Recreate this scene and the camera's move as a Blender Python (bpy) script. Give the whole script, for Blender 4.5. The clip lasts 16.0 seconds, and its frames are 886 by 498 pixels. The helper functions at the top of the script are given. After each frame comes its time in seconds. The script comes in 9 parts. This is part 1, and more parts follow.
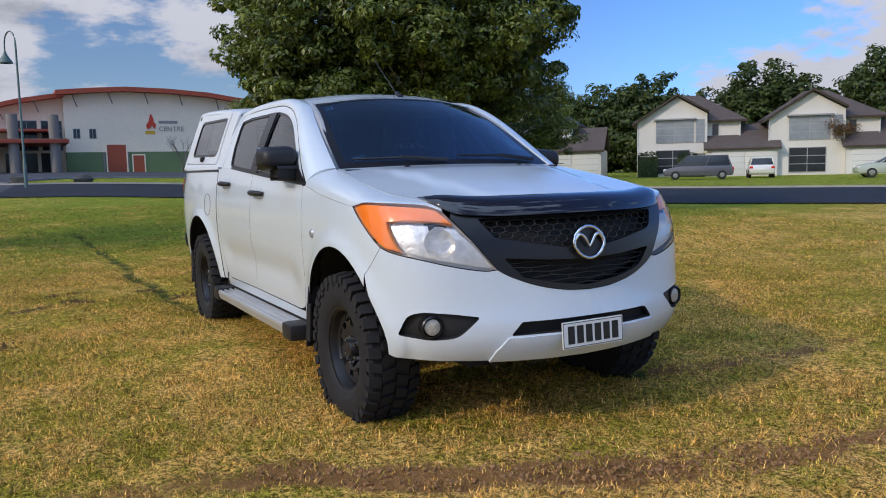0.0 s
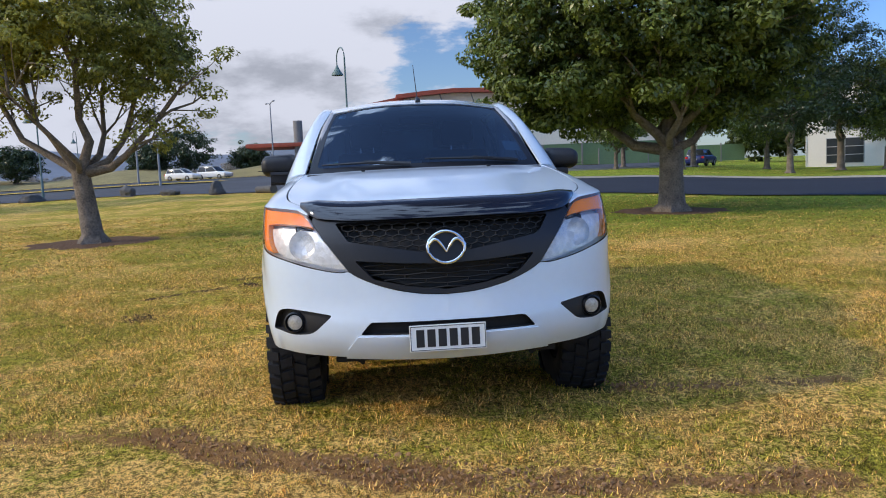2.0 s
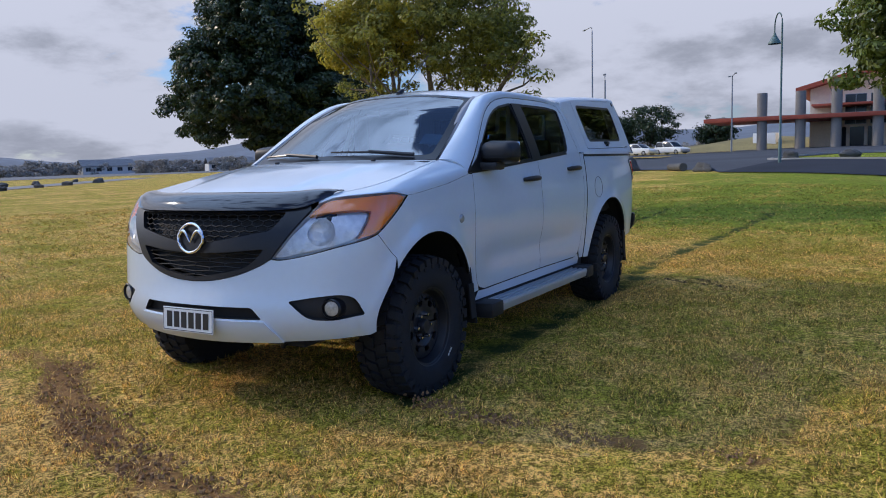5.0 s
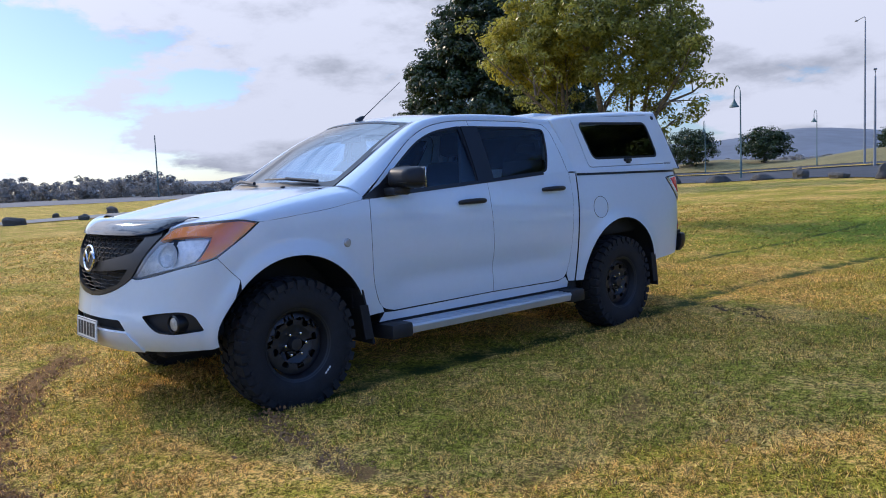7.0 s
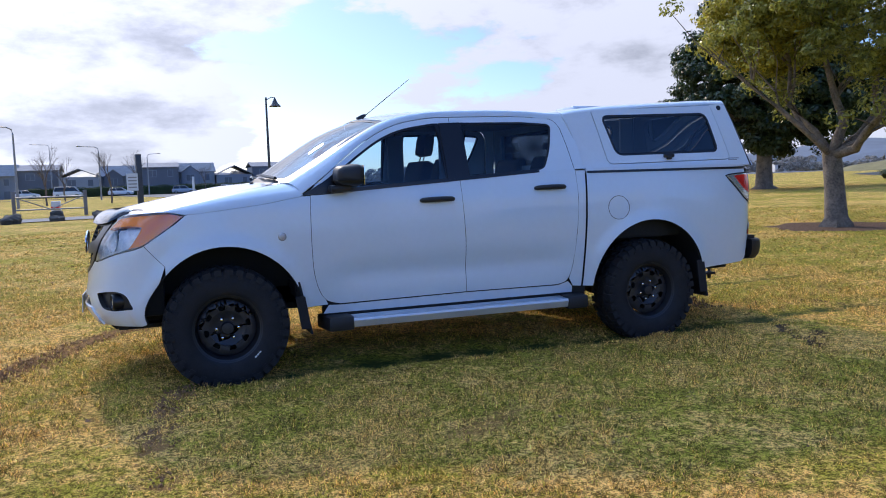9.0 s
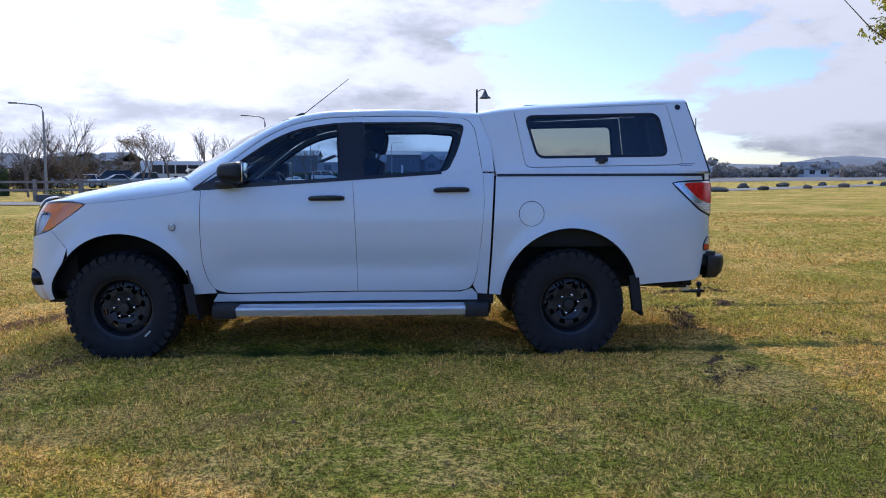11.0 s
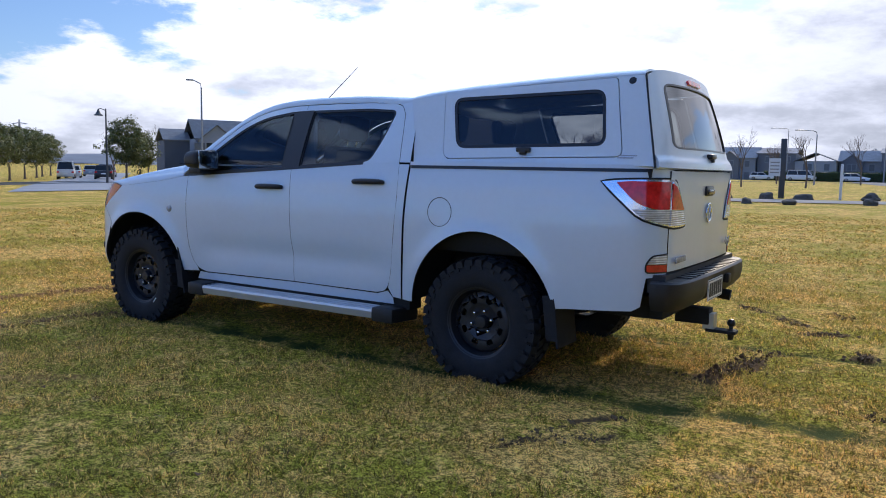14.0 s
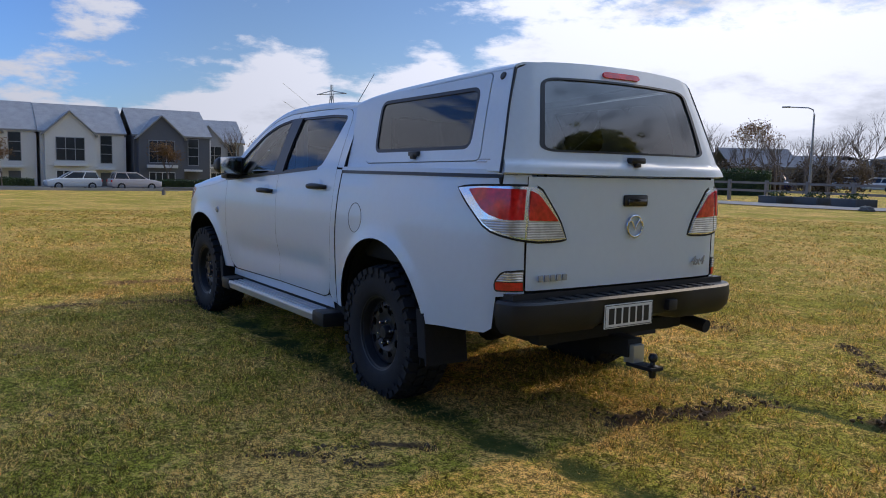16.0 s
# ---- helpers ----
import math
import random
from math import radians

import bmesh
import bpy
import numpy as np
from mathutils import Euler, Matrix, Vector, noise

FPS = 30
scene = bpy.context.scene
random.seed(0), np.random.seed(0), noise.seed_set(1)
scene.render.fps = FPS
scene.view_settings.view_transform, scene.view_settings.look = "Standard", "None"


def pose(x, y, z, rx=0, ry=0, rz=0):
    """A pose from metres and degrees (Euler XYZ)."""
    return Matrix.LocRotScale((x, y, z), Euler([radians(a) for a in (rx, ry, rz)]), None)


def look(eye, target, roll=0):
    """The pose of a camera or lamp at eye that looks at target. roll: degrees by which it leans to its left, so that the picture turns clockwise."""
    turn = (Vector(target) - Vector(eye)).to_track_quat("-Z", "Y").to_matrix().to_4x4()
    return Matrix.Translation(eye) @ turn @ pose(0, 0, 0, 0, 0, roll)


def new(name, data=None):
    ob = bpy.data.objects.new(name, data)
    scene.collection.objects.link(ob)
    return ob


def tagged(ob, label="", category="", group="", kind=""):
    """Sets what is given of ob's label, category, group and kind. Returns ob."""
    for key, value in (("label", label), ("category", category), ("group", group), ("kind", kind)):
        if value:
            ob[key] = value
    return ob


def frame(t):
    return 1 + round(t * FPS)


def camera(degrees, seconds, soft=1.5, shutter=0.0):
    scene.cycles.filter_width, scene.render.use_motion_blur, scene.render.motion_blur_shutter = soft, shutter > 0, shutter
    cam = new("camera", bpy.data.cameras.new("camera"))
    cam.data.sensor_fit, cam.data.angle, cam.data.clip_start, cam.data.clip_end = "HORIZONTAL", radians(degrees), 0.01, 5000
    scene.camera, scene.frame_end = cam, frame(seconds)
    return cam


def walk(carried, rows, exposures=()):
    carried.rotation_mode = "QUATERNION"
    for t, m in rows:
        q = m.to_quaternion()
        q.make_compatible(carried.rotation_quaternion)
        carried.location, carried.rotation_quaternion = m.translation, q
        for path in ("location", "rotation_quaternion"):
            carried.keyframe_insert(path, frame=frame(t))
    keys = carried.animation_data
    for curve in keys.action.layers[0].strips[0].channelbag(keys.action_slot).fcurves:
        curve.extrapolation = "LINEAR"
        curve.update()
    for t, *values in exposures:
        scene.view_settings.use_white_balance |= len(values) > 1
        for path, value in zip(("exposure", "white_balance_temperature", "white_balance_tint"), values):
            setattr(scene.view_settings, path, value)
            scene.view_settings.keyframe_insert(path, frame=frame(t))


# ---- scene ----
cam = camera(59.3, 16.0, soft=1.0)
METRES, EYE, TILT, LEAN, TURN = 18.97, 1.22, 0.0, 0.0, 61.04
BASE = pose(5.306, -2.345, EYE, TILT, LEAN, TURN)
ROWS = [
    (0.0, 0.0, 0.0, 0.0, -0.13, -5.89, 1.3),
    (0.5, 0.0303, -0.0029, 0.0002, 3.99, -6.1, 1.81),
    (1.0, 0.0566, 0.0007, -0.0013, 11.16, -5.98, 2.09),
    (1.5, 0.0851, 0.0062, -0.0014, 18.31, -5.93, 2.7),
    (2.0, 0.1131, 0.0161, -0.0001, 23.87, -5.72, 2.49),
    (2.5, 0.1365, 0.0352, -0.001, 29.47, -5.72, -0.26),
    (3.0, 0.1636, 0.053, -0.0017, 36.14, -5.69, 0.88),
    (3.8, 0.2026, 0.0844, -0.0019, 45.4994, -5.9429, 0.4503),
    (4.65, 0.2384, 0.1223, -0.0009, 54.7817, -6.3503, 1.1347),
    (5.5, 0.2644, 0.1653, -0.0, 63.91, -6.17, 1.84),
    (6.0, 0.2762, 0.1912, -0.0017, 69.81, -6.01, 1.67),
    (6.5, 0.2876, 0.219, 0.0003, 74.77, -5.32, 2.22),
    (7.0, 0.2992, 0.2464, 0.0008, 77.29, -4.97, 2.39),
    (7.5, 0.3026, 0.2759, 0.0006, 82.1, -4.73, 2.24),
    (8.0, 0.3076, 0.3048, 0.0002, 89.47, -4.78, 2.5),
    (8.5, 0.3063, 0.3353, -0.0012, 94.99, -4.92, 1.47),
    (9.0, 0.3018, 0.3676, -0.0003, 98.94, -5.01, 1.83),
    (9.5, 0.2962, 0.3995, 0.0007, 102.98, -4.79, 1.46),
    (10.3, 0.2818, 0.4503, 0.0013, 109.9052, -4.9509, 0.9979),
    (11.2, 0.2519, 0.5028, 0.001, 119.1514, -5.4514, -0.0667),
    (12.0, 0.2149, 0.5409, 0.0009, 128.9, -5.77, -0.79),
    (12.5, 0.1891, 0.562, 0.0011, 134.23, -5.85, -1.59),
    (13.0, 0.1632, 0.5818, 0.0015, 142.08, -5.93, -1.28),
    (13.5, 0.1318, 0.5961, 0.0016, 146.51, -6.12, -2.71),
    (14.0, 0.1018, 0.6117, 0.0006, 151.43, -5.84, -1.08),
    (14.5, 0.0702, 0.6229, -0.0012, 153.92, -5.81, -0.53),
    (15.0, 0.0395, 0.6318, 0.0009, 159.29, -5.62, 0.94),
    (15.5, 0.0098, 0.6393, 0.0017, 166.79, -5.6, 1.11),
    (16.0, -0.0224, 0.6402, 0.0024, 174.44, -5.75, -1.27),
]
walk(cam, [(t, BASE @ pose(METRES * x, METRES * y, METRES * z, 90 + pitch, roll, yaw)) for t, x, y, z, yaw, pitch, roll in ROWS], [(0.0, 0.36, 6000, 16), (1.5, 0.58, 5940, 14), (2.5, 0.68, 5920, 16), (3.5, 0.66, 5850, 16), (5.5, 0.36, 5700, 17), (6.0, 0.57, 5700, 17), (6.5, 0.62, 5680, 17), (7.5, 0.76, 5680, 18), (9.5, 0.80, 5680, 18), (12.0, 0.60, 5660, 16), (13.5, 0.68, 5780, 16), (14.5, 0.54, 5840, 16), (15.0, 0.40, 5940, 16), (15.5, 0.20, 5920, 16), (16.0, 0.28, 5920, 16)])


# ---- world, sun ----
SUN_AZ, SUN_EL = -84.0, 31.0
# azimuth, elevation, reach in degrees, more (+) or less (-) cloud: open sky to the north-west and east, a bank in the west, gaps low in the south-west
# spots above 30 degrees are out of view, added for fill and reflections
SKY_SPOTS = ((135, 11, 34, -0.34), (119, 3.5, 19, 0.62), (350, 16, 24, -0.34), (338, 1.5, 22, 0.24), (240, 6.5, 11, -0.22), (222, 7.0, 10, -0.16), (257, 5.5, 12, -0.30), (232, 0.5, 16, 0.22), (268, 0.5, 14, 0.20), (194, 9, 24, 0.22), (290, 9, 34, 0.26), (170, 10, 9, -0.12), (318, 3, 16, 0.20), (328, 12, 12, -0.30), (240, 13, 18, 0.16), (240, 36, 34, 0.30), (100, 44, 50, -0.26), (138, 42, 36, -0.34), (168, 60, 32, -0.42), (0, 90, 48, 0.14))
CLOUD_BIG, CLOUD_FINE = (3.1, 1.7, 0.0), (0.4, 7.2, 0.0)
world = bpy.data.worlds.new("world")
scene.world = world
world.use_nodes = True


def build_sky():
    nt = world.node_tree
    N, L = nt.nodes, nt.links
    bg = N["Background"]
    sky = N.new("ShaderNodeTexSky")
    sky.sky_type = "NISHITA"
    sky.sun_disc = False
    sky.sun_elevation = radians(SUN_EL)
    sky.sun_rotation = radians(90 - SUN_AZ)
    sky.air_density, sky.dust_density, sky.ozone_density = 1.0, 0.6, 1.5
    tc = N.new("ShaderNodeTexCoord")
    sep = N.new("ShaderNodeSeparateXYZ")
    L.new(tc.outputs["Generated"], sep.inputs[0])

    def math_node(op, a, b=None, clamp=False):
        n = N.new("ShaderNodeMath")
        n.operation, n.use_clamp = op, clamp
        for i, v in enumerate((a, b)):
            if v is None:
                continue
            if isinstance(v, (int, float)):
                n.inputs[i].default_value = v
            else:
                L.new(v, n.inputs[i])
        return n.outputs[0]

    # clouds as billows over the dome, flattened; looked at here and a little higher up
    def deck(raise_by):
        up = math_node("MAXIMUM", math_node("ADD", sep.outputs[2], raise_by), 0.0)
        comb = N.new("ShaderNodeCombineXYZ")
        L.new(sep.outputs[0], comb.inputs[0])
        L.new(sep.outputs[1], comb.inputs[1])
        L.new(math_node("MULTIPLY", math_node("POWER", up, 0.8), 2.3), comb.inputs[2])
        return up, comb.outputs[0]

    def noise_of(vec, scale, detail, rough, off):
        mp = N.new("ShaderNodeMapping")
        mp.inputs["Location"].default_value = off
        L.new(vec, mp.inputs[0])
        n = N.new("ShaderNodeTexNoise")
        n.inputs["Scale"].default_value, n.inputs["Detail"].default_value, n.inputs["Roughness"].default_value = scale, detail, rough
        L.new(mp.outputs[0], n.inputs["Vector"])
        return n.outputs[0]

    def smoothed(v, a, b):
        r = N.new("ShaderNodeMapRange")
        r.interpolation_type = "SMOOTHSTEP"
        for k, q in zip(("From Min", "From Max", "To Min", "To Max"), (a, b, 0.0, 1.0)):
            r.inputs[k].default_value = q
        L.new(v, r.inputs["Value"])
        return r.outputs[0]

    sunv = Vector((math.cos(radians(-55)) * 0.95, math.sin(radians(-55)) * 0.95, 0.30))
    dot = N.new("ShaderNodeVectorMath")
    dot.operation = "DOT_PRODUCT"
    L.new(tc.outputs["Generated"], dot.inputs[0])
    dot.inputs[1].default_value = sunv
    sunward = dot.outputs["Value"]
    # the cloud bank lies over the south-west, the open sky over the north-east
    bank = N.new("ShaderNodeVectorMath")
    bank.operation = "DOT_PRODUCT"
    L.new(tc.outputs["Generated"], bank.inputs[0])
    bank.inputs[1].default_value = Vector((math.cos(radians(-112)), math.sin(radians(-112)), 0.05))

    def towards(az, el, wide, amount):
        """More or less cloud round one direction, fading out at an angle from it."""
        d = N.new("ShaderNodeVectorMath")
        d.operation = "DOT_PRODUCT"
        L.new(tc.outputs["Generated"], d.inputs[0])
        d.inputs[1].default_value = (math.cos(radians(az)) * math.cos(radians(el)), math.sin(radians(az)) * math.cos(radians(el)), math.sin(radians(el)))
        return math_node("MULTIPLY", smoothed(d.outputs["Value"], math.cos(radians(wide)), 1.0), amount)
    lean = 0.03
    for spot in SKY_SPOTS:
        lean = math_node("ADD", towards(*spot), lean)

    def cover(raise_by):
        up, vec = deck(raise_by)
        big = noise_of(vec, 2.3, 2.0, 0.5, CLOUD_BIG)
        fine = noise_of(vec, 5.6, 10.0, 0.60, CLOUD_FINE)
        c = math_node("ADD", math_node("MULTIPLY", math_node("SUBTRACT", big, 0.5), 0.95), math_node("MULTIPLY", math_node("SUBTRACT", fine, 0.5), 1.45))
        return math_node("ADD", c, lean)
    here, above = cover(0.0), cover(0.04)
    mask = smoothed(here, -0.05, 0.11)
    # bases, with cloud above them, are grey; tops and rims are bright
    ripple = noise_of(deck(0.0)[1], 4.2, 8.0, 0.58, (5.0, 2.0, 0.0))
    shade = math_node("ADD", math_node("MULTIPLY", math_node("SUBTRACT", above, here), 0.9), math_node("MULTIPLY", here, 0.36))
    base = smoothed(math_node("ADD", shade, math_node("MULTIPLY", math_node("SUBTRACT", ripple, 0.5), 0.62)), 0.02, 0.42)
    ccol = N.new("ShaderNodeMix")
    ccol.data_type = "RGBA"
    ccol.inputs[6].default_value = (5.15, 5.2, 5.35, 1)
    ccol.inputs[7].default_value = (2.95, 3.04, 3.2, 1)
    L.new(base, ccol.inputs[0])
    glow = math_node("ADD", 0.79, math_node("MULTIPLY", math_node("POWER", math_node("MAXIMUM", sunward, 0.0), 5.0), 0.70))
    # cloud is brighter overhead than near the horizon; strengthened there, unseen, as fill
    high = math_node("MAXIMUM", sep.outputs[2], 0.0)
    glow = math_node("MULTIPLY", glow, math_node("ADD", 0.88, math_node("MULTIPLY", math_node("POWER", high, 2.0), 1.64)))
    cc = N.new("ShaderNodeVectorMath")
    cc.operation = "SCALE"
    L.new(ccol.outputs[2], cc.inputs[0])
    L.new(glow, cc.inputs["Scale"])
    # overhead, out of view, the layer is tinted blue to cool the fill
    veil = N.new("ShaderNodeMix")
    veil.data_type, veil.blend_type = "RGBA", "MULTIPLY"
    veil.inputs[7].default_value = (0.74, 0.98, 1.28, 1)
    L.new(smoothed(sep.outputs[2], 0.25, 0.6), veil.inputs[0])
    L.new(cc.outputs[0], veil.inputs[6])
    deep = N.new("ShaderNodeMix")
    deep.data_type, deep.blend_type = "RGBA", "MULTIPLY"
    deep.inputs[0].default_value = 1.0
    tint = N.new("ShaderNodeMix")
    tint.data_type = "RGBA"
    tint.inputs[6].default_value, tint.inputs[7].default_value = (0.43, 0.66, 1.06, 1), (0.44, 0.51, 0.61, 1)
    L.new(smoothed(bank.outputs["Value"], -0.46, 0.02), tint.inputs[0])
    L.new(tint.outputs[2], deep.inputs[7])
    L.new(sky.outputs[0], deep.inputs[6])
    mix = N.new("ShaderNodeMix")
    mix.data_type = "RGBA"
    L.new(mask, mix.inputs[0])
    L.new(deep.outputs[2], mix.inputs[6])
    L.new(veil.outputs[2], mix.inputs[7])
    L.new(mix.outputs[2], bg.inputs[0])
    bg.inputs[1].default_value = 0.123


build_sky()
sun = new("sun", bpy.data.lights.new("sun", "SUN"))
sun.data.energy, sun.data.angle, sun.data.color = 1.45, radians(2.0), (1.0, 0.80, 0.52)
_s = Vector((math.cos(radians(SUN_EL)) * math.cos(radians(SUN_AZ)), math.cos(radians(SUN_EL)) * math.sin(radians(SUN_AZ)), math.sin(radians(SUN_EL))))
sun.matrix_world = look(_s * 60, (0, 0, 0))

# ---- materials ----
def _mat(name):
    m = bpy.data.materials.new(name)
    m.use_nodes = True
    return m, m.node_tree, m.node_tree.nodes["Principled BSDF"]


def surface(name, base, rough=0.5, metal=0.0, coat=0.0, vary=0.15, scale=6.0, fine=60.0, bump=0.0, bump_dist=0.002, spec=0.5, per_object=0.0, dark=None):
    """A principled surface whose colour varies at two scales, with fine relief."""
    m, nt, p = _mat(name)
    N, L = nt.nodes, nt.links
    tc = N.new("ShaderNodeTexCoord")
    n1, n2 = N.new("ShaderNodeTexNoise"), N.new("ShaderNodeTexNoise")
    n1.inputs["Scale"].default_value, n1.inputs["Detail"].default_value = scale, 3
    n2.inputs["Scale"].default_value, n2.inputs["Detail"].default_value = fine, 4
    for n in (n1, n2):
        L.new(tc.outputs["Object"], n.inputs["Vector"])
    add = N.new("ShaderNodeMath")
    add.operation = "ADD"
    L.new(n1.outputs[0], add.inputs[0])
    L.new(n2.outputs[0], add.inputs[1])
    src = add.outputs[0]
    if per_object:
        oi = N.new("ShaderNodeObjectInfo")
        ma = N.new("ShaderNodeMath")
        ma.operation = "MULTIPLY_ADD"
        L.new(oi.outputs["Random"], ma.inputs[0])
        ma.inputs[1].default_value = per_object
        L.new(src, ma.inputs[2])
        src = ma.outputs[0]
    r = N.new("ShaderNodeMapRange")
    r.inputs["From Min"].default_value, r.inputs["From Max"].default_value = 0.6, 1.4 + per_object
    L.new(src, r.inputs["Value"])
    mx = N.new("ShaderNodeMix")
    mx.data_type = "RGBA"
    lo = dark or tuple(c * (1 - vary) for c in base)
    mx.inputs[6].default_value = (*lo, 1)
    mx.inputs[7].default_value = (*(min(1, c * (1 + vary * 0.6)) for c in base), 1)
    L.new(r.outputs[0], mx.inputs[0])
    L.new(mx.outputs[2], p.inputs["Base Color"])
    p.inputs["Roughness"].default_value, p.inputs["Metallic"].default_value = rough, metal
    p.inputs["Coat Weight"].default_value, p.inputs["Coat Roughness"].default_value = coat, 0.06
    p.inputs["Specular IOR Level"].default_value = spec
    if bump:
        b = N.new("ShaderNodeBump")
        b.inputs["Strength"].default_value, b.inputs["Distance"].default_value = bump, bump_dist
        L.new(n2.outputs[0], b.inputs["Height"])
        L.new(b.outputs[0], p.inputs["Normal"])
    return m


def window_glass(name, tint, gloss=1.5, rough=0.0):
    """Thin tinted pane: sees through by its tint, mirrors by Fresnel."""
    m, nt, p = _mat(name)
    N, L = nt.nodes, nt.links
    out = N["Material Output"]
    N.remove(p)
    tr, gl, fr, mx = N.new("ShaderNodeBsdfTransparent"), N.new("ShaderNodeBsdfGlossy"), N.new("ShaderNodeFresnel"), N.new("ShaderNodeMixShader")
    tr.inputs[0].default_value = (*tint, 1)
    gl.inputs["Roughness"].default_value = rough
    gl.inputs[0].default_value = (1, 1, 1, 1)
    fr.inputs[0].default_value = gloss
    L.new(fr.outputs[0], mx.inputs[0])
    L.new(tr.outputs[0], mx.inputs[1])
    L.new(gl.outputs[0], mx.inputs[2])
    L.new(mx.outputs[0], out.inputs[0])
    return m


PAINT = surface("white_car_paint", (0.645, 0.722, 0.795), 0.30, coat=0.9, vary=0.03, scale=1.5, fine=25)
CANOPY_PAINT = surface("white_gelcoat", (0.66, 0.712, 0.76), 0.36, coat=0.5, vary=0.04, scale=2, fine=40)
BLACK_PLASTIC = surface("black_plastic", (0.018, 0.018, 0.020), 0.48, spec=0.42, vary=0.25, fine=180, bump=0.15)
SATIN_BLACK = surface("satin_black_trim", (0.012, 0.012, 0.014), 0.33, vary=0.2)
GLOSS_BLACK = surface("smoked_acrylic", (0.012, 0.010, 0.011), 0.08, coat=0.6, vary=0.2)
UNDER = surface("underbody_black", (0.012, 0.012, 0.012), 0.8, vary=0.3)
RUBBER = surface("tyre_rubber", (0.020, 0.020, 0.022), 0.75, spec=0.3, vary=0.35, scale=12, fine=120, bump=0.3)
RIM = surface("black_steel", (0.017, 0.017, 0.020), 0.42, vary=0.25)
CHROME = surface("chrome", (0.75, 0.76, 0.78), 0.1, metal=1.0, vary=0.05)
ALU = surface("brushed_aluminium", (0.60, 0.61, 0.63), 0.38, metal=0.6, vary=0.08, fine=150)
SILVER = surface("silver_plastic", (0.55, 0.56, 0.57), 0.3, metal=0.7, vary=0.05)
LINING = surface("pale_grey_lining", (0.34, 0.35, 0.37), 0.85, vary=0.1, fine=150, bump=0.1)
SEAT = surface("dark_seat_fabric", (0.035, 0.035, 0.038), 0.9, vary=0.2, fine=200, bump=0.2)
GLASS = window_glass("tinted_glass", (0.62, 0.76, 0.90), 1.5)
WIND = window_glass("windscreen_glass", (0.34, 0.52, 0.80), 3.0)
CGLASS = window_glass("dark_canopy_glass", (0.46, 0.48, 0.48), 1.65)
HATCH_GLASS = window_glass("mirror_tint_glass", (0.36, 0.39, 0.37), 2.15)
LAMP_BOWL = surface("lamp_bowl", (0.72, 0.74, 0.77), 0.42, metal=0.3, vary=0.15, scale=14, fine=50)
BADGE = surface("dull_chrome", (0.42, 0.43, 0.45), 0.25, metal=0.35, vary=0.1)
LENS = window_glass("clear_lens", (0.93, 0.95, 0.97), 1.5)
AMBER = surface("amber_lens", (1.0, 0.30, 0.035), 0.15, coat=0.8, vary=0.12)
RED = surface("red_lens", (0.90, 0.030, 0.022), 0.12, coat=0.6, vary=0.4, scale=13, fine=40, dark=(0.42, 0.006, 0.008))
FOG_LENS = surface("aged_fog_lens", (0.50, 0.46, 0.38), 0.25, coat=0.7, vary=0.35, scale=20, fine=90)
LAMP_CHROME = surface("chromed_lamp_housing", (0.86, 0.88, 0.91), 0.16, metal=0.75, coat=0.5, vary=0.08)
CLEAR_REFLECTOR = surface("faceted_reflector", (0.86, 0.88, 0.90), 0.28, metal=0.35, vary=0.30, scale=9, fine=34, bump=0.5, bump_dist=0.012)


def ribbed_lens():
    """Clear moulded lens over a reflector, crossed by fine ribs."""
    m, nt, p = _mat("ribbed_clear_lens")
    N, L = nt.nodes, nt.links
    tc, wv, ns, mx, bp = N.new("ShaderNodeTexCoord"), N.new("ShaderNodeTexWave"), N.new("ShaderNodeTexNoise"), N.new("ShaderNodeMix"), N.new("ShaderNodeBump")
    wv.bands_direction = "Z"
    wv.inputs["Scale"].default_value, wv.inputs["Distortion"].default_value = 26.0, 0.8
    ns.inputs["Scale"].default_value, ns.inputs["Detail"].default_value = 22.0, 3.0
    L.new(tc.outputs["Object"], wv.inputs["Vector"])
    L.new(tc.outputs["Object"], ns.inputs["Vector"])
    f = N.new("ShaderNodeMath")
    f.operation, f.use_clamp = "MULTIPLY_ADD", True
    L.new(ns.outputs[0], f.inputs[0])
    f.inputs[1].default_value = 1.5
    g = N.new("ShaderNodeMath")
    g.operation = "MULTIPLY_ADD"
    L.new(wv.outputs[1], g.inputs[0])
    g.inputs[1].default_value, g.inputs[2].default_value = 0.8, -0.75
    L.new(g.outputs[0], f.inputs[2])
    mx.data_type = "RGBA"
    mx.inputs[6].default_value, mx.inputs[7].default_value = (0.40, 0.40, 0.40, 1), (0.96, 0.97, 0.98, 1)
    L.new(f.outputs[0], mx.inputs[0])
    L.new(mx.outputs[2], p.inputs["Base Color"])
    p.inputs["Metallic"].default_value, p.inputs["Roughness"].default_value, p.inputs["Coat Weight"].default_value = 0.5, 0.25, 0.6
    bp.inputs["Strength"].default_value, bp.inputs["Distance"].default_value = 0.4, 0.004
    L.new(wv.outputs[1], bp.inputs["Height"])
    L.new(bp.outputs[0], p.inputs["Normal"])
    return m


RIBBED = ribbed_lens()
PLATE = surface("white_plate", (0.78, 0.78, 0.74), 0.4, vary=0.05)
INK = surface("black_ink", (0.015, 0.015, 0.015), 0.5, vary=0.1)
STICKER = surface("pale_sticker", (0.62, 0.68, 0.60), 0.6, vary=0.15)
GREEN_STICKER = surface("green_sticker", (0.45, 0.58, 0.12), 0.6, vary=0.15)


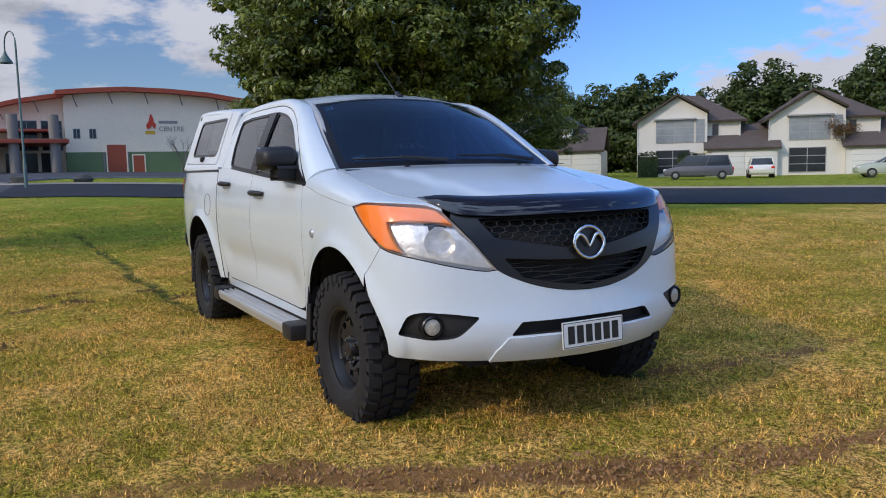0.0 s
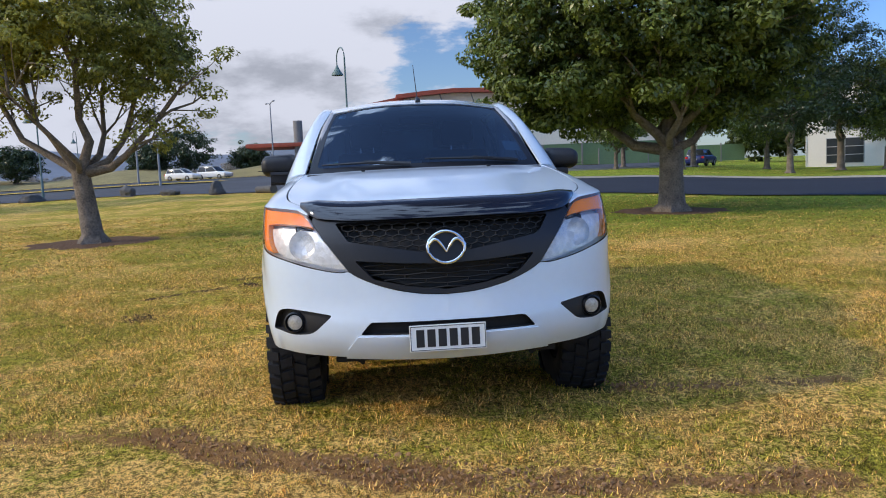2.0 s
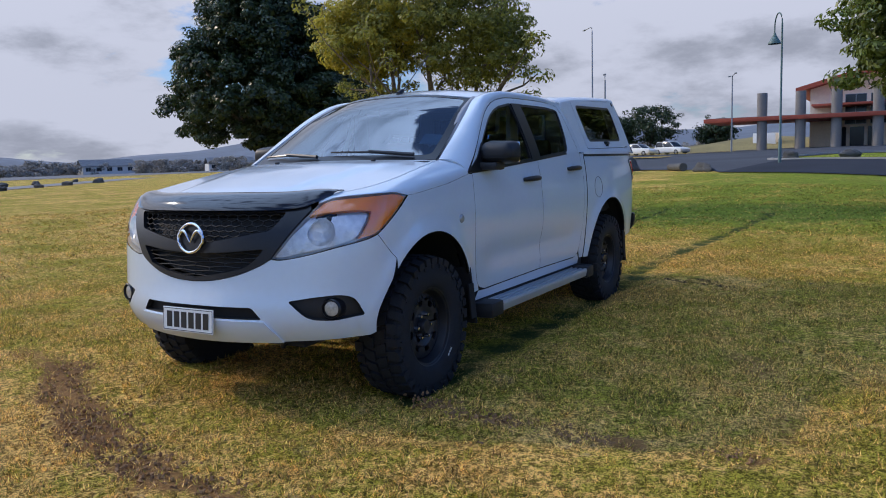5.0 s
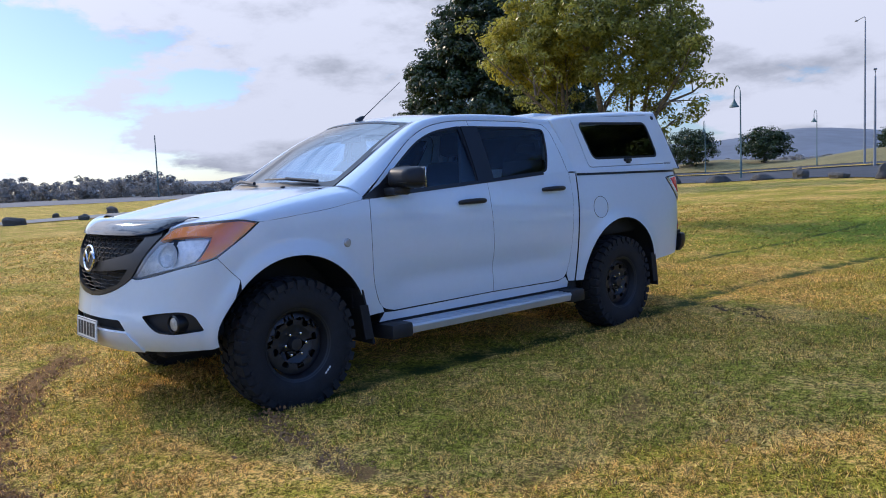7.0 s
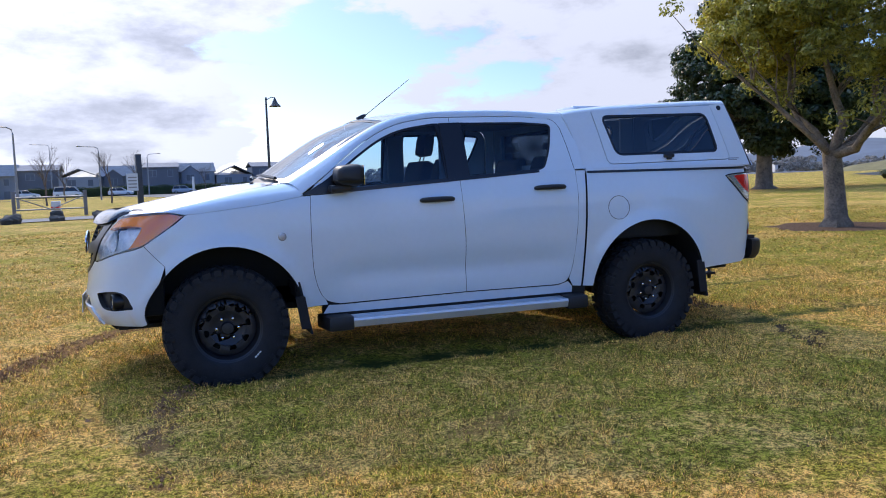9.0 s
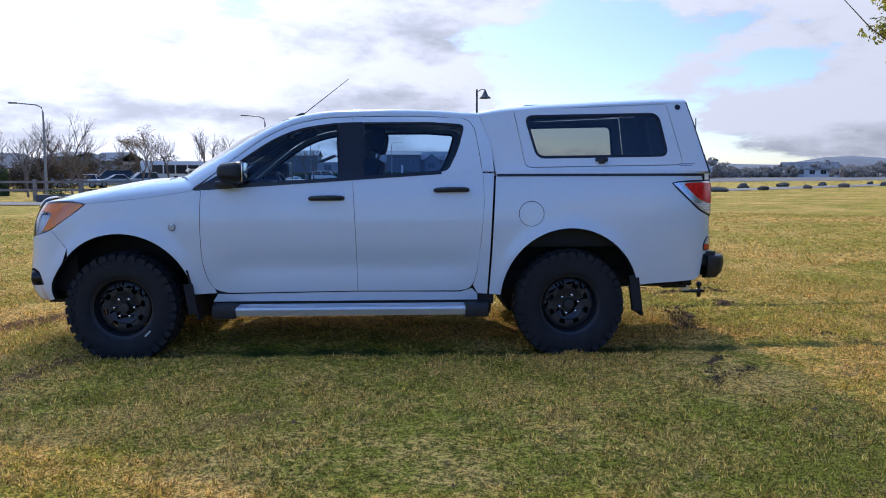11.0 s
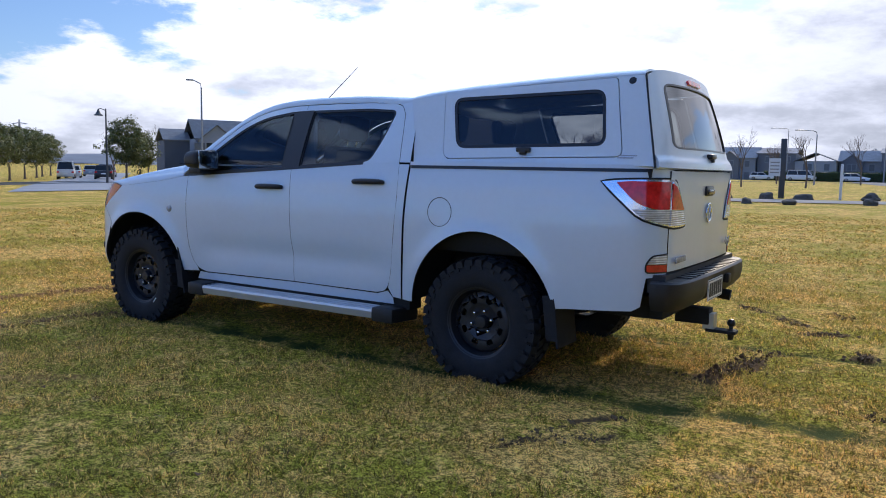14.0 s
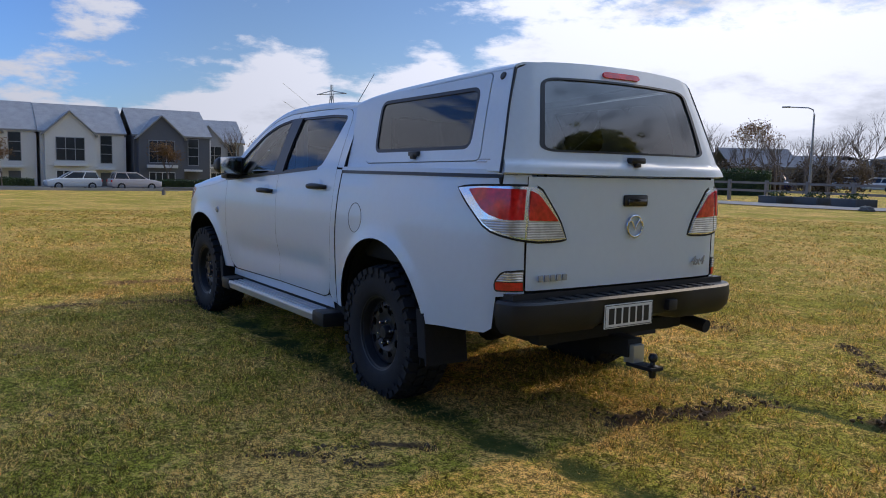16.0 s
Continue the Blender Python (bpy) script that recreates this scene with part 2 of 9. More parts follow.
# ---- mesh helpers ----
def obj(name, bm_or_mesh, mat, parent=None, label=""):
    """Links a bmesh or mesh as one object, under a parent if one is given."""
    me = bm_or_mesh
    if isinstance(bm_or_mesh, bmesh.types.BMesh):
        me = bpy.data.meshes.new(name)
        bm_or_mesh.to_mesh(me)
        bm_or_mesh.free()
    for x in mat if isinstance(mat, (list, tuple)) else [mat]:
        if x is not None and x.name not in [k.name for k in me.materials if k]:
            me.materials.append(x)
    ob = new(name, me)
    if parent is not None:
        ob.parent = parent
    if label:
        ob["label"] = label
    return ob


part = obj


def smooth(ob, angle=40):
    me = ob.data
    for p in me.polygons:
        p.use_smooth = True
    me.set_sharp_from_angle(angle=radians(angle))
    return ob


def add_box(bm, a, b, m=None, bevel=0.0):
    r = bmesh.ops.create_cube(bm, size=1)
    vs = r["verts"]
    for v in vs:
        v.co = Vector([a[i] + (v.co[i] + 0.5) * (b[i] - a[i]) for i in range(3)])
    if bevel:
        es = list({e for v in vs for e in v.link_edges})
        r2 = bmesh.ops.bevel(bm, geom=es, offset=bevel, segments=2, affect="EDGES", profile=0.6)
        vs = list({v for f in r2["faces"] for v in f.verts} | {v for v in vs if v.is_valid})
    if m is not None:
        bmesh.ops.transform(bm, matrix=m, verts=[v for v in vs if v.is_valid])
    return vs


def boxed(name, a, b, mat, parent=None, bevel=0.01, m=None, label=""):
    bm = bmesh.new()
    add_box(bm, a, b, m, bevel)
    return smooth(obj(name, bm, mat, parent, label), 35)


def add_tube(bm, pts, radii, sides=8, cap=True):
    """A tapered round tube along points."""
    pts = [Vector(p) for p in pts]
    rings = []
    for i, p in enumerate(pts):
        d = (pts[min(i + 1, len(pts) - 1)] - pts[max(i - 1, 0)]).normalized()
        a = d.cross(Vector((0, 0, 1)) if abs(d.z) < 0.9 else Vector((1, 0, 0))).normalized()
        b = d.cross(a)
        r = float(radii[i] if isinstance(radii, (list, tuple)) else radii)
        rings.append([bm.verts.new(p + r * (math.cos(2 * math.pi * k / sides) * a + math.sin(2 * math.pi * k / sides) * b)) for k in range(sides)])
    for r0, r1 in zip(rings, rings[1:]):
        for k in range(sides):
            bm.faces.new((r0[k], r0[(k + 1) % sides], r1[(k + 1) % sides], r1[k]))
    if cap:
        bm.faces.new(rings[0][::-1])
        bm.faces.new(rings[-1])
    return rings


def tube(name, pts, radii, mat, parent=None, sides=8, label=""):
    bm = bmesh.new()
    add_tube(bm, pts, radii, sides)
    return smooth(obj(name, bm, mat, parent, label), 50)


def add_lathe(bm, prof, sides, axis="Y", centre=(0, 0, 0), closed=False):
    """Spins a profile of (radius, offset along the axis)."""
    rings = []
    for r, o in prof:
        ring = []
        for k in range(sides):
            a = 2 * math.pi * k / sides
            c, s = r * math.cos(a), r * math.sin(a)
            co = {"Y": (c, o, s), "X": (o, c, s), "Z": (c, s, o)}[axis]
            ring.append(bm.verts.new(Vector(co) + Vector(centre)))
        rings.append(ring)
    for r0, r1 in zip(rings, rings[1:] + ([rings[0]] if closed else [])):
        for k in range(sides):
            bm.faces.new((r0[k], r0[(k + 1) % sides], r1[(k + 1) % sides], r1[k]))
    return rings


def lathe(name, prof, mat, parent=None, sides=32, axis="Y", centre=(0, 0, 0), closed=False, label="", angle=40):
    bm = bmesh.new()
    add_lathe(bm, prof, sides, axis, centre, closed)
    bmesh.ops.recalc_face_normals(bm, faces=bm.faces)
    return smooth(obj(name, bm, mat, parent, label), angle)


def catmull(pts, n=6):
    """A smooth open curve through the points."""
    P = [np.array(p, float) for p in pts]
    P = [2 * P[0] - P[1]] + P + [2 * P[-1] - P[-2]]
    out = []
    for i in range(1, len(P) - 2):
        for k in range(n):
            t = k / n
            a, b, c, d = P[i - 1:i + 3]
            out.append(0.5 * (2 * b + (c - a) * t + (2 * a - 5 * b + 4 * c - d) * t * t + (3 * b - a - 3 * c + d) * t ** 3))
    out.append(P[-2])
    return [tuple(float(v) for v in p) for p in out]


def rounded(pts, r=0.05, n=4):
    """A closed outline with its corners rounded. A point may carry its own radius as a third number."""
    out = []
    for i, p in enumerate(pts):
        a, b, c = np.array(pts[i - 1][:2]), np.array(p[:2]), np.array(pts[(i + 1) % len(pts)][:2])
        rr = p[2] if len(p) > 2 else r
        la, lc = np.linalg.norm(a - b), np.linalg.norm(c - b)
        k = min(rr, la * 0.48, lc * 0.48)
        if k < 1e-4:
            out.append(tuple(b))
            continue
        s, e = b + (a - b) / la * k, b + (c - b) / lc * k
        for j in range(n + 1):
            t = j / n
            out.append(tuple((1 - t) ** 2 * s + 2 * t * (1 - t) * b + t * t * e))
    return out


def shrink(pts, g):
    """Moves a closed outline inwards by g."""
    P = [np.array(p[:2], float) for p in pts]
    Q = []
    for p in P:
        if not Q or np.linalg.norm(p - Q[-1]) > 1e-5:
            Q.append(p)
    P = Q
    area = sum(P[i - 1][0] * P[i][1] - P[i][0] * P[i - 1][1] for i in range(len(P)))
    sg = 1 if area > 0 else -1
    out = []
    for i in range(len(P)):
        d0, d1 = P[i] - P[i - 1], P[(i + 1) % len(P)] - P[i]
        n0 = np.array((-d0[1], d0[0])) / (np.linalg.norm(d0) + 1e-9)
        n1 = np.array((-d1[1], d1[0])) / (np.linalg.norm(d1) + 1e-9)
        b = n0 + n1
        b = b / max(np.linalg.norm(b), 0.3)
        out.append(tuple(P[i] + sg * g * b))
    return out


def normal_of(fn, u, v, e=0.004):
    a = Vector(fn(u + e, v)) - Vector(fn(u - e, v))
    b = Vector(fn(u, v + e)) - Vector(fn(u, v - e))
    n = a.cross(b)
    n = n.normalized() if n.length > 1e-12 else Vector((0, 0, 1))
    p = Vector(fn(u, v))
    c = Vector((p.x * 0.75, 0, 0.85))
    return p, (n if n.dot(p - c) > 0 else -n)


def panel(name, outline, fn, mat, parent, step=0.05, holes=(), gap=0.0018, off=0.0, depth=0.014, label=""):
    """A sheet cut to an outline in (u, v), laid onto the surface fn(u, v), with turned-in edges."""
    bm = bmesh.new()
    edges = []
    for k, loop in enumerate([outline, *holes]):
        pts = shrink(loop, gap if k == 0 else -gap) if gap else loop
        vs = [bm.verts.new((p[0], p[1], 0)) for p in pts]
        for i in range(len(vs)):
            edges.append(bm.edges.new((vs[i - 1], vs[i])))
    bmesh.ops.triangle_fill(bm, use_beauty=True, use_dissolve=False, edges=edges)
    us, vs_ = [v.co.x for v in bm.verts], [v.co.y for v in bm.verts]
    for lo, hi, ax in ((min(us), max(us), 0), (min(vs_), max(vs_), 1)):
        n = max(1, math.ceil((hi - lo) / step))
        for i in range(1, n):
            co, no = [0, 0, 0], [0, 0, 0]
            co[ax], no[ax] = lo + (hi - lo) * i / n, 1
            bmesh.ops.bisect_plane(bm, geom=bm.verts[:] + bm.edges[:] + bm.faces[:], dist=1e-5, plane_co=co, plane_no=no)
    bm.verts.ensure_lookup_table()
    bm.verts.index_update()
    co, no = [], []
    for v in bm.verts:
        p, n = normal_of(fn, v.co.x, v.co.y)
        co.append(p + n * off)
        no.append(n)
    faces = [[v.index for v in f.verts] for f in bm.faces]
    rim = [(e.verts[0].index, e.verts[1].index) for e in bm.edges if len(e.link_faces) == 1]
    bm.free()
    out = []
    for f in faces:
        fl = (co[f[1]] - co[f[0]]).cross(co[f[2]] - co[f[0]])
        out.append(f if fl.dot(no[f[0]]) > 0 else f[::-1])
    nface = len(out)
    verts = list(co)
    low = {}
    for a, b in rim:
        for i in (a, b):
            if i not in low:
                low[i] = len(verts)
                verts += [co[i].copy(), co[i] - no[i] * depth]
        out.append([low[a], low[b], low[b] + 1, low[a] + 1])
    me = bpy.data.meshes.new(name)
    me.from_pydata([tuple(v) for v in verts], [], out)
    me.update()
    loops = []
    for p in me.polygons:
        p.use_smooth = p.index < nface
        for vi in p.vertices:
            loops.append(tuple(no[vi]) if p.index < nface else tuple(p.normal))
    me.normals_split_custom_set(loops)
    if mat is PAINT and gap:
        # shut lines: turned-in edges are coloured black to hold the gaps' shade
        for p in me.polygons[nface:]:
            p.material_index = 1
        mat = [PAINT, UNDER]
    return obj(name, me, mat, parent, label)


def patch(name, fn, mat, parent, nu=16, nv=12, off=0.0, depth=0.012, label=""):
    """A whole curved sheet fn(u, v), u and v from 0 to 1."""
    sq = [(0, 0), (1, 0), (1, 1), (0, 1)]
    return panel(name, sq, fn, mat, parent, step=1.0 / max(nu, nv), gap=0, off=off, depth=depth, label=label)


def coons(c0, c1, d0, d1, crown=0.0):
    """A surface between four edge curves: c0(u), c1(u) at v = 0, 1 and d0(v), d1(v) at u = 0, 1."""
    def at(f, t):
        return np.array(f(t), float)

    def fn(u, v):
        p = (1 - v) * at(c0, u) + v * at(c1, u) + (1 - u) * at(d0, v) + u * at(d1, v)
        p = p - ((1 - u) * (1 - v) * at(c0, 0) + u * (1 - v) * at(c0, 1) + (1 - u) * v * at(c1, 0) + u * v * at(c1, 1))
        p[2] += crown * 16 * u * (1 - u) * v * (1 - v)
        return p
    return fn


def along(pts):
    """A function of 0..1 along a smooth curve through the points, also a little beyond."""
    c = np.array(catmull(pts, 8))
    d = np.concatenate([[0], np.cumsum(np.linalg.norm(np.diff(c, axis=0), axis=1))])
    d /= d[-1]

    def fn(t):
        if t < 0:
            return c[0] + (c[1] - c[0]) * t / (d[1] - d[0])
        if t > 1:
            return c[-1] + (c[-1] - c[-2]) * (t - 1) / (d[-1] - d[-2])
        return np.array([np.interp(t, d, c[:, k]) for k in range(c.shape[1])])
    return fn


def mirrored(fn):
    return lambda u, v: np.array(fn(u, v)) * np.array((1, -1, 1))

# ---- pickup truck ----
# x forwards, y to the truck's left, z up; axles at x = +-1.61
PLAN = np.array(catmull([(2.50, 0), (2.488, 0.22), (2.435, 0.46), (2.352, 0.68), (2.255, 0.812), (2.12, 0.89), (1.9, 0.918), (1.6, 0.922), (1.0, 0.905),
                         (0.0, 0.905), (-1.0, 0.905), (-1.6, 0.925), (-2.2, 0.915), (-2.5, 0.875), (-2.62, 0.815), (-2.675, 0.72), (-2.695, 0.5), (-2.705, 0.0)], 10))
PLAN_S = np.concatenate([[0], np.cumsum(np.linalg.norm(np.diff(PLAN, axis=0), axis=1))])
_X, _Y = PLAN[:, 0], PLAN[:, 1]
WIDTH_Z = ((0.30, 0.93), (0.40, 0.955), (0.6, 0.985), (0.8, 1.0), (0.95, 1.0), (1.1, 0.985), (1.2, 0.966), (1.3, 0.945))
NOSE_Z = ((0.28, -0.13), (0.34, -0.06), (0.42, -0.012), (0.50, 0.0), (0.62, -0.02), (0.85, -0.045), (0.95, -0.075), (1.05, -0.135), (1.12, -0.21))
_wz = np.array(catmull(WIDTH_Z, 5))
_nz = np.array(catmull(NOSE_Z, 5))


def S(x):
    """Way round the plan to a point of the side."""
    m = (_Y > 0.74)
    return float(np.interp(-x, -_X[m], PLAN_S[m]))


def SF(y):
    """Way round the plan to a point of the front."""
    i = int(np.argmax(_Y > 0.86))
    return math.copysign(float(np.interp(abs(y), _Y[:i], PLAN_S[:i])), y)


def SR(y):
    """Way round the plan to a point of the rear."""
    m = (_X < -2.3)
    return float(np.interp(-y, -_Y[m], PLAN_S[m]))


def ease(a, b, x):
    t = min(1.0, max(0.0, (x - a) / (b - a)))
    return t * t * (3 - 2 * t)


def W(s, z):
    """The body's outer skin, from the nose round the side to the tail."""
    a = abs(s)
    x, y = float(np.interp(a, PLAN_S, _X)), float(np.interp(a, PLAN_S, _Y))
    if a > PLAN_S[-1]:
        y -= a - PLAN_S[-1]
    k = float(np.interp(z, _wz[:, 0], _wz[:, 1]))
    k = 1 + (k - 1) * (ease(0, 0.5, y))
    y *= k
    if -2.3 < x < 2.2:
        for cx, cz in ((1.61, 0.31), (-1.60, 0.32)):
            r = math.hypot(x - cx, z - cz)
            y += 0.022 * math.exp(-((r - 0.52) / 0.07) ** 2) * ease(-0.25, 0.1, z - cz + 0.1)
        y -= 0.021 * math.exp(-((z - 0.60) / 0.09) ** 2) * ease(1.0, 0.7, x) * ease(-1.0, -0.7, x)
    x += float(np.interp(z, _nz[:, 0], _nz[:, 1])) * ease(1.7, 2.28, x)
    return np.array((x, y if s >= 0 else -y, z))


def G(x, z):
    """The cab's upper side."""
    h = (z - 1.2) / 0.46
    return np.array((x, 0.874 - 0.185 * (max(h, 0) ** 1.2 if h > 0 else -0.3 * (-h)), z))


def belt(x):
    return 1.213 - 0.065 * x


ARCH_F = [(1.61 + 0.515 * math.cos(a), 0.315 + 0.525 * math.sin(a)) for a in np.linspace(0.12, math.pi - 0.12, 28)]
ARCH_R = [(-1.60 + 0.505 * math.cos(a), 0.33 + 0.535 * math.sin(a)) for a in np.linspace(0.10, math.pi - 0.2, 28)]

truck = new("pickup_truck")
tagged(truck, "white double-cab pickup truck with white canopy, parked on grass", "pickup truck")


def on_side(pts):
    return [(S(p[0]), *p[1:]) for p in pts]


DOOR_TOP = [(1.075, 1.15), (0.93, 1.27), (0.75, 1.41), (0.57, 1.535), (0.38, 1.62), (0.16, 1.662), (-0.03, 1.672)]
REAR_TOP = [(-0.03, 1.672), (-0.35, 1.676), (-0.65, 1.672), (-0.85, 1.655), (-0.915, 1.59)]
EDGE_HOOD = [(1.2, 0.74, 1.232), (1.5, 0.775, 1.185), (1.75, 0.79, 1.14), (1.95, 0.772, 1.105), (2.1, 0.715, 1.082), (2.2, 0.645, 1.064)]
hood_edge = along(EDGE_HOOD)
LAMP_TOP = [(S(1.862), 1.051), (S(1.98), 1.068), (S(2.12), 1.072), (SF(0.73), 1.060), (SF(0.655), 1.030)]
LAMP_IN = [(SF(0.655), 1.030), (SF(0.565), 0.905), (SF(0.462), 0.764)]
LAMP_LOW = [(SF(0.462), 0.764), (SF(0.52), 0.760), (SF(0.64), 0.782), (SF(0.76), 0.815), (S(2.13), 0.866), (S(2.0), 0.955), (S(1.862), 1.051)]
LAMP = catmull(LAMP_TOP, 4)[:-1] + catmull(LAMP_IN, 4)[:-1] + catmull(LAMP_LOW, 4)[:-1]
GRILLE_LOW = [(SF(0.462), 0.764), (SF(0.40), 0.728), (SF(0.28), 0.683), (SF(0.13), 0.653), (0.0, 0.645)]


def both(half):
    """Closes an outline by its mirror image across u = 0; the half starts and ends on u = 0 or near it."""
    other = [(-p[0], p[1]) for p in half[::-1]]
    return half + [p for p in other if abs(p[0]) > 1e-4]


def build_front():
    # bumper skin
    low = [(0.0, 0.335), (SF(0.3), 0.337), (SF(0.55), 0.345), (SF(0.72), 0.352), (S(2.16), 0.36), (S(2.122), 0.372)]
    arch = on_side([p for p in ARCH_F if p[0] > 1.985 and p[1] > 0.38])
    up = [(S(1.985), 0.735), (S(2.125), 0.868)]
    lamp_low = catmull(LAMP_LOW, 4)
    lamp_low = [p for p in lamp_low if p[0] < S(2.135)][::-1]
    half = low + arch + up + lamp_low + catmull(GRILLE_LOW, 4)[1:]
    intake = rounded(both([(0.0, 0.466), (SF(0.43), 0.466, 0.01), (SF(0.375), 0.523, 0.02), (0.0, 0.523)]), 0.012)
    fog_l = rounded([(0.575, 0.556, 0.015), (0.69, 0.468, 0.04), (0.81, 0.458, 0.04), (0.972, 0.476, 0.015), (0.915, 0.565, 0.05), (0.83, 0.584, 0.04), (0.70, 0.574, 0.03)], 0.03)
    fog_r = [(-p[0], p[1]) for p in fog_l]
    panel("front_bumper", both(half), W, PAINT, truck, 0.045, holes=(intake, fog_l, fog_r), depth=0.03)
    panel("bumper_intake", shrink(intake, -0.02), W, UNDER, truck, 0.08, off=-0.035, gap=0)
    # lower apron, standing a little proud
    ap = both([(0.0, 0.336), (SF(0.52), 0.346), (SF(0.50), 0.395), (SF(0.445), 0.457), (0.0, 0.459)])
    panel("bumper_apron", ap, W, PAINT, truck, 0.05, off=0.010, depth=0.03, gap=0)
    for sg, loop in ((1, fog_l), (-1, fog_r)):
        rec = panel("fog_lamp_recess", shrink(loop, -0.012), W, BLACK_PLASTIC, truck, 0.05, off=-0.03, gap=0)
        c, n = normal_of(W, sg * 0.803, 0.516)
        fog = lathe("fog_lamp", [(0.052, -0.06), (0.052, 0.005), (0.046, 0.012), (0.043, 0.0)], SATIN_BLACK, truck, 24, "Z")
        lathe("lens", [(0.0001, 0.010), (0.022, 0.008), (0.037, 0.002)], FOG_LENS, fog, 24, "Z", label="milky fog lamp lens")
        fog.matrix_basis = Matrix.Translation(c - n * 0.012) @ (n * 0.4 + Vector((0.9, 0, 0))).to_track_quat("Z", "Y").to_matrix().to_4x4()
    # grille surround with its two openings
    gr = both([(0.0, 1.02), (SF(0.3), 1.025), (SF(0.62), 1.032)] + catmull(LAMP_IN, 4)[1:] + catmull(GRILLE_LOW, 4)[1:])
    upper = rounded(both([(0.0, 0.992), (SF(0.515), 0.988, 0.015), (SF(0.455), 0.905, 0.03), (SF(0.13), 0.850, 0.05), (0.0, 0.842)]), 0.01)
    lower = rounded(both([(0.0, 0.786), (SF(0.2), 0.794, 0.05), (SF(0.425), 0.812, 0.012), (SF(0.345), 0.726, 0.05), (SF(0.18), 0.690, 0.06), (0.0, 0.668)]), 0.01)
    panel("grille_surround", gr, W, SATIN_BLACK, truck, 0.045, holes=(upper, lower), off=0.004, depth=0.03)
    back = panel("grille_backing", shrink(gr, 0.03), W, UNDER, truck, 0.09, off=-0.06, gap=0)

    def inside(p, poly):
        c = False
        for i in range(len(poly)):
            (x0, y0), (x1, y1) = poly[i - 1], poly[i]
            if (y0 > p[1]) != (y1 > p[1]) and p[0] < (x1 - x0) * (p[1] - y0) / (y1 - y0) + x0:
                c = not c
        return c

    def mesh_bar(bm, a, b, r=0.0034):
        pa, na = normal_of(W, *a)
        pb, nb = normal_of(W, *b)
        add_tube(bm, [pa - na * 0.014, pb - nb * 0.014], r, 4, False)
    # honeycomb in the upper opening, long cells below
    for nm, poly, cw, ch in (("upper_grille_mesh", upper, 0.062, 0.036), ("lower_grille_mesh", lower, 0.200, 0.030)):
        bm = bmesh.new()
        for j in range(-10, 40):
            z = 0.62 + j * ch * 0.75 * 2 / 2
            for i in range(-14, 15):
                u = (i + (0.5 if j % 2 else 0)) * cw
                hexa = [(u, z + ch / 2), (u + cw / 2, z + ch / 4), (u + cw / 2, z - ch / 4), (u, z - ch / 2)]
                for a, b in zip(hexa, hexa[1:]):
                    if inside(((a[0] + b[0]) / 2, (a[1] + b[1]) / 2), poly):
                        mesh_bar(bm, a, b)
        obj(nm, bm, UNDER, truck)
    # maker's badge: plain chrome ring with a winged stroke
    bx = Vector(W(0, 0.866)) + Vector((0.012, 0, 0))
    bm = bmesh.new()
    ring = [(0, 0.088 * math.cos(a), 0.070 * math.sin(a) * (1 - 0.06 * math.cos(2 * a))) for a in np.linspace(0, 2 * math.pi, 41)]
    add_tube(bm, ring, 0.0085, 8, False)
    for sg in (1, -1):
        add_tube(bm, catmull([(0.002, 0, -0.022), (0.005, sg * 0.018, 0.006), (0.005, sg * 0.036, 0.030), (0.004, sg * 0.056, 0.036), (0.002, sg * 0.074, 0.020), (0, sg * 0.086, -0.006)], 4), [0.0045 + 0.0045 * math.sin(k / 20 * 3.1) for k in range(21)], 8)
    bd = smooth(obj("front_badge", bm, CHROME, truck, "chrome oval badge"), 60)
    bd.matrix_basis = Matrix.Translation(bx + Vector((0.012, 0, 0))) @ pose(0, 0, 0, 0, -8, 0)
    bm = bmesh.new()
    bmesh.ops.create_circle(bm, cap_ends=True, radius=0.085, segments=32)
    for v in bm.verts:
        v.co = Vector((0, v.co.x, v.co.y * 0.8))
    obj("badge_backing", bm, SATIN_BLACK, truck).matrix_basis = Matrix.Translation(bx) @ pose(0, 0, 0, 0, -8, 0)
    # headlamps
    for sg in (1, -1):
        out = [(sg * p[0], p[1]) for p in LAMP]
        bowl = panel("headlamp", out, W, LAMP_BOWL, truck, 0.05, off=-0.05, gap=0.003, depth=-0.045, label="headlamp with amber corner and clear lens")
        amber = catmull([(S(1.872), 1.046), (S(1.98), 1.061), (S(2.12), 1.064), (SF(0.72), 1.048), (SF(0.66), 1.015), (SF(0.625), 0.972)], 4)[:-1] + \
            catmull([(SF(0.625), 0.972), (SF(0.70), 0.985), (0.85, 0.993), (0.96, 0.985)], 4)[:-1] + \
            catmull([(0.96, 0.985), (0.955, 0.94), (0.93, 0.885), (0.90, 0.850)], 4)[:-1] + \
            catmull([(0.90, 0.850), (0.94, 0.858), (S(2.13), 0.876), (S(2.0), 0.962), (S(1.872), 1.046)], 4)[:-1]
        panel("indicator_lens", [(sg * p[0], p[1]) for p in amber], W, AMBER, bowl, 0.05, off=-0.006, gap=0.002, depth=0.03, label="amber indicator lens")
        refl = catmull([(SF(0.62), 0.962), (SF(0.70), 0.975), (0.84, 0.982), (0.950, 0.975)], 4)[:-1] + catmull([(0.950, 0.975), (0.944, 0.94), (0.92, 0.885), (0.89, 0.851)], 4)[:-1] + \
            catmull([(0.89, 0.851), (0.80, 0.826), (SF(0.64), 0.797), (SF(0.52), 0.772), (SF(0.472), 0.774)], 4)[:-1] + catmull([(SF(0.472), 0.774), (SF(0.55), 0.88), (SF(0.62), 0.962)], 4)[:-1]
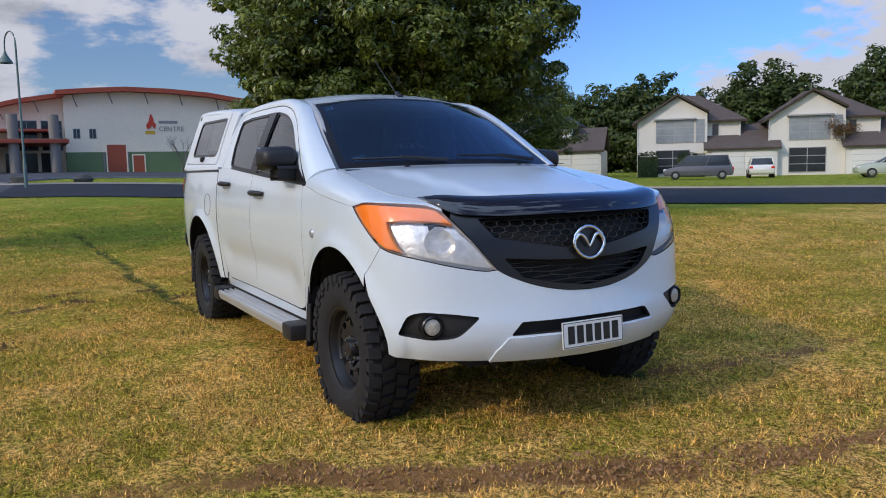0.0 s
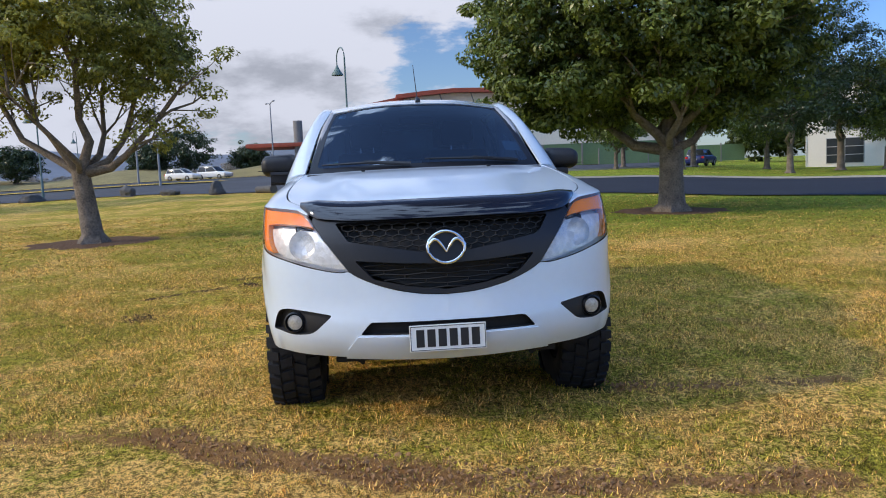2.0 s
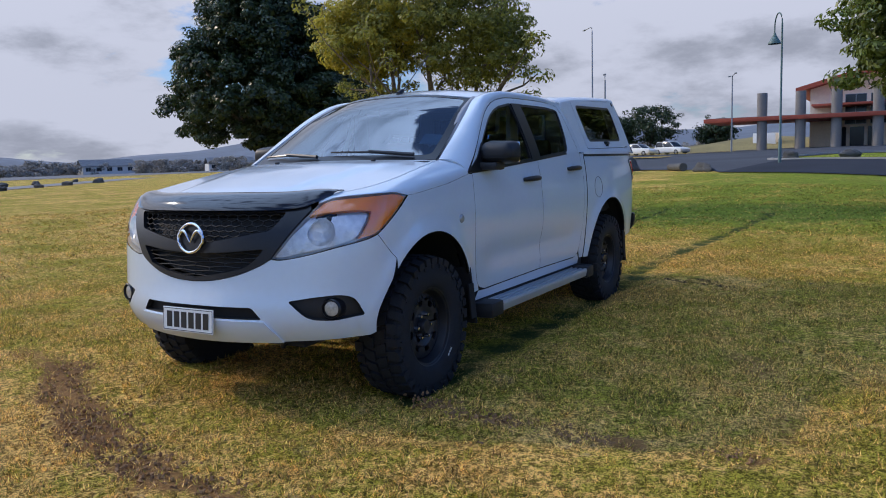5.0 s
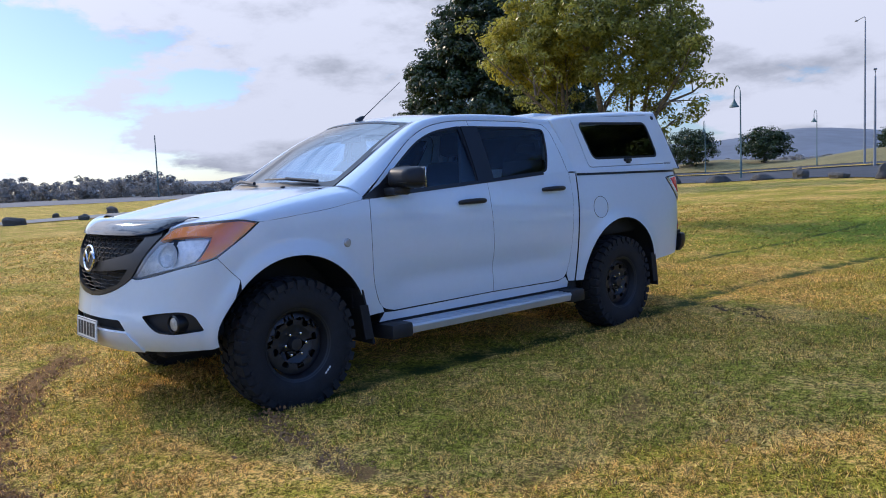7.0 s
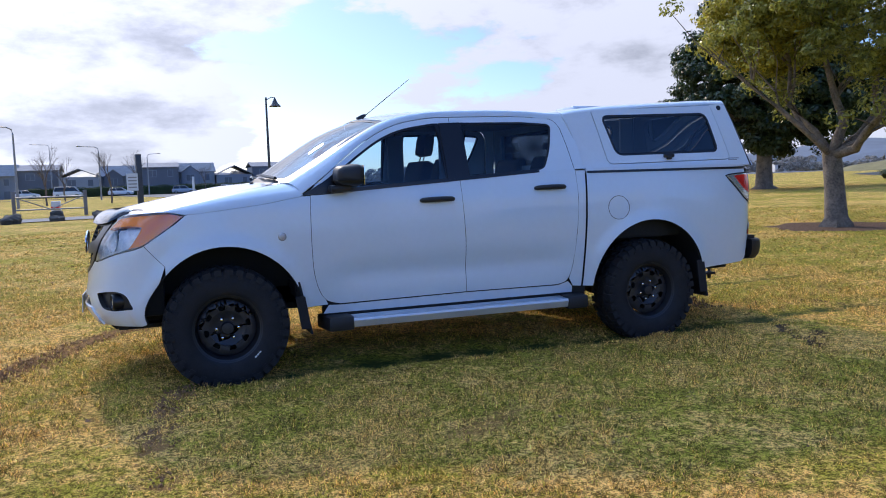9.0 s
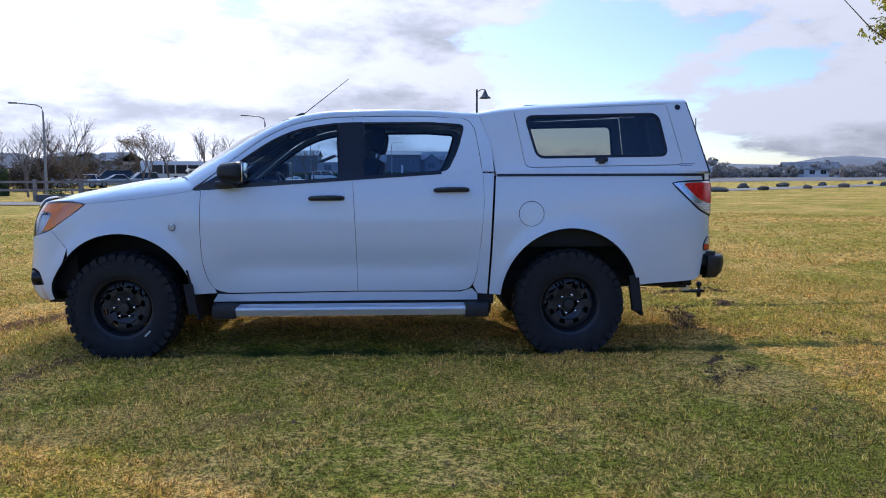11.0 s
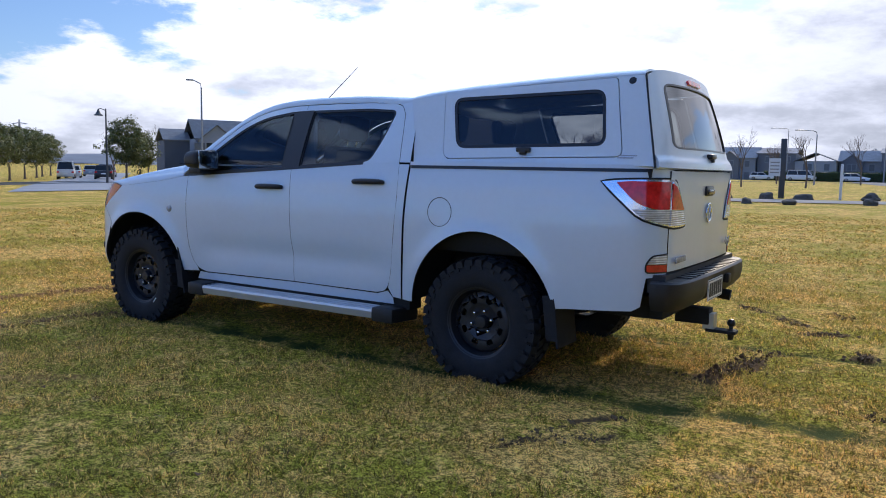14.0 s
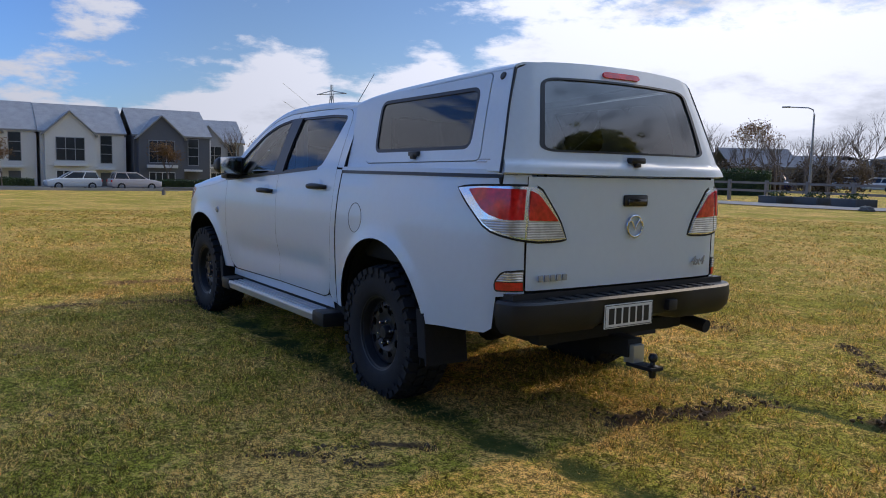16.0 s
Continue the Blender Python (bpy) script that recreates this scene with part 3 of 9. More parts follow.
        panel("reflector", [(sg * p[0], p[1]) for p in refl], W, CLEAR_REFLECTOR, bowl, 0.05, off=-0.024, gap=0.004, depth=0.02, holes=([(sg * (SF(0.69) + 0.066 * math.cos(q)), 0.895 + 0.066 * math.sin(q)) for q in np.linspace(0, 2 * math.pi, 25)[:-1]],))
        c, n = normal_of(W, sg * SF(0.69), 0.895)
        pr = lathe("lamp_unit", [(0.072, -0.002), (0.062, -0.012), (0.04, -0.02), (0.0001, -0.024)], CLEAR_REFLECTOR, bowl, 28, "Z")
        pr.matrix_basis = Matrix.Translation(c - n * 0.026) @ (n + Vector((0.6, 0, 0))).to_track_quat("Z", "Y").to_matrix().to_4x4()
        panel("clear_cover", [(sg * p[0], p[1]) for p in LAMP], W, LENS, bowl, 0.045, off=0.0, gap=0.003, depth=0.002).visible_shadow = False
    # number plate with unreadable bars
    plate("front_number_plate", Vector(W(0, 0.445)) + Vector((0.022, -0.012, 0.002)), 1)


def plate(name, c, sg):
    bm = bmesh.new()
    add_box(bm, (-0.003, -0.18, -0.0625), (0.003, 0.18, 0.0625), None, 0.003)
    pl = obj(name, bm, PLATE, truck, "white number plate with dark bars")
    pl.matrix_basis = Matrix.Translation(c) @ pose(0, 0, 0, 0, -4 if sg > 0 else 0, 0 if sg > 0 else 180)
    for k in range(6):
        y = -0.13 + k * 0.052
        boxed("bar", (0.0028, y - 0.019, -0.041), (0.0046, y + 0.019, 0.041), INK, pl, 0.0)
    bm = bmesh.new()
    for a, b in (((0.0028, -0.175, 0.054), (0.004, 0.175, 0.057)), ((0.0028, -0.175, -0.057), (0.004, 0.175, -0.054)), ((0.0028, -0.176, -0.054), (0.004, -0.173, 0.054)), ((0.0028, 0.173, -0.054), (0.004, 0.176, 0.054))):
        add_box(bm, a, b)
    obj("border", bm, INK, pl)
    return pl


def build_hood():
    rear = along([(1.2, -0.74, 1.232), (1.29, -0.4, 1.242), (1.32, 0, 1.246), (1.29, 0.4, 1.242), (1.2, 0.74, 1.232)])
    front = along([(2.2, -0.645, 1.064), *[tuple(W(SF(y), 1.052)) for y in (-0.45, -0.2, 0, 0.2, 0.45)], (2.2, 0.645, 1.064)])
    left = hood_edge

    def right(t):
        return hood_edge(t) * np.array((1, -1, 1))
    base = coons(rear, front, right, left, 0.012)

    def fn(u, v):
        p = base(u, v)
        r = abs(p[1])
        p[2] += 0.014 * (1 - ease(0.30 + 0.22 * (1 - v), 0.40 + 0.24 * (1 - v), r)) * ease(0.0, 0.25, v) * (1 - ease(0.75, 1.0, v))
        return p
    panel("bonnet", [(0.004, 0.004), (0.996, 0.004), (0.996, 0.996), (0.004, 0.996)], fn, PAINT, truck, 0.04, gap=0, depth=0.02)
    for y in (0.25, 0.75):
        p, n = normal_of(fn, y, 0.06)
        boxed("washer_jet", (-0.012, -0.012, 0), (0.012, 0.012, 0.012), BLACK_PLASTIC, truck, 0.004, Matrix.Translation(p))
    # smoked guard along the bonnet's leading edge
    edge = along([(2.165, -0.69, 1.078), (2.235, -0.63, 1.075), *[tuple(W(SF(y), 1.05) + np.array((0.012, 0, 0.012))) for y in (-0.45, -0.2, 0, 0.2, 0.45)], (2.235, 0.63, 1.075), (2.165, 0.69, 1.078)])

    def guard(u, v):
        p = edge(u)
        end = min(u, 1 - u)
        k = ease(-0.03, 0.10, end)
        a = (1 - v)
        return p + np.array((0.045 * a * k - 0.085 * v * v, 0, -0.058 * a * k + 0.036 * math.sin(min(1.2, v) * 2.2) * (0.4 + 0.6 * k)))
    patch("bonnet_guard", guard, GLOSS_BLACK, truck, 36, 8, depth=0.006, label="smoked acrylic bonnet guard")


def build_side(sg):
    m = (lambda f: f) if sg > 0 else mirrored
    w, g = m(W), m(G)
    # front wing: outer skin, and a shoulder rolling over to the bonnet
    arch = on_side(ARCH_F)
    top = [(1.85, 1.052), (1.72, 1.06), (1.55, 1.078), (1.35, 1.10), (1.2, 1.125), (1.085, 1.143)]
    wing = [(S(2.0), 0.955), (S(2.125), 0.868), (S(1.985), 0.735)] + [p for p in arch if p[0] > S(1.985) and not (p[0] > S(1.3) and p[1] < 0.43)] + \
        [(S(1.10), 0.40), (S(0.945), 0.405)] + on_side(catmull([(0.945, 0.425), (0.995, 0.49), (1.033, 0.62), (1.044, 0.8), (1.043, 1.0), (1.035, 1.143)], 4)[1:]) + on_side(catmull(top[::-1], 3)) + [(S(1.92), 1.005)]
    panel("front_wing", wing, w, PAINT, truck, 0.04)
    curve = along([W(S(x), z) for x, z in top[::-1]] + [W(*p) for p in LAMP_TOP[1:]])
    kpos = along([(S(x), z) for x, z in top[::-1]] + [p for p in LAMP_TOP[1:]])

    def shoulder(u, v):
        uu = min(1.0, max(0.0, u))
        sz = kpos(uu)
        p0 = W(*sz)
        tn = W(sz[0], sz[1] + 0.01) - W(sz[0], sz[1] - 0.01)
        tn = tn / np.linalg.norm(tn)
        p2 = hood_edge(ease(0, 1, uu) * 0.25 + uu * 0.75) if uu > 0 else hood_edge(0)
        p1 = p0 + tn * (p2[2] - p0[2]) * 0.75
        q = (1 - v) ** 2 * p0 + 2 * v * (1 - v) * p1 + v * v * p2
        return q + np.array((0.1 * (u - uu), 0, 0))
    panel("wing_shoulder", [(0, 0.0), (1, 0.0), (1, 0.985), (0, 0.985)], m(shoulder), PAINT, truck, 0.05, gap=0)
    c, n = normal_of(w, S(1.237), 0.883)
    ind = lathe("side_indicator", [(0.0001, 0.012), (0.02, 0.010), (0.028, 0.0)], BADGE, truck, 16, "Z", label="small clear side indicator")
    ind.matrix_basis = Matrix.Translation(c) @ n.to_track_quat("Z", "Y").to_matrix().to_4x4()
    # doors
    front = on_side(catmull([(1.035, belt(1.035)), (1.043, 1.0), (1.044, 0.8), (1.033, 0.62), (0.995, 0.49), (0.945, 0.43), (0.86, 0.405)], 4)) + [(S(-0.062), 0.415), (S(-0.055), 0.8), (S(-0.036), belt(-0.036))] + [(S(0.5), belt(0.5))]
    fd = panel("front_door", front, w, PAINT, truck, 0.045)
    rear = [(S(-0.036), belt(-0.036)), (S(-0.055), 0.8), (S(-0.062), 0.415)] + on_side(catmull([(-0.80, 0.41), (-0.88, 0.44), (-0.925, 0.56), (-0.955, 0.8), (-0.975, 1.05), (-0.968, belt(-0.968))], 4)) + [(S(-0.5), belt(-0.5))]
    rd = panel("rear_door", rear, w, PAINT, truck, 0.045)
    # window frames and panes
    glass_f = [(1.03, belt(1.03) + 0.012, 0.005), (0.88, 1.265, 0.05), (0.70, 1.40, 0.1), (0.52, 1.52, 0.1), (0.34, 1.59, 0.1), (0.10, 1.625, 0.01), (0.055, 1.625, 0.01), (0.055, belt(0.05) + 0.012, 0.01)]
    outer_f = catmull(DOOR_TOP, 4) + [(-0.034, belt(-0.034) + 0.001), (1.06, belt(1.06) + 0.001)]
    panel("window_frame", outer_f, g, PAINT, fd, 0.05, holes=(rounded(glass_f, 0.02),), gap=0.002)
    glass_r = [(-0.105, 1.63, 0.01), (-0.60, 1.632, 0.03), (-0.845, 1.615, 0.045), (-0.79, 1.42, 0.12), (-0.72, 1.285, 0.06), (-0.66, belt(-0.66) + 0.014, 0.04), (-0.105, belt(-0.1) + 0.012, 0.01)]
    tail = catmull([(-0.915, 1.59), (-0.94, 1.45), (-0.965, 1.27)], 3)
    outer_r = catmull(REAR_TOP, 4) + tail[1:] + [(-0.034, belt(-0.034) + 0.001)]
    panel("window_frame", outer_r, g, PAINT, rd, 0.05, holes=(rounded(glass_r, 0.03),), gap=0.002)
    panel("pane", shrink(rounded(glass_f, 0.02), -0.006), g, GLASS, fd, 0.08, off=-0.010, gap=0, depth=0.003)
    panel("pane", shrink(rounded(glass_r, 0.03), -0.006), g, GLASS, rd, 0.08, off=-0.010, gap=0, depth=0.003)
    bp = [(0.055, 1.628), (-0.105, 1.632), (-0.105, belt(-0.1) + 0.012), (0.055, belt(0.05) + 0.012)]
    panel("pillar_trim", bp, g, SATIN_BLACK, fd, 0.08, off=0.004, gap=0, depth=0.008, label="black door pillar trim")
    # rubber strips round the panes
    for pn, poly in ((fd, glass_f), (rd, glass_r)):
        r = rounded(poly, 0.02)
        panel("window_seal", shrink(r, -0.004), g, SATIN_BLACK, pn, 0.06, holes=(shrink(r, 0.012),), gap=0, off=-0.004, depth=0.006)
    # belt strip
    panel("belt_strip", [(1.03, belt(1.03) - 0.004), (1.03, belt(1.03) + 0.012), (-0.67, belt(-0.67) + 0.012), (-0.67, belt(-0.67) - 0.004)], g, SATIN_BLACK, truck, 0.06, gap=0, off=0.004, depth=0.01)
    # rear cab corner, between door and load bed
    cab = on_side([(-0.968, 1.26), (-0.975, 1.05), (-0.955, 0.8), (-0.925, 0.56), (-0.895, 0.45), (-0.93, 0.39), (-1.0, 0.385), (-1.02, 0.7), (-1.035, 1.0), (-1.05, 1.26)])
    panel("cab_corner", cab, w, PAINT, truck, 0.05)
    pil = catmull(REAR_TOP[2:], 4) + tail[1:] + [(-1.05, 1.27), (-1.035, 1.45), (-1.0, 1.62), (-0.985, 1.68), (-0.70, 1.69)]
    panel("cab_pillar", pil, g, PAINT, truck, 0.05)
    # sill
    panel("sill", on_side([(0.94, 0.402), (0.86, 0.398), (-0.06, 0.41), (-0.80, 0.404), (-0.89, 0.43), (-0.93, 0.385), (-0.93, 0.34), (0.98, 0.34)]), w, PAINT, truck, 0.06, off=-0.004)
    # roof rail and screen pillar
    low = along([(1.09, 0.885, 1.155)] + [tuple(G(*p)) for p in DOOR_TOP[1:]] + [tuple(G(*p)) for p in REAR_TOP[1:4]] + [(-1.0, 0.68, 1.66)])
    high = along([(1.19, 0.738, 1.236), (0.95, 0.705, 1.375), (0.68, 0.66, 1.535), (0.43, 0.605, 1.655), (0.15, 0.60, 1.706), (-0.3, 0.60, 1.722), (-0.7, 0.60, 1.712), (-1.0, 0.60, 1.69)])

    def rail(u, v):
        a, b = low(u), high(u)
        p = (1 - v) * a + v * b
        return p + np.array((0, 0.018, 0.024)) * 4 * v * (1 - v)
    panel("roof_rail", [(0, 0.02), (1, 0.02), (1, 0.985), (0, 0.985)], m(rail), PAINT, truck, 0.035, gap=0)
    # black corner with the mirror
    sail = panel("mirror_mount", [(1.10, 1.145), (1.03, belt(1.03) + 0.005), (0.80, belt(0.8) + 0.006), (0.80, 1.335), (0.93, 1.24)], g, SATIN_BLACK, fd, 0.06, off=0.006, gap=0)
    mir = new("door_mirror")
    mir.parent = truck
    bm = bmesh.new()
    add_box(bm, (0.665, 0.845, 1.185), (0.84, 1.085, 1.355), None, 0.0)
    for v in bm.verts:
        if v.co.x > 0.76:
            v.co.z = 1.268 + (v.co.z - 1.268) * 0.74
            v.co.y = 0.975 + (v.co.y - 0.975) * 0.86
        if v.co.y > 1.0:
            v.co.z = 1.268 + (v.co.z - 1.268) * 0.86
    bmesh.ops.bevel(bm, geom=bm.edges[:], offset=0.045, segments=5, affect="EDGES", profile=0.5)
    for v in bm.verts:
        v.co.y *= sg
    bmesh.ops.recalc_face_normals(bm, faces=bm.faces)
    mir.location = (0.045, 0, 0) if sg > 0 else (0.03, 0.02, 0.03)
    hs = smooth(obj("housing", bm, BLACK_PLASTIC, mir, "black plastic mirror housing"), 50)
    boxed("mirror_base", (0.73, sg * 0.80, 1.160), (0.87, sg * 0.99, 1.21), BLACK_PLASTIC, mir, 0.018)
    boxed("mirror_glass", (0.658, sg * 0.885, 1.205), (0.664, sg * 1.06, 1.335), CHROME, mir, 0.003, label="mirror glass")
    boxed("housing_seam", (0.668, sg * 0.842, 1.236), (0.845, sg * 1.089, 1.240), UNDER, mir, 0.0)
    # handles
    for pn, x, z in ((fd, 0.150, 1.084), (rd, -0.740, 1.140)):
        c, n = normal_of(w, S(x), z)
        bm = bmesh.new()
        add_tube(bm, catmull([(0.118, 0, -0.002), (0.10, sg * 0.03, 0.001), (0.0, sg * 0.042, 0.004), (-0.10, sg * 0.03, 0.003), (-0.118, 0, 0.0)], 4), [0.013 + 0.006 * math.sin(k / 16 * math.pi) for k in range(17)], 8)
        h = smooth(obj("door_handle", bm, BLACK_PLASTIC, pn, "black door handle"), 60)
        h.matrix_basis = Matrix.Translation(c)
        lathe("handle_cup", [(0.0001, 0.003), (0.042, 0.003), (0.05, 0.001)], PAINT, pn, 20, "Z").matrix_basis = Matrix.Translation(c + Vector((0, 0, 0.012))) @ n.to_track_quat("Z", "Y").to_matrix().to_4x4() @ Matrix.Diagonal((1, 0.75, 1, 1))
    # load bed side
    bed = on_side([(-1.061, 1.255), (-1.047, 1.0), (-1.032, 0.7), (-1.012, 0.385), (-1.095, 0.38)]) + on_side(ARCH_R) + \
        on_side([(-2.115, 0.45), (-2.35, 0.462), (-2.53, 0.472), (-2.575, 0.50), (-2.60, 0.66)]) + [(SR(0.715), 0.675), (SR(0.715), 0.95)]
    bed += [(SR(0.715), 1.255)]
    tl = tail_outline()
    bs = panel("bed_side", bed, w, PAINT, truck, 0.045)
    fc, fn_ = normal_of(w, S(-1.314), 0.969)
    bm = bmesh.new()
    add_tube(bm, [W(S(-1.314 + 0.089 * math.cos(a)), 0.969 + 0.089 * math.sin(a)) * np.array((1, sg, 1)) for a in np.linspace(0, 2 * math.pi, 49)], 0.0022, 5, False)
    obj("fuel_flap_seam", bm, UNDER, truck, "round fuel flap seam")
    # arch liners
    for nm, ar in (("front_arch_liner", ARCH_F), ("rear_arch_liner", ARCH_R)):
        cur = along([tuple(W(S(x), z)) for x, z in ar])

        def liner(u, v, cur=cur):
            p = cur(u)
            c = 1.61 if nm.startswith("f") else -1.60
            k = 1 + 0.05 * ease(0, 0.15, v)
            return np.array((c + (p[0] - c) * k, p[1] - 0.008 - 0.42 * v, 0.32 + (p[2] - 0.32) * k))
        patch(nm, m(liner), UNDER, truck, 20, 6, depth=0.004)
    # side step
    st = new("side_step")
    st.parent = truck
    bm = bmesh.new()
    prof = [(0.76, 0.312), (0.945, 0.300), (0.950, 0.316), (0.964, 0.312), (0.968, 0.296), (0.958, 0.252), (0.76, 0.247)]
    ends = [[bm.verts.new((x, sg * y, z)) for y, z in prof] for x in (0.80, -0.84)]
    for k in range(len(prof)):
        bm.faces.new((ends[0][k], ends[0][(k + 1) % len(prof)], ends[1][(k + 1) % len(prof)], ends[1][k]))
    for e in ends:
        bm.faces.new(e)
    bmesh.ops.recalc_face_normals(bm, faces=bm.faces)
    smooth(obj("tread_board", bm, ALU, st, "ribbed aluminium step board"), 25)
    for k in range(4):
        y = 0.79 + k * 0.042
        boxed("rib", (-0.84, sg * y - 0.011, 0.290), (0.80, sg * y + 0.011, 0.323 - 0.0026 * k), ALU, st, 0.003)
    for x0, x1 in ((0.79, 1.0), (-1.04, -0.83)):
        bm = bmesh.new()
        add_box(bm, (x0, 0.72, 0.232), (x1, 0.972, 0.330), None, 0.022)
        for v in bm.verts:
            if (v.co.x > 0.95 or v.co.x < -0.99) and v.co.y > 0.85:
                v.co.x *= 0.965
            v.co.y *= sg
        bmesh.ops.recalc_face_normals(bm, faces=bm.faces)
        smooth(obj("end_cap", bm, BLACK_PLASTIC, st, "black plastic end cap"), 40)
    for x in (0.6, -0.05, -0.7):
        boxed("bracket", (x - 0.03, min(sg * 0.55, sg * 0.8), 0.26), (x + 0.03, max(sg * 0.55, sg * 0.8), 0.33), UNDER, st, 0.005)
    boxed("floor_edge", (-1.05, min(sg * 0.70, sg * 0.84), 0.31), (0.96, max(sg * 0.70, sg * 0.84), 0.46), UNDER, truck, 0.01)
    # mud flaps
    for nm, x, z0, z1, t in (("front_mud_flap", 1.10, 0.22, 0.58, -0.03), ("rear_mud_flap", -2.07, 0.22, 0.62, -0.055)):
        bm = bmesh.new()
        add_box(bm, (-0.008, 0.64, z0), (0.008, 0.915, z1), None, 0.006)
        add_box(bm, (0.0, 0.902, z0 + 0.04), (0.065, 0.916, max(z1 - 0.1, z0 + 0.12)), None, 0.004)
        for v in bm.verts:
            v.co.y *= sg
            v.co.x += x + t * (z1 - v.co.z) / 0.36 + (0.045 if x > 0 else -0.01) * ease(0.4, 0.6, v.co.z)
        bmesh.ops.recalc_face_normals(bm, faces=bm.faces)
        obj(nm, bm, RUBBER, truck, "black rubber mud flap")
    # tail lamp, wrapping the corner
    panel("lamp_seam", shrink(tl, -0.010), w, UNDER, truck, 0.05, off=0.003, gap=0, depth=0.005)
    tlm = panel("tail_lamp", tl, w, LAMP_CHROME, truck, 0.05, off=0.006, gap=0.001, depth=0.01, label="red and clear tail lamp in a chrome rim")
    inner = shrink(tl, 0.009)
    for k in (0, 1):
        piece = clip_poly_u(inner, SR(0.722), True) if k == 0 else clip_poly_u(inner, SR(0.708), False)
        panel("clear_lens", clip_poly(piece, 1.036, False), w, RIBBED, tlm, 0.04, off=0.010, gap=0, depth=0.006, label="clear ribbed reversing lens")
        panel("chrome_surround", clip_poly(piece, 1.036, True), w, LAMP_CHROME, tlm, 0.04, off=0.009, gap=0, depth=0.005, label="bright chrome surround")
    red_side = rounded([(5.575, 1.178, 0.01), (5.65, 1.186, 0.02), (5.880, 1.184, 0.004), (5.884, 1.038, 0.004), (5.79, 1.036, 0.03), (5.69, 1.066, 0.05)], 0.02)
    red_gate = rounded([(5.905, 1.178, 0.004), (5.955, 1.160, 0.03), (6.09, 1.030, 0.01), (5.912, 1.036, 0.004)], 0.02)
    for piece in (red_side, red_gate):
        panel("red_lens", piece, w, RED, tlm, 0.04, off=0.014, gap=0, depth=0.006, label="red lens")
    refl = [(S(-2.592), 0.735, 0.03), (S(-2.622), 0.790, 0.03), (SR(0.718), 0.797, 0.005), (SR(0.718), 0.690, 0.005), (S(-2.594), 0.688, 0.02)]
    rr = rounded(refl, 0.03)
    rf = panel("rear_reflector", rr, w, SATIN_BLACK, truck, 0.05, off=0.004, gap=0, label="small red and clear corner reflector")
    inn = shrink(rr, 0.008)
    panel("red_lens", clip_poly(inn, 0.735, False), w, RED, rf, 0.05, off=0.008, gap=0, depth=0.004)
    panel("clear_lens", clip_poly(inn, 0.739, True), w, RIBBED, rf, 0.05, off=0.008, gap=0, depth=0.004)


def clip_poly(poly, c, above, ax=1):
    """The part of an outline above or below v = c."""
    out = []
    sgn = 1 if above else -1
    for i in range(len(poly)):
        a, b = poly[i - 1], poly[i]
        da, db = sgn * (a[ax] - c), sgn * (b[ax] - c)
        if (da > 0) != (db > 0):
            t = da / (da - db)
            out.append((a[0] + (b[0] - a[0]) * t, a[1] + (b[1] - a[1]) * t))
        if db > 0:
            out.append((b[0], b[1]))
    return out


def clip_poly_u(poly, c, below):
    return clip_poly(poly, c, not below, 0)


def tail_outline():
    return catmull([(S(-2.345), 1.183), (S(-2.45), 1.193), (S(-2.6), 1.198), (SR(0.70), 1.197), (SR(0.645), 1.178)], 3)[:-1] + \
        catmull([(SR(0.645), 1.178), (SR(0.575), 1.10), (SR(0.515), 1.025), (SR(0.47), 0.940)], 3)[:-1] + \
        catmull([(SR(0.47), 0.940), (SR(0.55), 0.934), (SR(0.70), 0.938), (S(-2.575), 0.982), (S(-2.472), 1.066), (S(-2.345), 1.183)], 3)[:-1]


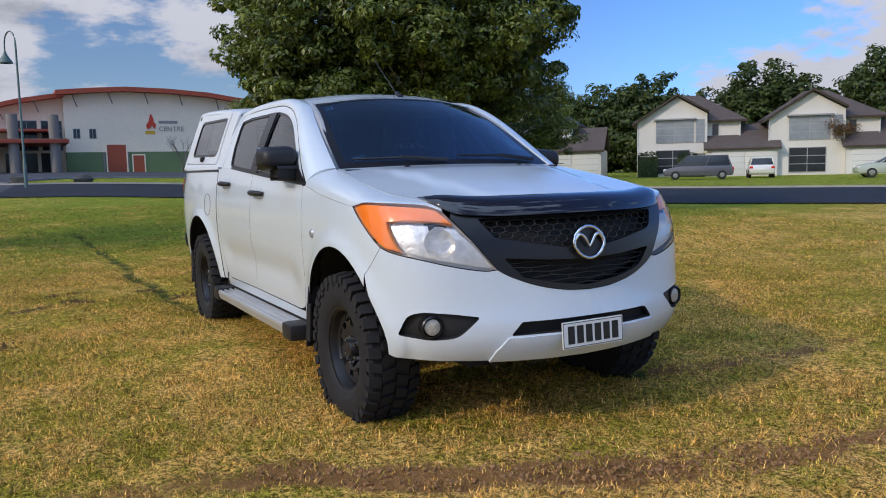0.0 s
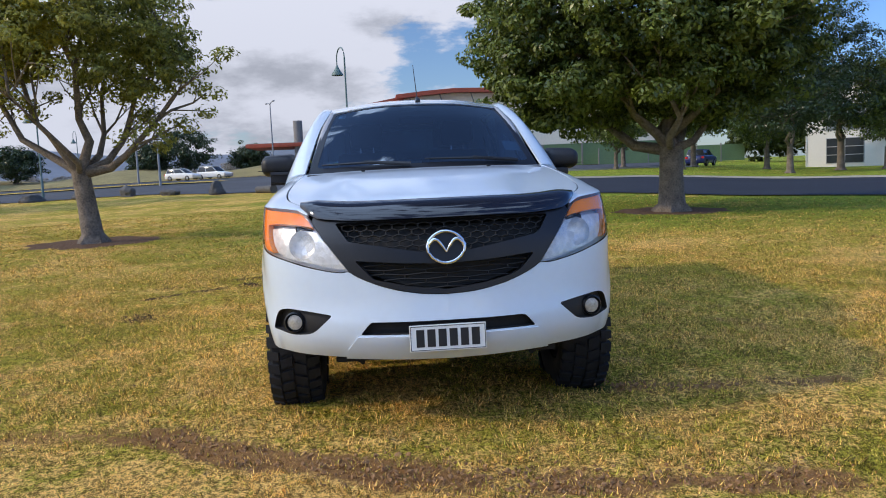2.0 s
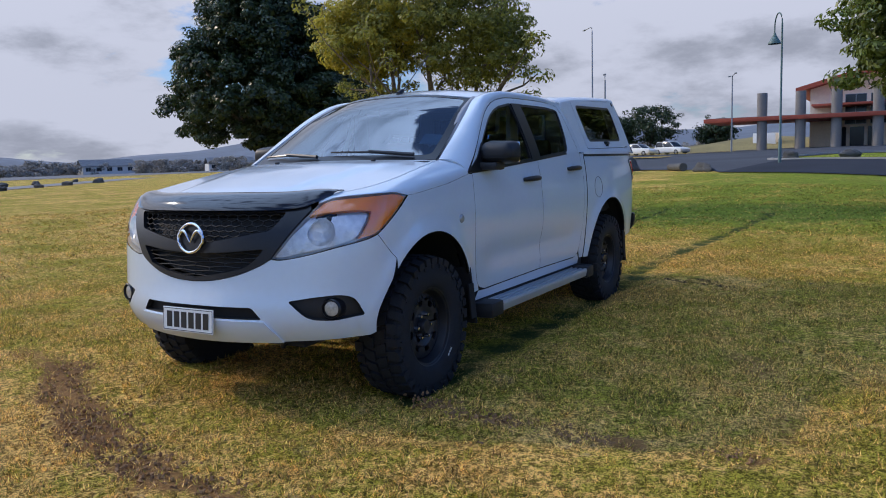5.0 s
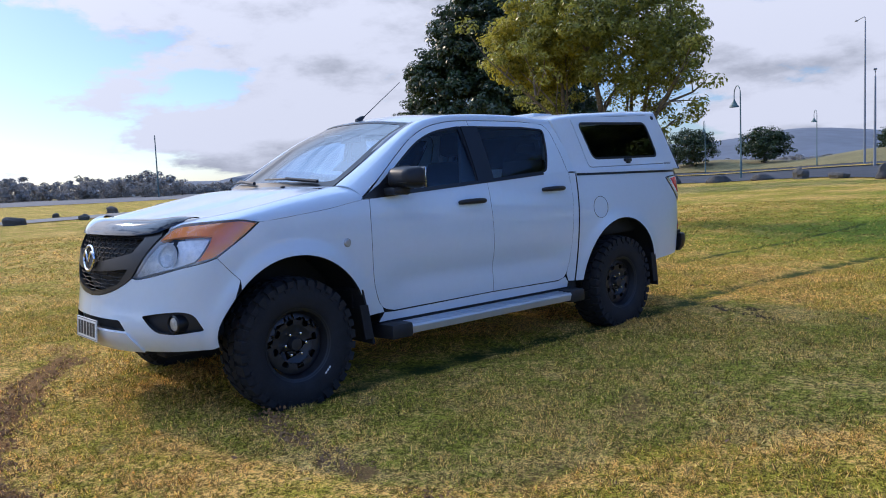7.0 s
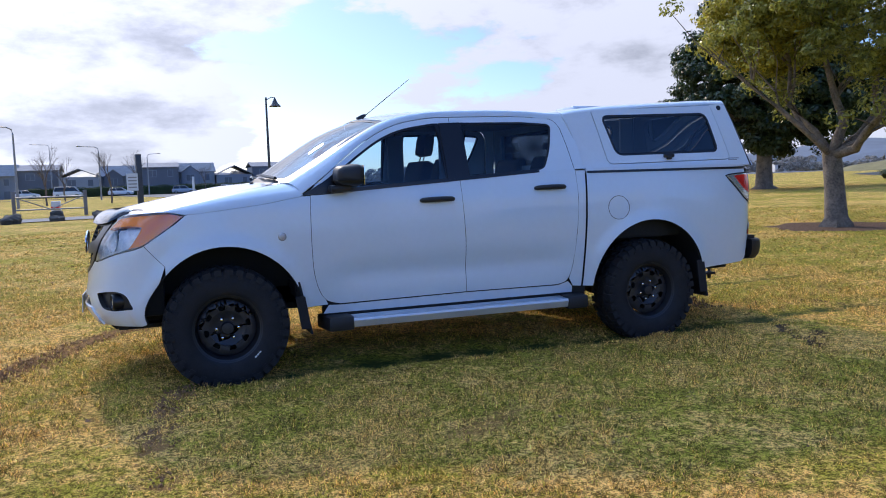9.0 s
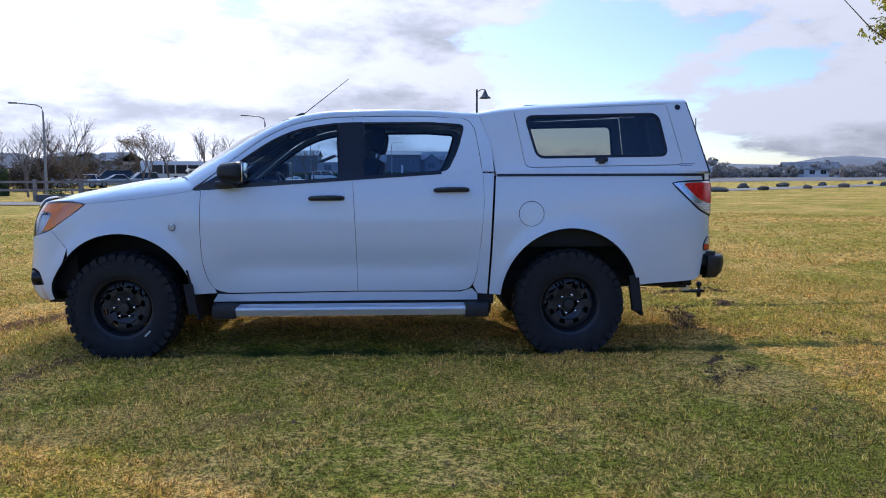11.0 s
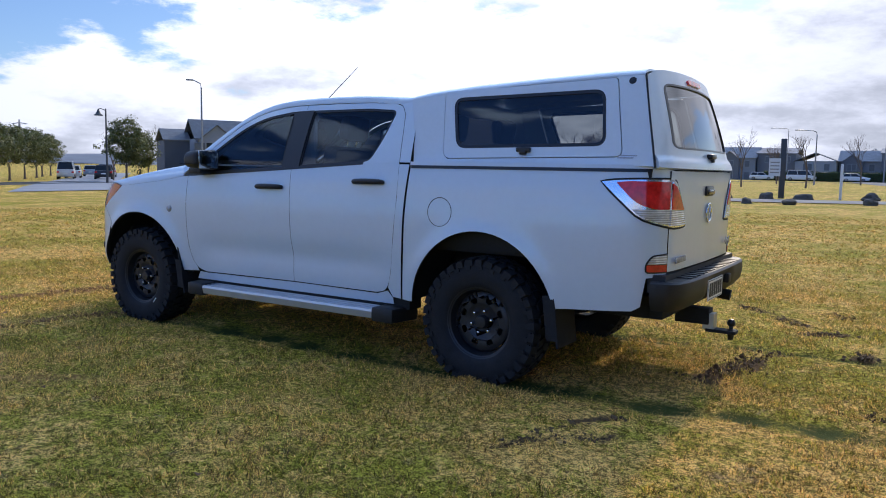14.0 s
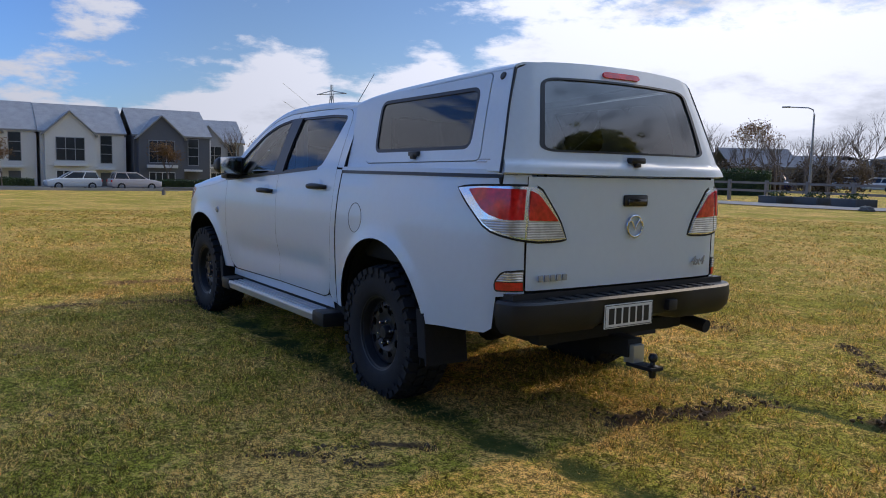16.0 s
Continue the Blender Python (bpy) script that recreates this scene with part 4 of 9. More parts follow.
def build_cab():
    edge_l = along([(0.43, 0.605, 1.655), (0.15, 0.60, 1.706), (-0.3, 0.60, 1.722), (-0.7, 0.60, 1.712), (-1.0, 0.60, 1.69)])

    def edge_r(t):
        return edge_l(t) * np.array((1, -1, 1))
    head = along([(0.43, -0.605, 1.655), (0.52, -0.3, 1.69), (0.545, 0, 1.698), (0.52, 0.3, 1.69), (0.43, 0.605, 1.655)])
    tail = along([(-1.0, -0.60, 1.69), (-1.0, -0.3, 1.715), (-1.0, 0, 1.722), (-1.0, 0.3, 1.715), (-1.0, 0.60, 1.69)])
    roof = coons(head, tail, edge_r, edge_l, 0.004)
    panel("roof", [(0, 0.004), (1, 0.004), (1, 1), (0, 1)], roof, PAINT, truck, 0.06, gap=0, depth=0.02)
    cowl = along([(1.19, -0.725, 1.238), (1.29, -0.4, 1.244), (1.325, 0, 1.246), (1.29, 0.4, 1.244), (1.19, 0.725, 1.238)])
    side_l = along([(1.19, 0.725, 1.238), (0.95, 0.692, 1.378), (0.68, 0.647, 1.54), (0.43, 0.598, 1.655)])

    def side_r(t):
        return side_l(t) * np.array((1, -1, 1))
    screen = coons(cowl, head, side_r, side_l, 0.0)

    def screen2(u, v):
        p = screen(u, v)
        k = 16 * u * (1 - u) * v * (1 - v)
        return p + np.array((0.02, 0, 0.03)) * k * 0.6
    panel("windscreen", [(0.004, 0.0), (0.996, 0.0), (0.996, 1), (0.004, 1)], screen2, WIND, truck, 0.07, gap=0, off=-0.006, depth=0.004, label="windscreen reflecting the sky")
    bd = rounded([(0.004, 0.0), (0.996, 0.0), (0.996, 0.998), (0.004, 0.998)], 0.001)
    panel("screen_border", bd, screen2, SATIN_BLACK, truck, 0.07, gap=0, off=-0.004, depth=0.004, holes=(rounded([(0.035, 0.06), (0.965, 0.06), (0.96, 0.965), (0.04, 0.965)], 0.05),))
    st = panel("windscreen_sticker", [(0.075, 0.10), (0.125, 0.10), (0.125, 0.16), (0.075, 0.16)], screen2, STICKER, truck, 0.2, gap=0, off=-0.012, depth=0.001)
    panel("sticker_band", [(0.085, 0.105), (0.125, 0.105), (0.125, 0.13), (0.085, 0.13)], screen2, GREEN_STICKER, st, 0.2, gap=0, off=-0.010, depth=0.001)
    panel("windscreen_sticker", [(0.06, 0.86), (0.10, 0.86), (0.10, 0.93), (0.06, 0.93)], screen2, STICKER, truck, 0.2, gap=0, off=-0.012, depth=0.001)
    panel("windscreen_sticker", [(0.88, 0.22), (0.96, 0.22), (0.96, 0.36), (0.88, 0.36)], screen2, STICKER, truck, 0.2, gap=0, off=-0.012, depth=0.001)
    # cowl and wipers
    boxed("cowl", (1.12, -0.72, 1.17), (1.30, 0.72, 1.228), BLACK_PLASTIC, truck, 0.01)
    for a, b in (((0.44, 0.03), (0.06, 0.075)), ((0.90, 0.035), (0.50, 0.08))):
        p0, n0 = normal_of(screen2, *a)
        p1, n1 = normal_of(screen2, *b)
        pm, nm = normal_of(screen2, (a[0] + b[0]) / 2, (a[1] + b[1]) / 2)
        wp = tube("wiper", [p0 + n0 * 0.012, pm + nm * 0.022, p1 + n1 * 0.012], [0.011, 0.009, 0.006], SATIN_BLACK, truck, 6)
        tube("wiper_arm", [p0 + n0 * 0.015, pm + nm * 0.03], [0.012, 0.008], SATIN_BLACK, wp, 6)
    # rear wall of the cab with its window
    boxed("cab_rear_wall", (-1.03, -0.66, 0.5), (-1.0, 0.66, 1.22), PAINT, truck, 0.01)
    bm = bmesh.new()
    for a, b in (((-1.03, -0.66, 1.22), (-1.0, 0.66, 1.32)), ((-1.03, -0.66, 1.60), (-1.0, 0.66, 1.695)), ((-1.03, -0.68, 1.32), (-1.0, -0.56, 1.6)), ((-1.03, 0.56, 1.32), (-1.0, 0.68, 1.6))):
        add_box(bm, a, b)
    obj("rear_window_frame", bm, PAINT, truck)
    boxed("rear_window", (-1.018, -0.56, 1.32), (-1.012, 0.56, 1.6), GLASS, truck, 0.0)
    # aerial
    foot = Vector(roof(0.5, 0.07)) + Vector((0, 0.02, 0))
    an = tube("aerial_base", [foot + Vector((0.045, 0, -0.005)), foot + Vector((0.0, 0, 0.018)), foot + Vector((-0.025, 0, 0.03))], [0.018, 0.018, 0.009], SATIN_BLACK, truck, 10)
    tube("aerial_rod", [foot + Vector((-0.02, 0, 0.025)), foot + Vector((-0.39, 0.0, 0.31))], [0.004, 0.0022], SATIN_BLACK, an, 6)
    # cabin: seats, dash, wheel, lining
    for x, ys in ((0.25, (-0.36, 0.36)), (-0.62, (-0.36, 0.36))):
        for y in ys:
            st = new("front_seat" if x > 0 else "rear_seat")
            st.parent = truck
            boxed("cushion", (x - 0.27, y - 0.25, 0.72), (x + 0.27, y + 0.25, 0.90), SEAT, st, 0.05)
            boxed("seat_back", (-0.07, -0.24, 0), (0.07, 0.24, 0.56), SEAT, st, 0.06, pose(x - 0.28, y, 0.84, 0, -14, 0))
            boxed("headrest", (-0.05, -0.13, 0), (0.05, 0.13, 0.19), SEAT, st, 0.045, pose(x - 0.43, y, 1.425, 0, -10, 0))
            for dy in (-0.05, 0.05):
                tube("headrest_post", [(x - 0.405, y + dy, 1.36), (x - 0.43, y + dy, 1.45)], 0.006, CHROME, st, 6)
    boxed("dashboard", (0.78, -0.70, 0.85), (1.16, 0.70, 1.17), BLACK_PLASTIC, truck, 0.06)
    boxed("instrument_hood", (0.72, -0.54, 1.08), (0.98, -0.2, 1.215), BLACK_PLASTIC, truck, 0.05)
    bm = bmesh.new()
    add_tube(bm, [(0.0, 0.185 * math.cos(a), 0.185 * math.sin(a)) for a in np.linspace(0, 2 * math.pi, 33)], 0.015, 8, False)
    sw = smooth(obj("steering_wheel", bm, BLACK_PLASTIC, truck), 60)
    for a in (0, 180, 270):
        boxed("spoke", (-0.012, 0.0, -0.025), (0.012, 0.18, 0.025), BLACK_PLASTIC, sw, 0.008, pose(0, 0, 0, a, 0, 0))
    boxed("wheel_hub", (-0.02, -0.06, -0.05), (0.03, 0.06, 0.05), BLACK_PLASTIC, sw, 0.015)
    sw.matrix_basis = pose(0.63, -0.37, 1.10, 0, 24, 0)
    boxed("interior_mirror", (0.52, -0.12, 1.55), (0.545, 0.12, 1.61), BLACK_PLASTIC, truck, 0.012)
    boxed("cabin_floor", (-1.0, -0.8, 0.50), (1.15, 0.8, 0.56), UNDER, truck, 0.0)
    for sg in (1, -1):
        boxed("door_lining", (-0.95, min(sg * 0.80, sg * 0.835), 0.55), (1.0, max(sg * 0.80, sg * 0.835), 1.145), SEAT, truck, 0.01)
        boxed("inner_pillar", (-0.10, min(sg * 0.66, sg * 0.70), 1.15), (0.05, max(sg * 0.66, sg * 0.70), 1.62), LINING, truck, 0.015)
        ap = along([(1.12, sg * 0.70, 1.20), (0.90, sg * 0.665, 1.36), (0.66, sg * 0.625, 1.52), (0.40, sg * 0.585, 1.635)])
        tube("screen_pillar_lining", [tuple(ap(k / 8)) for k in range(9)], 0.036, LINING, truck, 8)
        gh = [tuple(ap(k) + np.array((-0.03, -sg * 0.045 * math.sin(math.pi * (k - 0.38) / 0.3), 0))) for k in (0.38, 0.45, 0.53, 0.61, 0.68)]
        tube("grab_handle", gh, 0.012, LINING, truck, 8)
    boxed("roof_lining", (-0.98, -0.58, 1.655), (0.36, 0.58, 1.668), LINING, truck, 0.004)
    boxed("firewall", (1.08, -0.78, 0.45), (1.14, 0.78, 1.15), UNDER, truck, 0.0)


def build_canopy():
    cn = new("canopy")
    cn.parent = truck
    cn["label"] = "white fibreglass canopy with dark glass"

    def top_z(x):
        return float(np.interp(-x, (0.9, 1.1, 1.4, 1.9, 2.3, 2.55), (1.70, 1.735, 1.762, 1.79, 1.808, 1.812)))

    def C(x, z):
        return np.array((x, 0.842 - 0.31 * (z - 1.25) - 0.10 * max(0, z - 1.55) ** 1.5, z))
    front = catmull([(-1.06, 1.268), (-1.035, 1.40), (-0.995, 1.56), (-0.955, 1.68)], 4)
    backe = [(-2.495, 1.775), (-2.625, 1.268)]
    for sg in (1, -1):
        c = C if sg > 0 else mirrored(C)
        out = front + [(x, top_z(x) - 0.035) for x in (-1.1, -1.3, -1.6, -1.9, -2.2, -2.4)] + backe
        win = rounded([(-1.285, 1.678), (-2.280, 1.698), (-2.332, 1.380), (-1.365, 1.366)], 0.065, 6)
        surround = rounded([(-1.205, 1.722, 0.02), (-2.345, 1.768, 0.03), (-2.44, 1.316, 0.05), (-1.28, 1.298, 0.05)], 0.04, 5)
        wall = panel("canopy_side", out, c, CANOPY_PAINT, cn, 0.06, holes=(surround,), gap=0.001, depth=0.02)
        win_panel = panel("window_door", surround, c, CANOPY_PAINT, cn, 0.06, holes=(win,), gap=0.004, off=0.003, depth=0.02, label="white lift-up side window frame")
        panel("pane", shrink(win, -0.01), c, CGLASS, win_panel, 0.1, gap=0, off=-0.004, depth=0.004, label="dark tinted pane")
        panel("window_seal", shrink(win, -0.004), c, SATIN_BLACK, win_panel, 0.06, holes=(shrink(win, 0.016),), gap=0, off=0.002, depth=0.006)
        p, n = normal_of(c, -1.835, 1.352)
        lk = boxed("latch", (-0.045, -0.016, -0.014), (0.045, 0.016, 0.014), SATIN_BLACK, win_panel, 0.008, label="black latch")
        lk.matrix_basis = Matrix.Translation(p + n * 0.012)
        boxed("key_knob", (-0.02, -0.02, -0.03), (0.02, 0.02, 0.0), SATIN_BLACK, lk, 0.008)
        p, n = normal_of(c, -2.43, 1.745)
        lathe("vent_plug", [(0.0001, 0.006), (0.018, 0.005), (0.022, 0.0)], SATIN_BLACK, cn, 16, "Z").matrix_basis = Matrix.Translation(p) @ n.to_track_quat("Z", "Y").to_matrix().to_4x4()
        # bottom flange and its dark seal
        wb = W if sg > 0 else mirrored(W)
        panel("seal", on_side([(-1.068, 1.236), (-1.068, 1.254), (-2.6, 1.254), (-2.6, 1.236)]), wb, SATIN_BLACK, cn, 0.08, gap=0, off=0.005, depth=0.02)
        panel("flange", on_side([(-1.06, 1.254), (-1.06, 1.276), (-2.6, 1.276), (-2.6, 1.254)]), wb, CANOPY_PAINT, cn, 0.08, gap=0, off=0.006, depth=0.03)
        # maker's mark: two faint bars
        for k, (x0, x1) in enumerate(((-2.40, -2.52), (-2.41, -2.50))):
            z = 1.322 - 0.012 * k
            panel("mark_bar", [(x0, z), (x0, z + 0.006), (x1, z + 0.006), (x1, z)], c, BADGE, wall, 0.05, gap=0, off=0.002, depth=0.002)
        # rounded shoulder up to the roof sheet

        def sh(u, v, c=c):
            x = -0.955 - u * 1.54
            z0 = top_z(x) - 0.035 if u > 0.12 else 1.68 + (top_z(-1.1) - 0.035 - 1.68) * u / 0.12 * 0.85
            p0 = c(x, z0)
            y2 = (abs(p0[1]) - 0.085) * (1 if p0[1] > 0 else -1)
            z2 = max(top_z(x), z0 + 0.02)
            p1 = np.array((x, p0[1] - 0.008 * np.sign(p0[1]), z2 - 0.004))
            p2 = np.array((x, y2, z2 + 0.004))
            return (1 - v) ** 2 * p0 + 2 * v * (1 - v) * p1 + v * v * p2
        patch("canopy_shoulder", sh, CANOPY_PAINT, cn, 24, 8)

    def roof(u, v):
        x = -0.955 - u * 1.54
        z0 = top_z(x) - 0.035 if u > 0.12 else 1.68 + (top_z(-1.1) - 0.035 - 1.68) * u / 0.12 * 0.85
        ye = C(x, z0)[1] - 0.085
        y = (2 * v - 1) * ye
        z2 = max(top_z(x), z0 + 0.02) + 0.004
        return np.array((x, y, z2 + 0.018 * (1 - (2 * v - 1) ** 2)))
    patch("canopy_roof", roof, CANOPY_PAINT, cn, 24, 16)
    boxed("roof_vent", (-1.62, -0.16, 1.775), (-1.36, 0.16, 1.812), CANOPY_PAINT, cn, 0.016)
    # front wall
    for a, b in (((-0.70, 1.25), (0.70, 1.34)), ((-0.66, 1.60), (0.66, 1.70)), ((-0.70, 1.34), (-0.52, 1.60)), ((0.52, 1.34), (0.70, 1.60))):
        boxed("front_wall", (-1.075, a[0], a[1]), (-1.055, b[0], b[1]), CANOPY_PAINT, cn, 0.0)
    boxed("front_pane", (-1.068, -0.52, 1.34), (-1.062, 0.52, 1.60), CGLASS, cn, 0.0)
    # hatch
    hl = along([(-2.503, 0.650, 1.782), (-2.546, 0.722, 1.60), (-2.597, 0.787, 1.40), (-2.632, 0.835, 1.262)])

    def hr(t):
        return hl(t) * np.array((1, -1, 1))
    ht = along([(-2.503, -0.650, 1.782), (-2.525, -0.55, 1.818), (-2.545, -0.3, 1.834), (-2.555, 0, 1.838), (-2.545, 0.3, 1.834), (-2.525, 0.55, 1.818), (-2.503, 0.650, 1.782)])
    hb = along([(-2.632, -0.835, 1.262), (-2.685, -0.62, 1.258), (-2.71, 0, 1.256), (-2.685, 0.62, 1.258), (-2.632, 0.835, 1.262)])
    hat = coons(ht, hb, hr, hl)

    def hatch(u, v):
        p = hat(u, v)
        p[0] -= 0.03 * math.sin(math.pi * min(1, max(0, v))) * (1 - (2 * u - 1) ** 2)
        if v > 0.86:
            p[0] -= 0.018 * ease(0.86, 0.93, v)
        return p
    win = rounded([(0.11, 0.155), (0.89, 0.155), (0.885, 0.80), (0.115, 0.80)], 0.07, 6)
    hh = panel("hatch", [(0.0, 0.01), (1.0, 0.01), (1.0, 0.995), (0.0, 0.995)], hatch, CANOPY_PAINT, cn, 0.045, holes=(win,), gap=0, depth=0.025, label="white rear hatch with dark glass")
    panel("hatch_pane", shrink(win, -0.008), hatch, HATCH_GLASS, hh, 0.09, gap=0, off=-0.006, depth=0.004, label="dark tinted rear pane")
    panel("hatch_seal", shrink(win, -0.004), hatch, SATIN_BLACK, hh, 0.05, holes=(shrink(win, 0.014),), gap=0, off=0.002, depth=0.008)
    panel("brake_lamp", rounded([(0.40, 0.075), (0.60, 0.075), (0.60, 0.125), (0.40, 0.125)], 0.02), hatch, RED, hh, 0.05, gap=0, off=0.012, depth=0.02, label="high red brake lamp")
    p, n = normal_of(hatch, 0.5, 0.865)
    lk = boxed("hatch_latch", (-0.02, -0.055, -0.016), (0.02, 0.055, 0.016), SATIN_BLACK, hh, 0.01, label="black latch")
    lk.matrix_basis = Matrix.Translation(p + n * 0.014)
    boxed("hatch_key", (-0.02, -0.02, -0.035), (0.015, 0.02, -0.01), SATIN_BLACK, lk, 0.008)
    for sg in (1, -1):
        cur = along([(-2.497, sg * 0.658, 1.782), (-2.542, sg * 0.728, 1.60), (-2.592, sg * 0.792, 1.40), (-2.627, sg * 0.840, 1.262)])
        tube("hatch_gap", [tuple(cur(k / 10)) for k in range(11)], 0.0065, SATIN_BLACK, cn, 6)
    # load inside: nothing but the bed floor
    boxed("bed_floor", (-2.62, -0.78, 0.72), (-1.06, 0.78, 0.76), UNDER, truck, 0.0)
    for sg in (1, -1):
        boxed("bed_inner_wall", (-2.6, min(sg * 0.79, sg * 0.81), 0.74), (-1.06, max(sg * 0.79, sg * 0.81), 1.24), UNDER, truck, 0.0)


def build_rear():

    def R(y, z):
        s = SR(abs(y))
        p = W(s, z)
        p[1] = y
        p[0] += 0.0
        return p
    gate = panel("tailgate", rounded([(0.708, 0.69), (0.708, 1.248), (-0.708, 1.248), (-0.708, 0.69)], 0.01), R, PAINT, truck, 0.06)
    boxed("gate_handle", (-2.718, -0.105, 1.10), (-2.70, 0.075, 1.16), SATIN_BLACK, gate, 0.012, label="black tailgate handle")
    boxed("handle_grip", (-2.728, -0.085, 1.108), (-2.714, 0.055, 1.140), GLOSS_BLACK, gate, 0.008)
    bm = bmesh.new()
    add_tube(bm, [(0, 0.058 * math.cos(a), 0.056 * math.sin(a)) for a in np.linspace(0, 2 * math.pi, 33)], 0.006, 8, False)
    for sg in (1, -1):
        add_tube(bm, catmull([(0, 0, -0.018), (0, sg * 0.013, 0.006), (0, sg * 0.026, 0.026), (0, sg * 0.040, 0.030), (0, sg * 0.051, 0.016), (0, sg * 0.057, -0.004)], 4), [0.0035 + 0.003 * math.sin(k / 20 * 3.1) for k in range(21)], 8)
    b = smooth(obj("rear_badge", bm, CHROME, gate, "chrome oval badge"), 60)
    b.matrix_basis = Matrix.Translation((-2.712, -0.015, 0.995))
    # lettering plates: the model name as plain bars, the drive mark lettered
    for k in range(5):
        boxed("name_bar", (-2.712, 0.65 - k * 0.040 - 0.028, 0.735), (-2.703, 0.65 - k * 0.040, 0.768), BADGE, gate, 0.003)
    cu = bpy.data.curves.new("drive_mark", "FONT")
    cu.body, cu.size, cu.extrude, cu.shear = "4x4", 0.075, 0.003, 0.25
    tmp = bpy.data.objects.new("tmp", cu)
    me = bpy.data.meshes.new_from_object(tmp)
    bpy.data.objects.remove(tmp)
    tx = obj("drive_mark", me, BADGE, gate, "chrome drive lettering")
    tx.matrix_basis = pose(-2.708, -0.50, 0.762, 90, 0, -90)
    # rear bumper, swept round the corners
    line = catmull([(-2.630, 0.852), (-2.680, 0.850), (-2.745, 0.815), (-2.79, 0.70), (-2.805, 0.4), (-2.81, 0), (-2.805, -0.4), (-2.79, -0.70), (-2.745, -0.815), (-2.680, -0.850), (-2.630, -0.852)], 5)
    prof = [(-0.12, 0.648), (-0.012, 0.650), (0.0, 0.638), (0.004, 0.59), (-0.008, 0.525), (-0.04, 0.485), (-0.12, 0.475)]
    bm = bmesh.new()
    rows = []
    n = len(line)
    for i, p in enumerate(line):
        d = Vector((*line[min(i + 1, n - 1)], 0)) - Vector((*line[max(i - 1, 0)], 0))
        o = Vector((d.y, -d.x, 0)).normalized()
        o = o if o.dot(Vector((p[0] + 2.2, p[1], 0))) > 0 else -o
        mid = 1 - ease(0.22, 0.34, abs(p[1]))
        row = []
        for k, (a, z) in enumerate(prof):
            zz = z + (0.02 * mid if k in (5, 6) else 0)
            row.append(bm.verts.new(Vector((p[0], p[1], 0)) + o * (a - (0.03 * mid if k in (3, 4, 5) else 0)) + Vector((0, 0, zz))))
        rows.append(row)
    for r0, r1 in zip(rows, rows[1:]):
        for k in range(len(prof) - 1):
            bm.faces.new((r0[k], r0[k + 1], r1[k + 1], r1[k]))
    for r in (rows[0], rows[-1]):
        bm.faces.new(r)
    bmesh.ops.recalc_face_normals(bm, faces=bm.faces)
    rb = smooth(obj("rear_bumper", bm, BLACK_PLASTIC, truck, "black rear step bumper"), 30)
    boxed("bumper_filler", (-2.70, -0.80, 0.58), (-2.60, 0.80, 0.68), BLACK_PLASTIC, rb, 0.0)
    for k in range(14):
        y = -0.6 + k * 0.09
        boxed("grip_rib", (-2.785, y - 0.022, 0.646), (-2.70, y + 0.022, 0.656), BLACK_PLASTIC, rb, 0.003)
    plate("rear_number_plate", Vector((-2.80, 0.10, 0.545)), -1)
    boxed("trailer_socket", (-2.815, -0.27, 0.54), (-2.77, -0.20, 0.60), BLACK_PLASTIC, rb, 0.01)
    # tow bar
    tb = new("tow_bar")
    tb.parent = truck
    boxed("cross_tube", (-2.62, -0.55, 0.39), (-2.54, 0.55, 0.46), UNDER, tb, 0.01)
    boxed("receiver", (-2.76, -0.06, 0.30), (-2.55, 0.05, 0.40), UNDER, tb, 0.008)
    bm = bmesh.new()
    add_box(bm, (-2.79, -0.045, 0.27), (-2.72, 0.035, 0.37), pose(0, 0, 0), 0.004)
    obj("drop_plate", bm, SILVER, tb, "bare steel tow plate")
    boxed("tongue", (-2.92, -0.05, 0.255), (-2.74, 0.04, 0.275), UNDER, tb, 0.004)
    lathe("tow_ball", [(0.0001, 0.345), (0.016, 0.342), (0.025, 0.325), (0.022, 0.307), (0.012, 0.298), (0.014, 0.285), (0.028, 0.278), (0.028, 0.27), (0.02, 0.25), (0.016, 0.215), (0.0001, 0.212)], SATIN_BLACK, tb, 20, "Z", (-2.885, -0.005, 0), label="black tow ball")
    tube("exhaust_tip", [(-2.35, -0.62, 0.42), (-2.60, -0.62, 0.42), (-2.74, -0.63, 0.40)], [0.035, 0.036, 0.038], UNDER, truck, 14)
    # chassis and running gear
    for sg in (1, -1):
        boxed("chassis_rail", (-2.6, sg * 0.45 - 0.05, 0.38), (2.2, sg * 0.45 + 0.05, 0.52), UNDER, truck, 0.01)
    boxed("engine_block", (0.9, -0.5, 0.34), (2.25, 0.5, 0.95), UNDER, truck, 0.02)
    boxed("bed_frame", (-2.5, -0.42, 0.42), (-0.9, 0.42, 0.74), UNDER, truck, 0.02)
    boxed("gearbox", (-0.1, -0.2, 0.33), (0.95, 0.2, 0.55), UNDER, truck, 0.04)
    boxed("fuel_tank", (-0.9, 0.15, 0.33), (0.1, 0.6, 0.5), UNDER, truck, 0.04)
    tube("rear_axle", [(-1.61, -0.7, 0.31), (-1.61, 0.7, 0.31)], 0.05, UNDER, truck, 12)
    lathe("differential", [(0.0001, -0.14), (0.10, -0.10), (0.14, 0), (0.10, 0.10), (0.0001, 0.14)], UNDER, truck, 16, "X", (-1.61, 0.05, 0.31))
    tube("front_axle", [(1.61, -0.7, 0.31), (1.61, 0.7, 0.31)], 0.035, UNDER, truck, 10)
    boxed("splash_guard", (1.2, -0.55, 0.30), (2.28, 0.55, 0.33), UNDER, truck, 0.01)
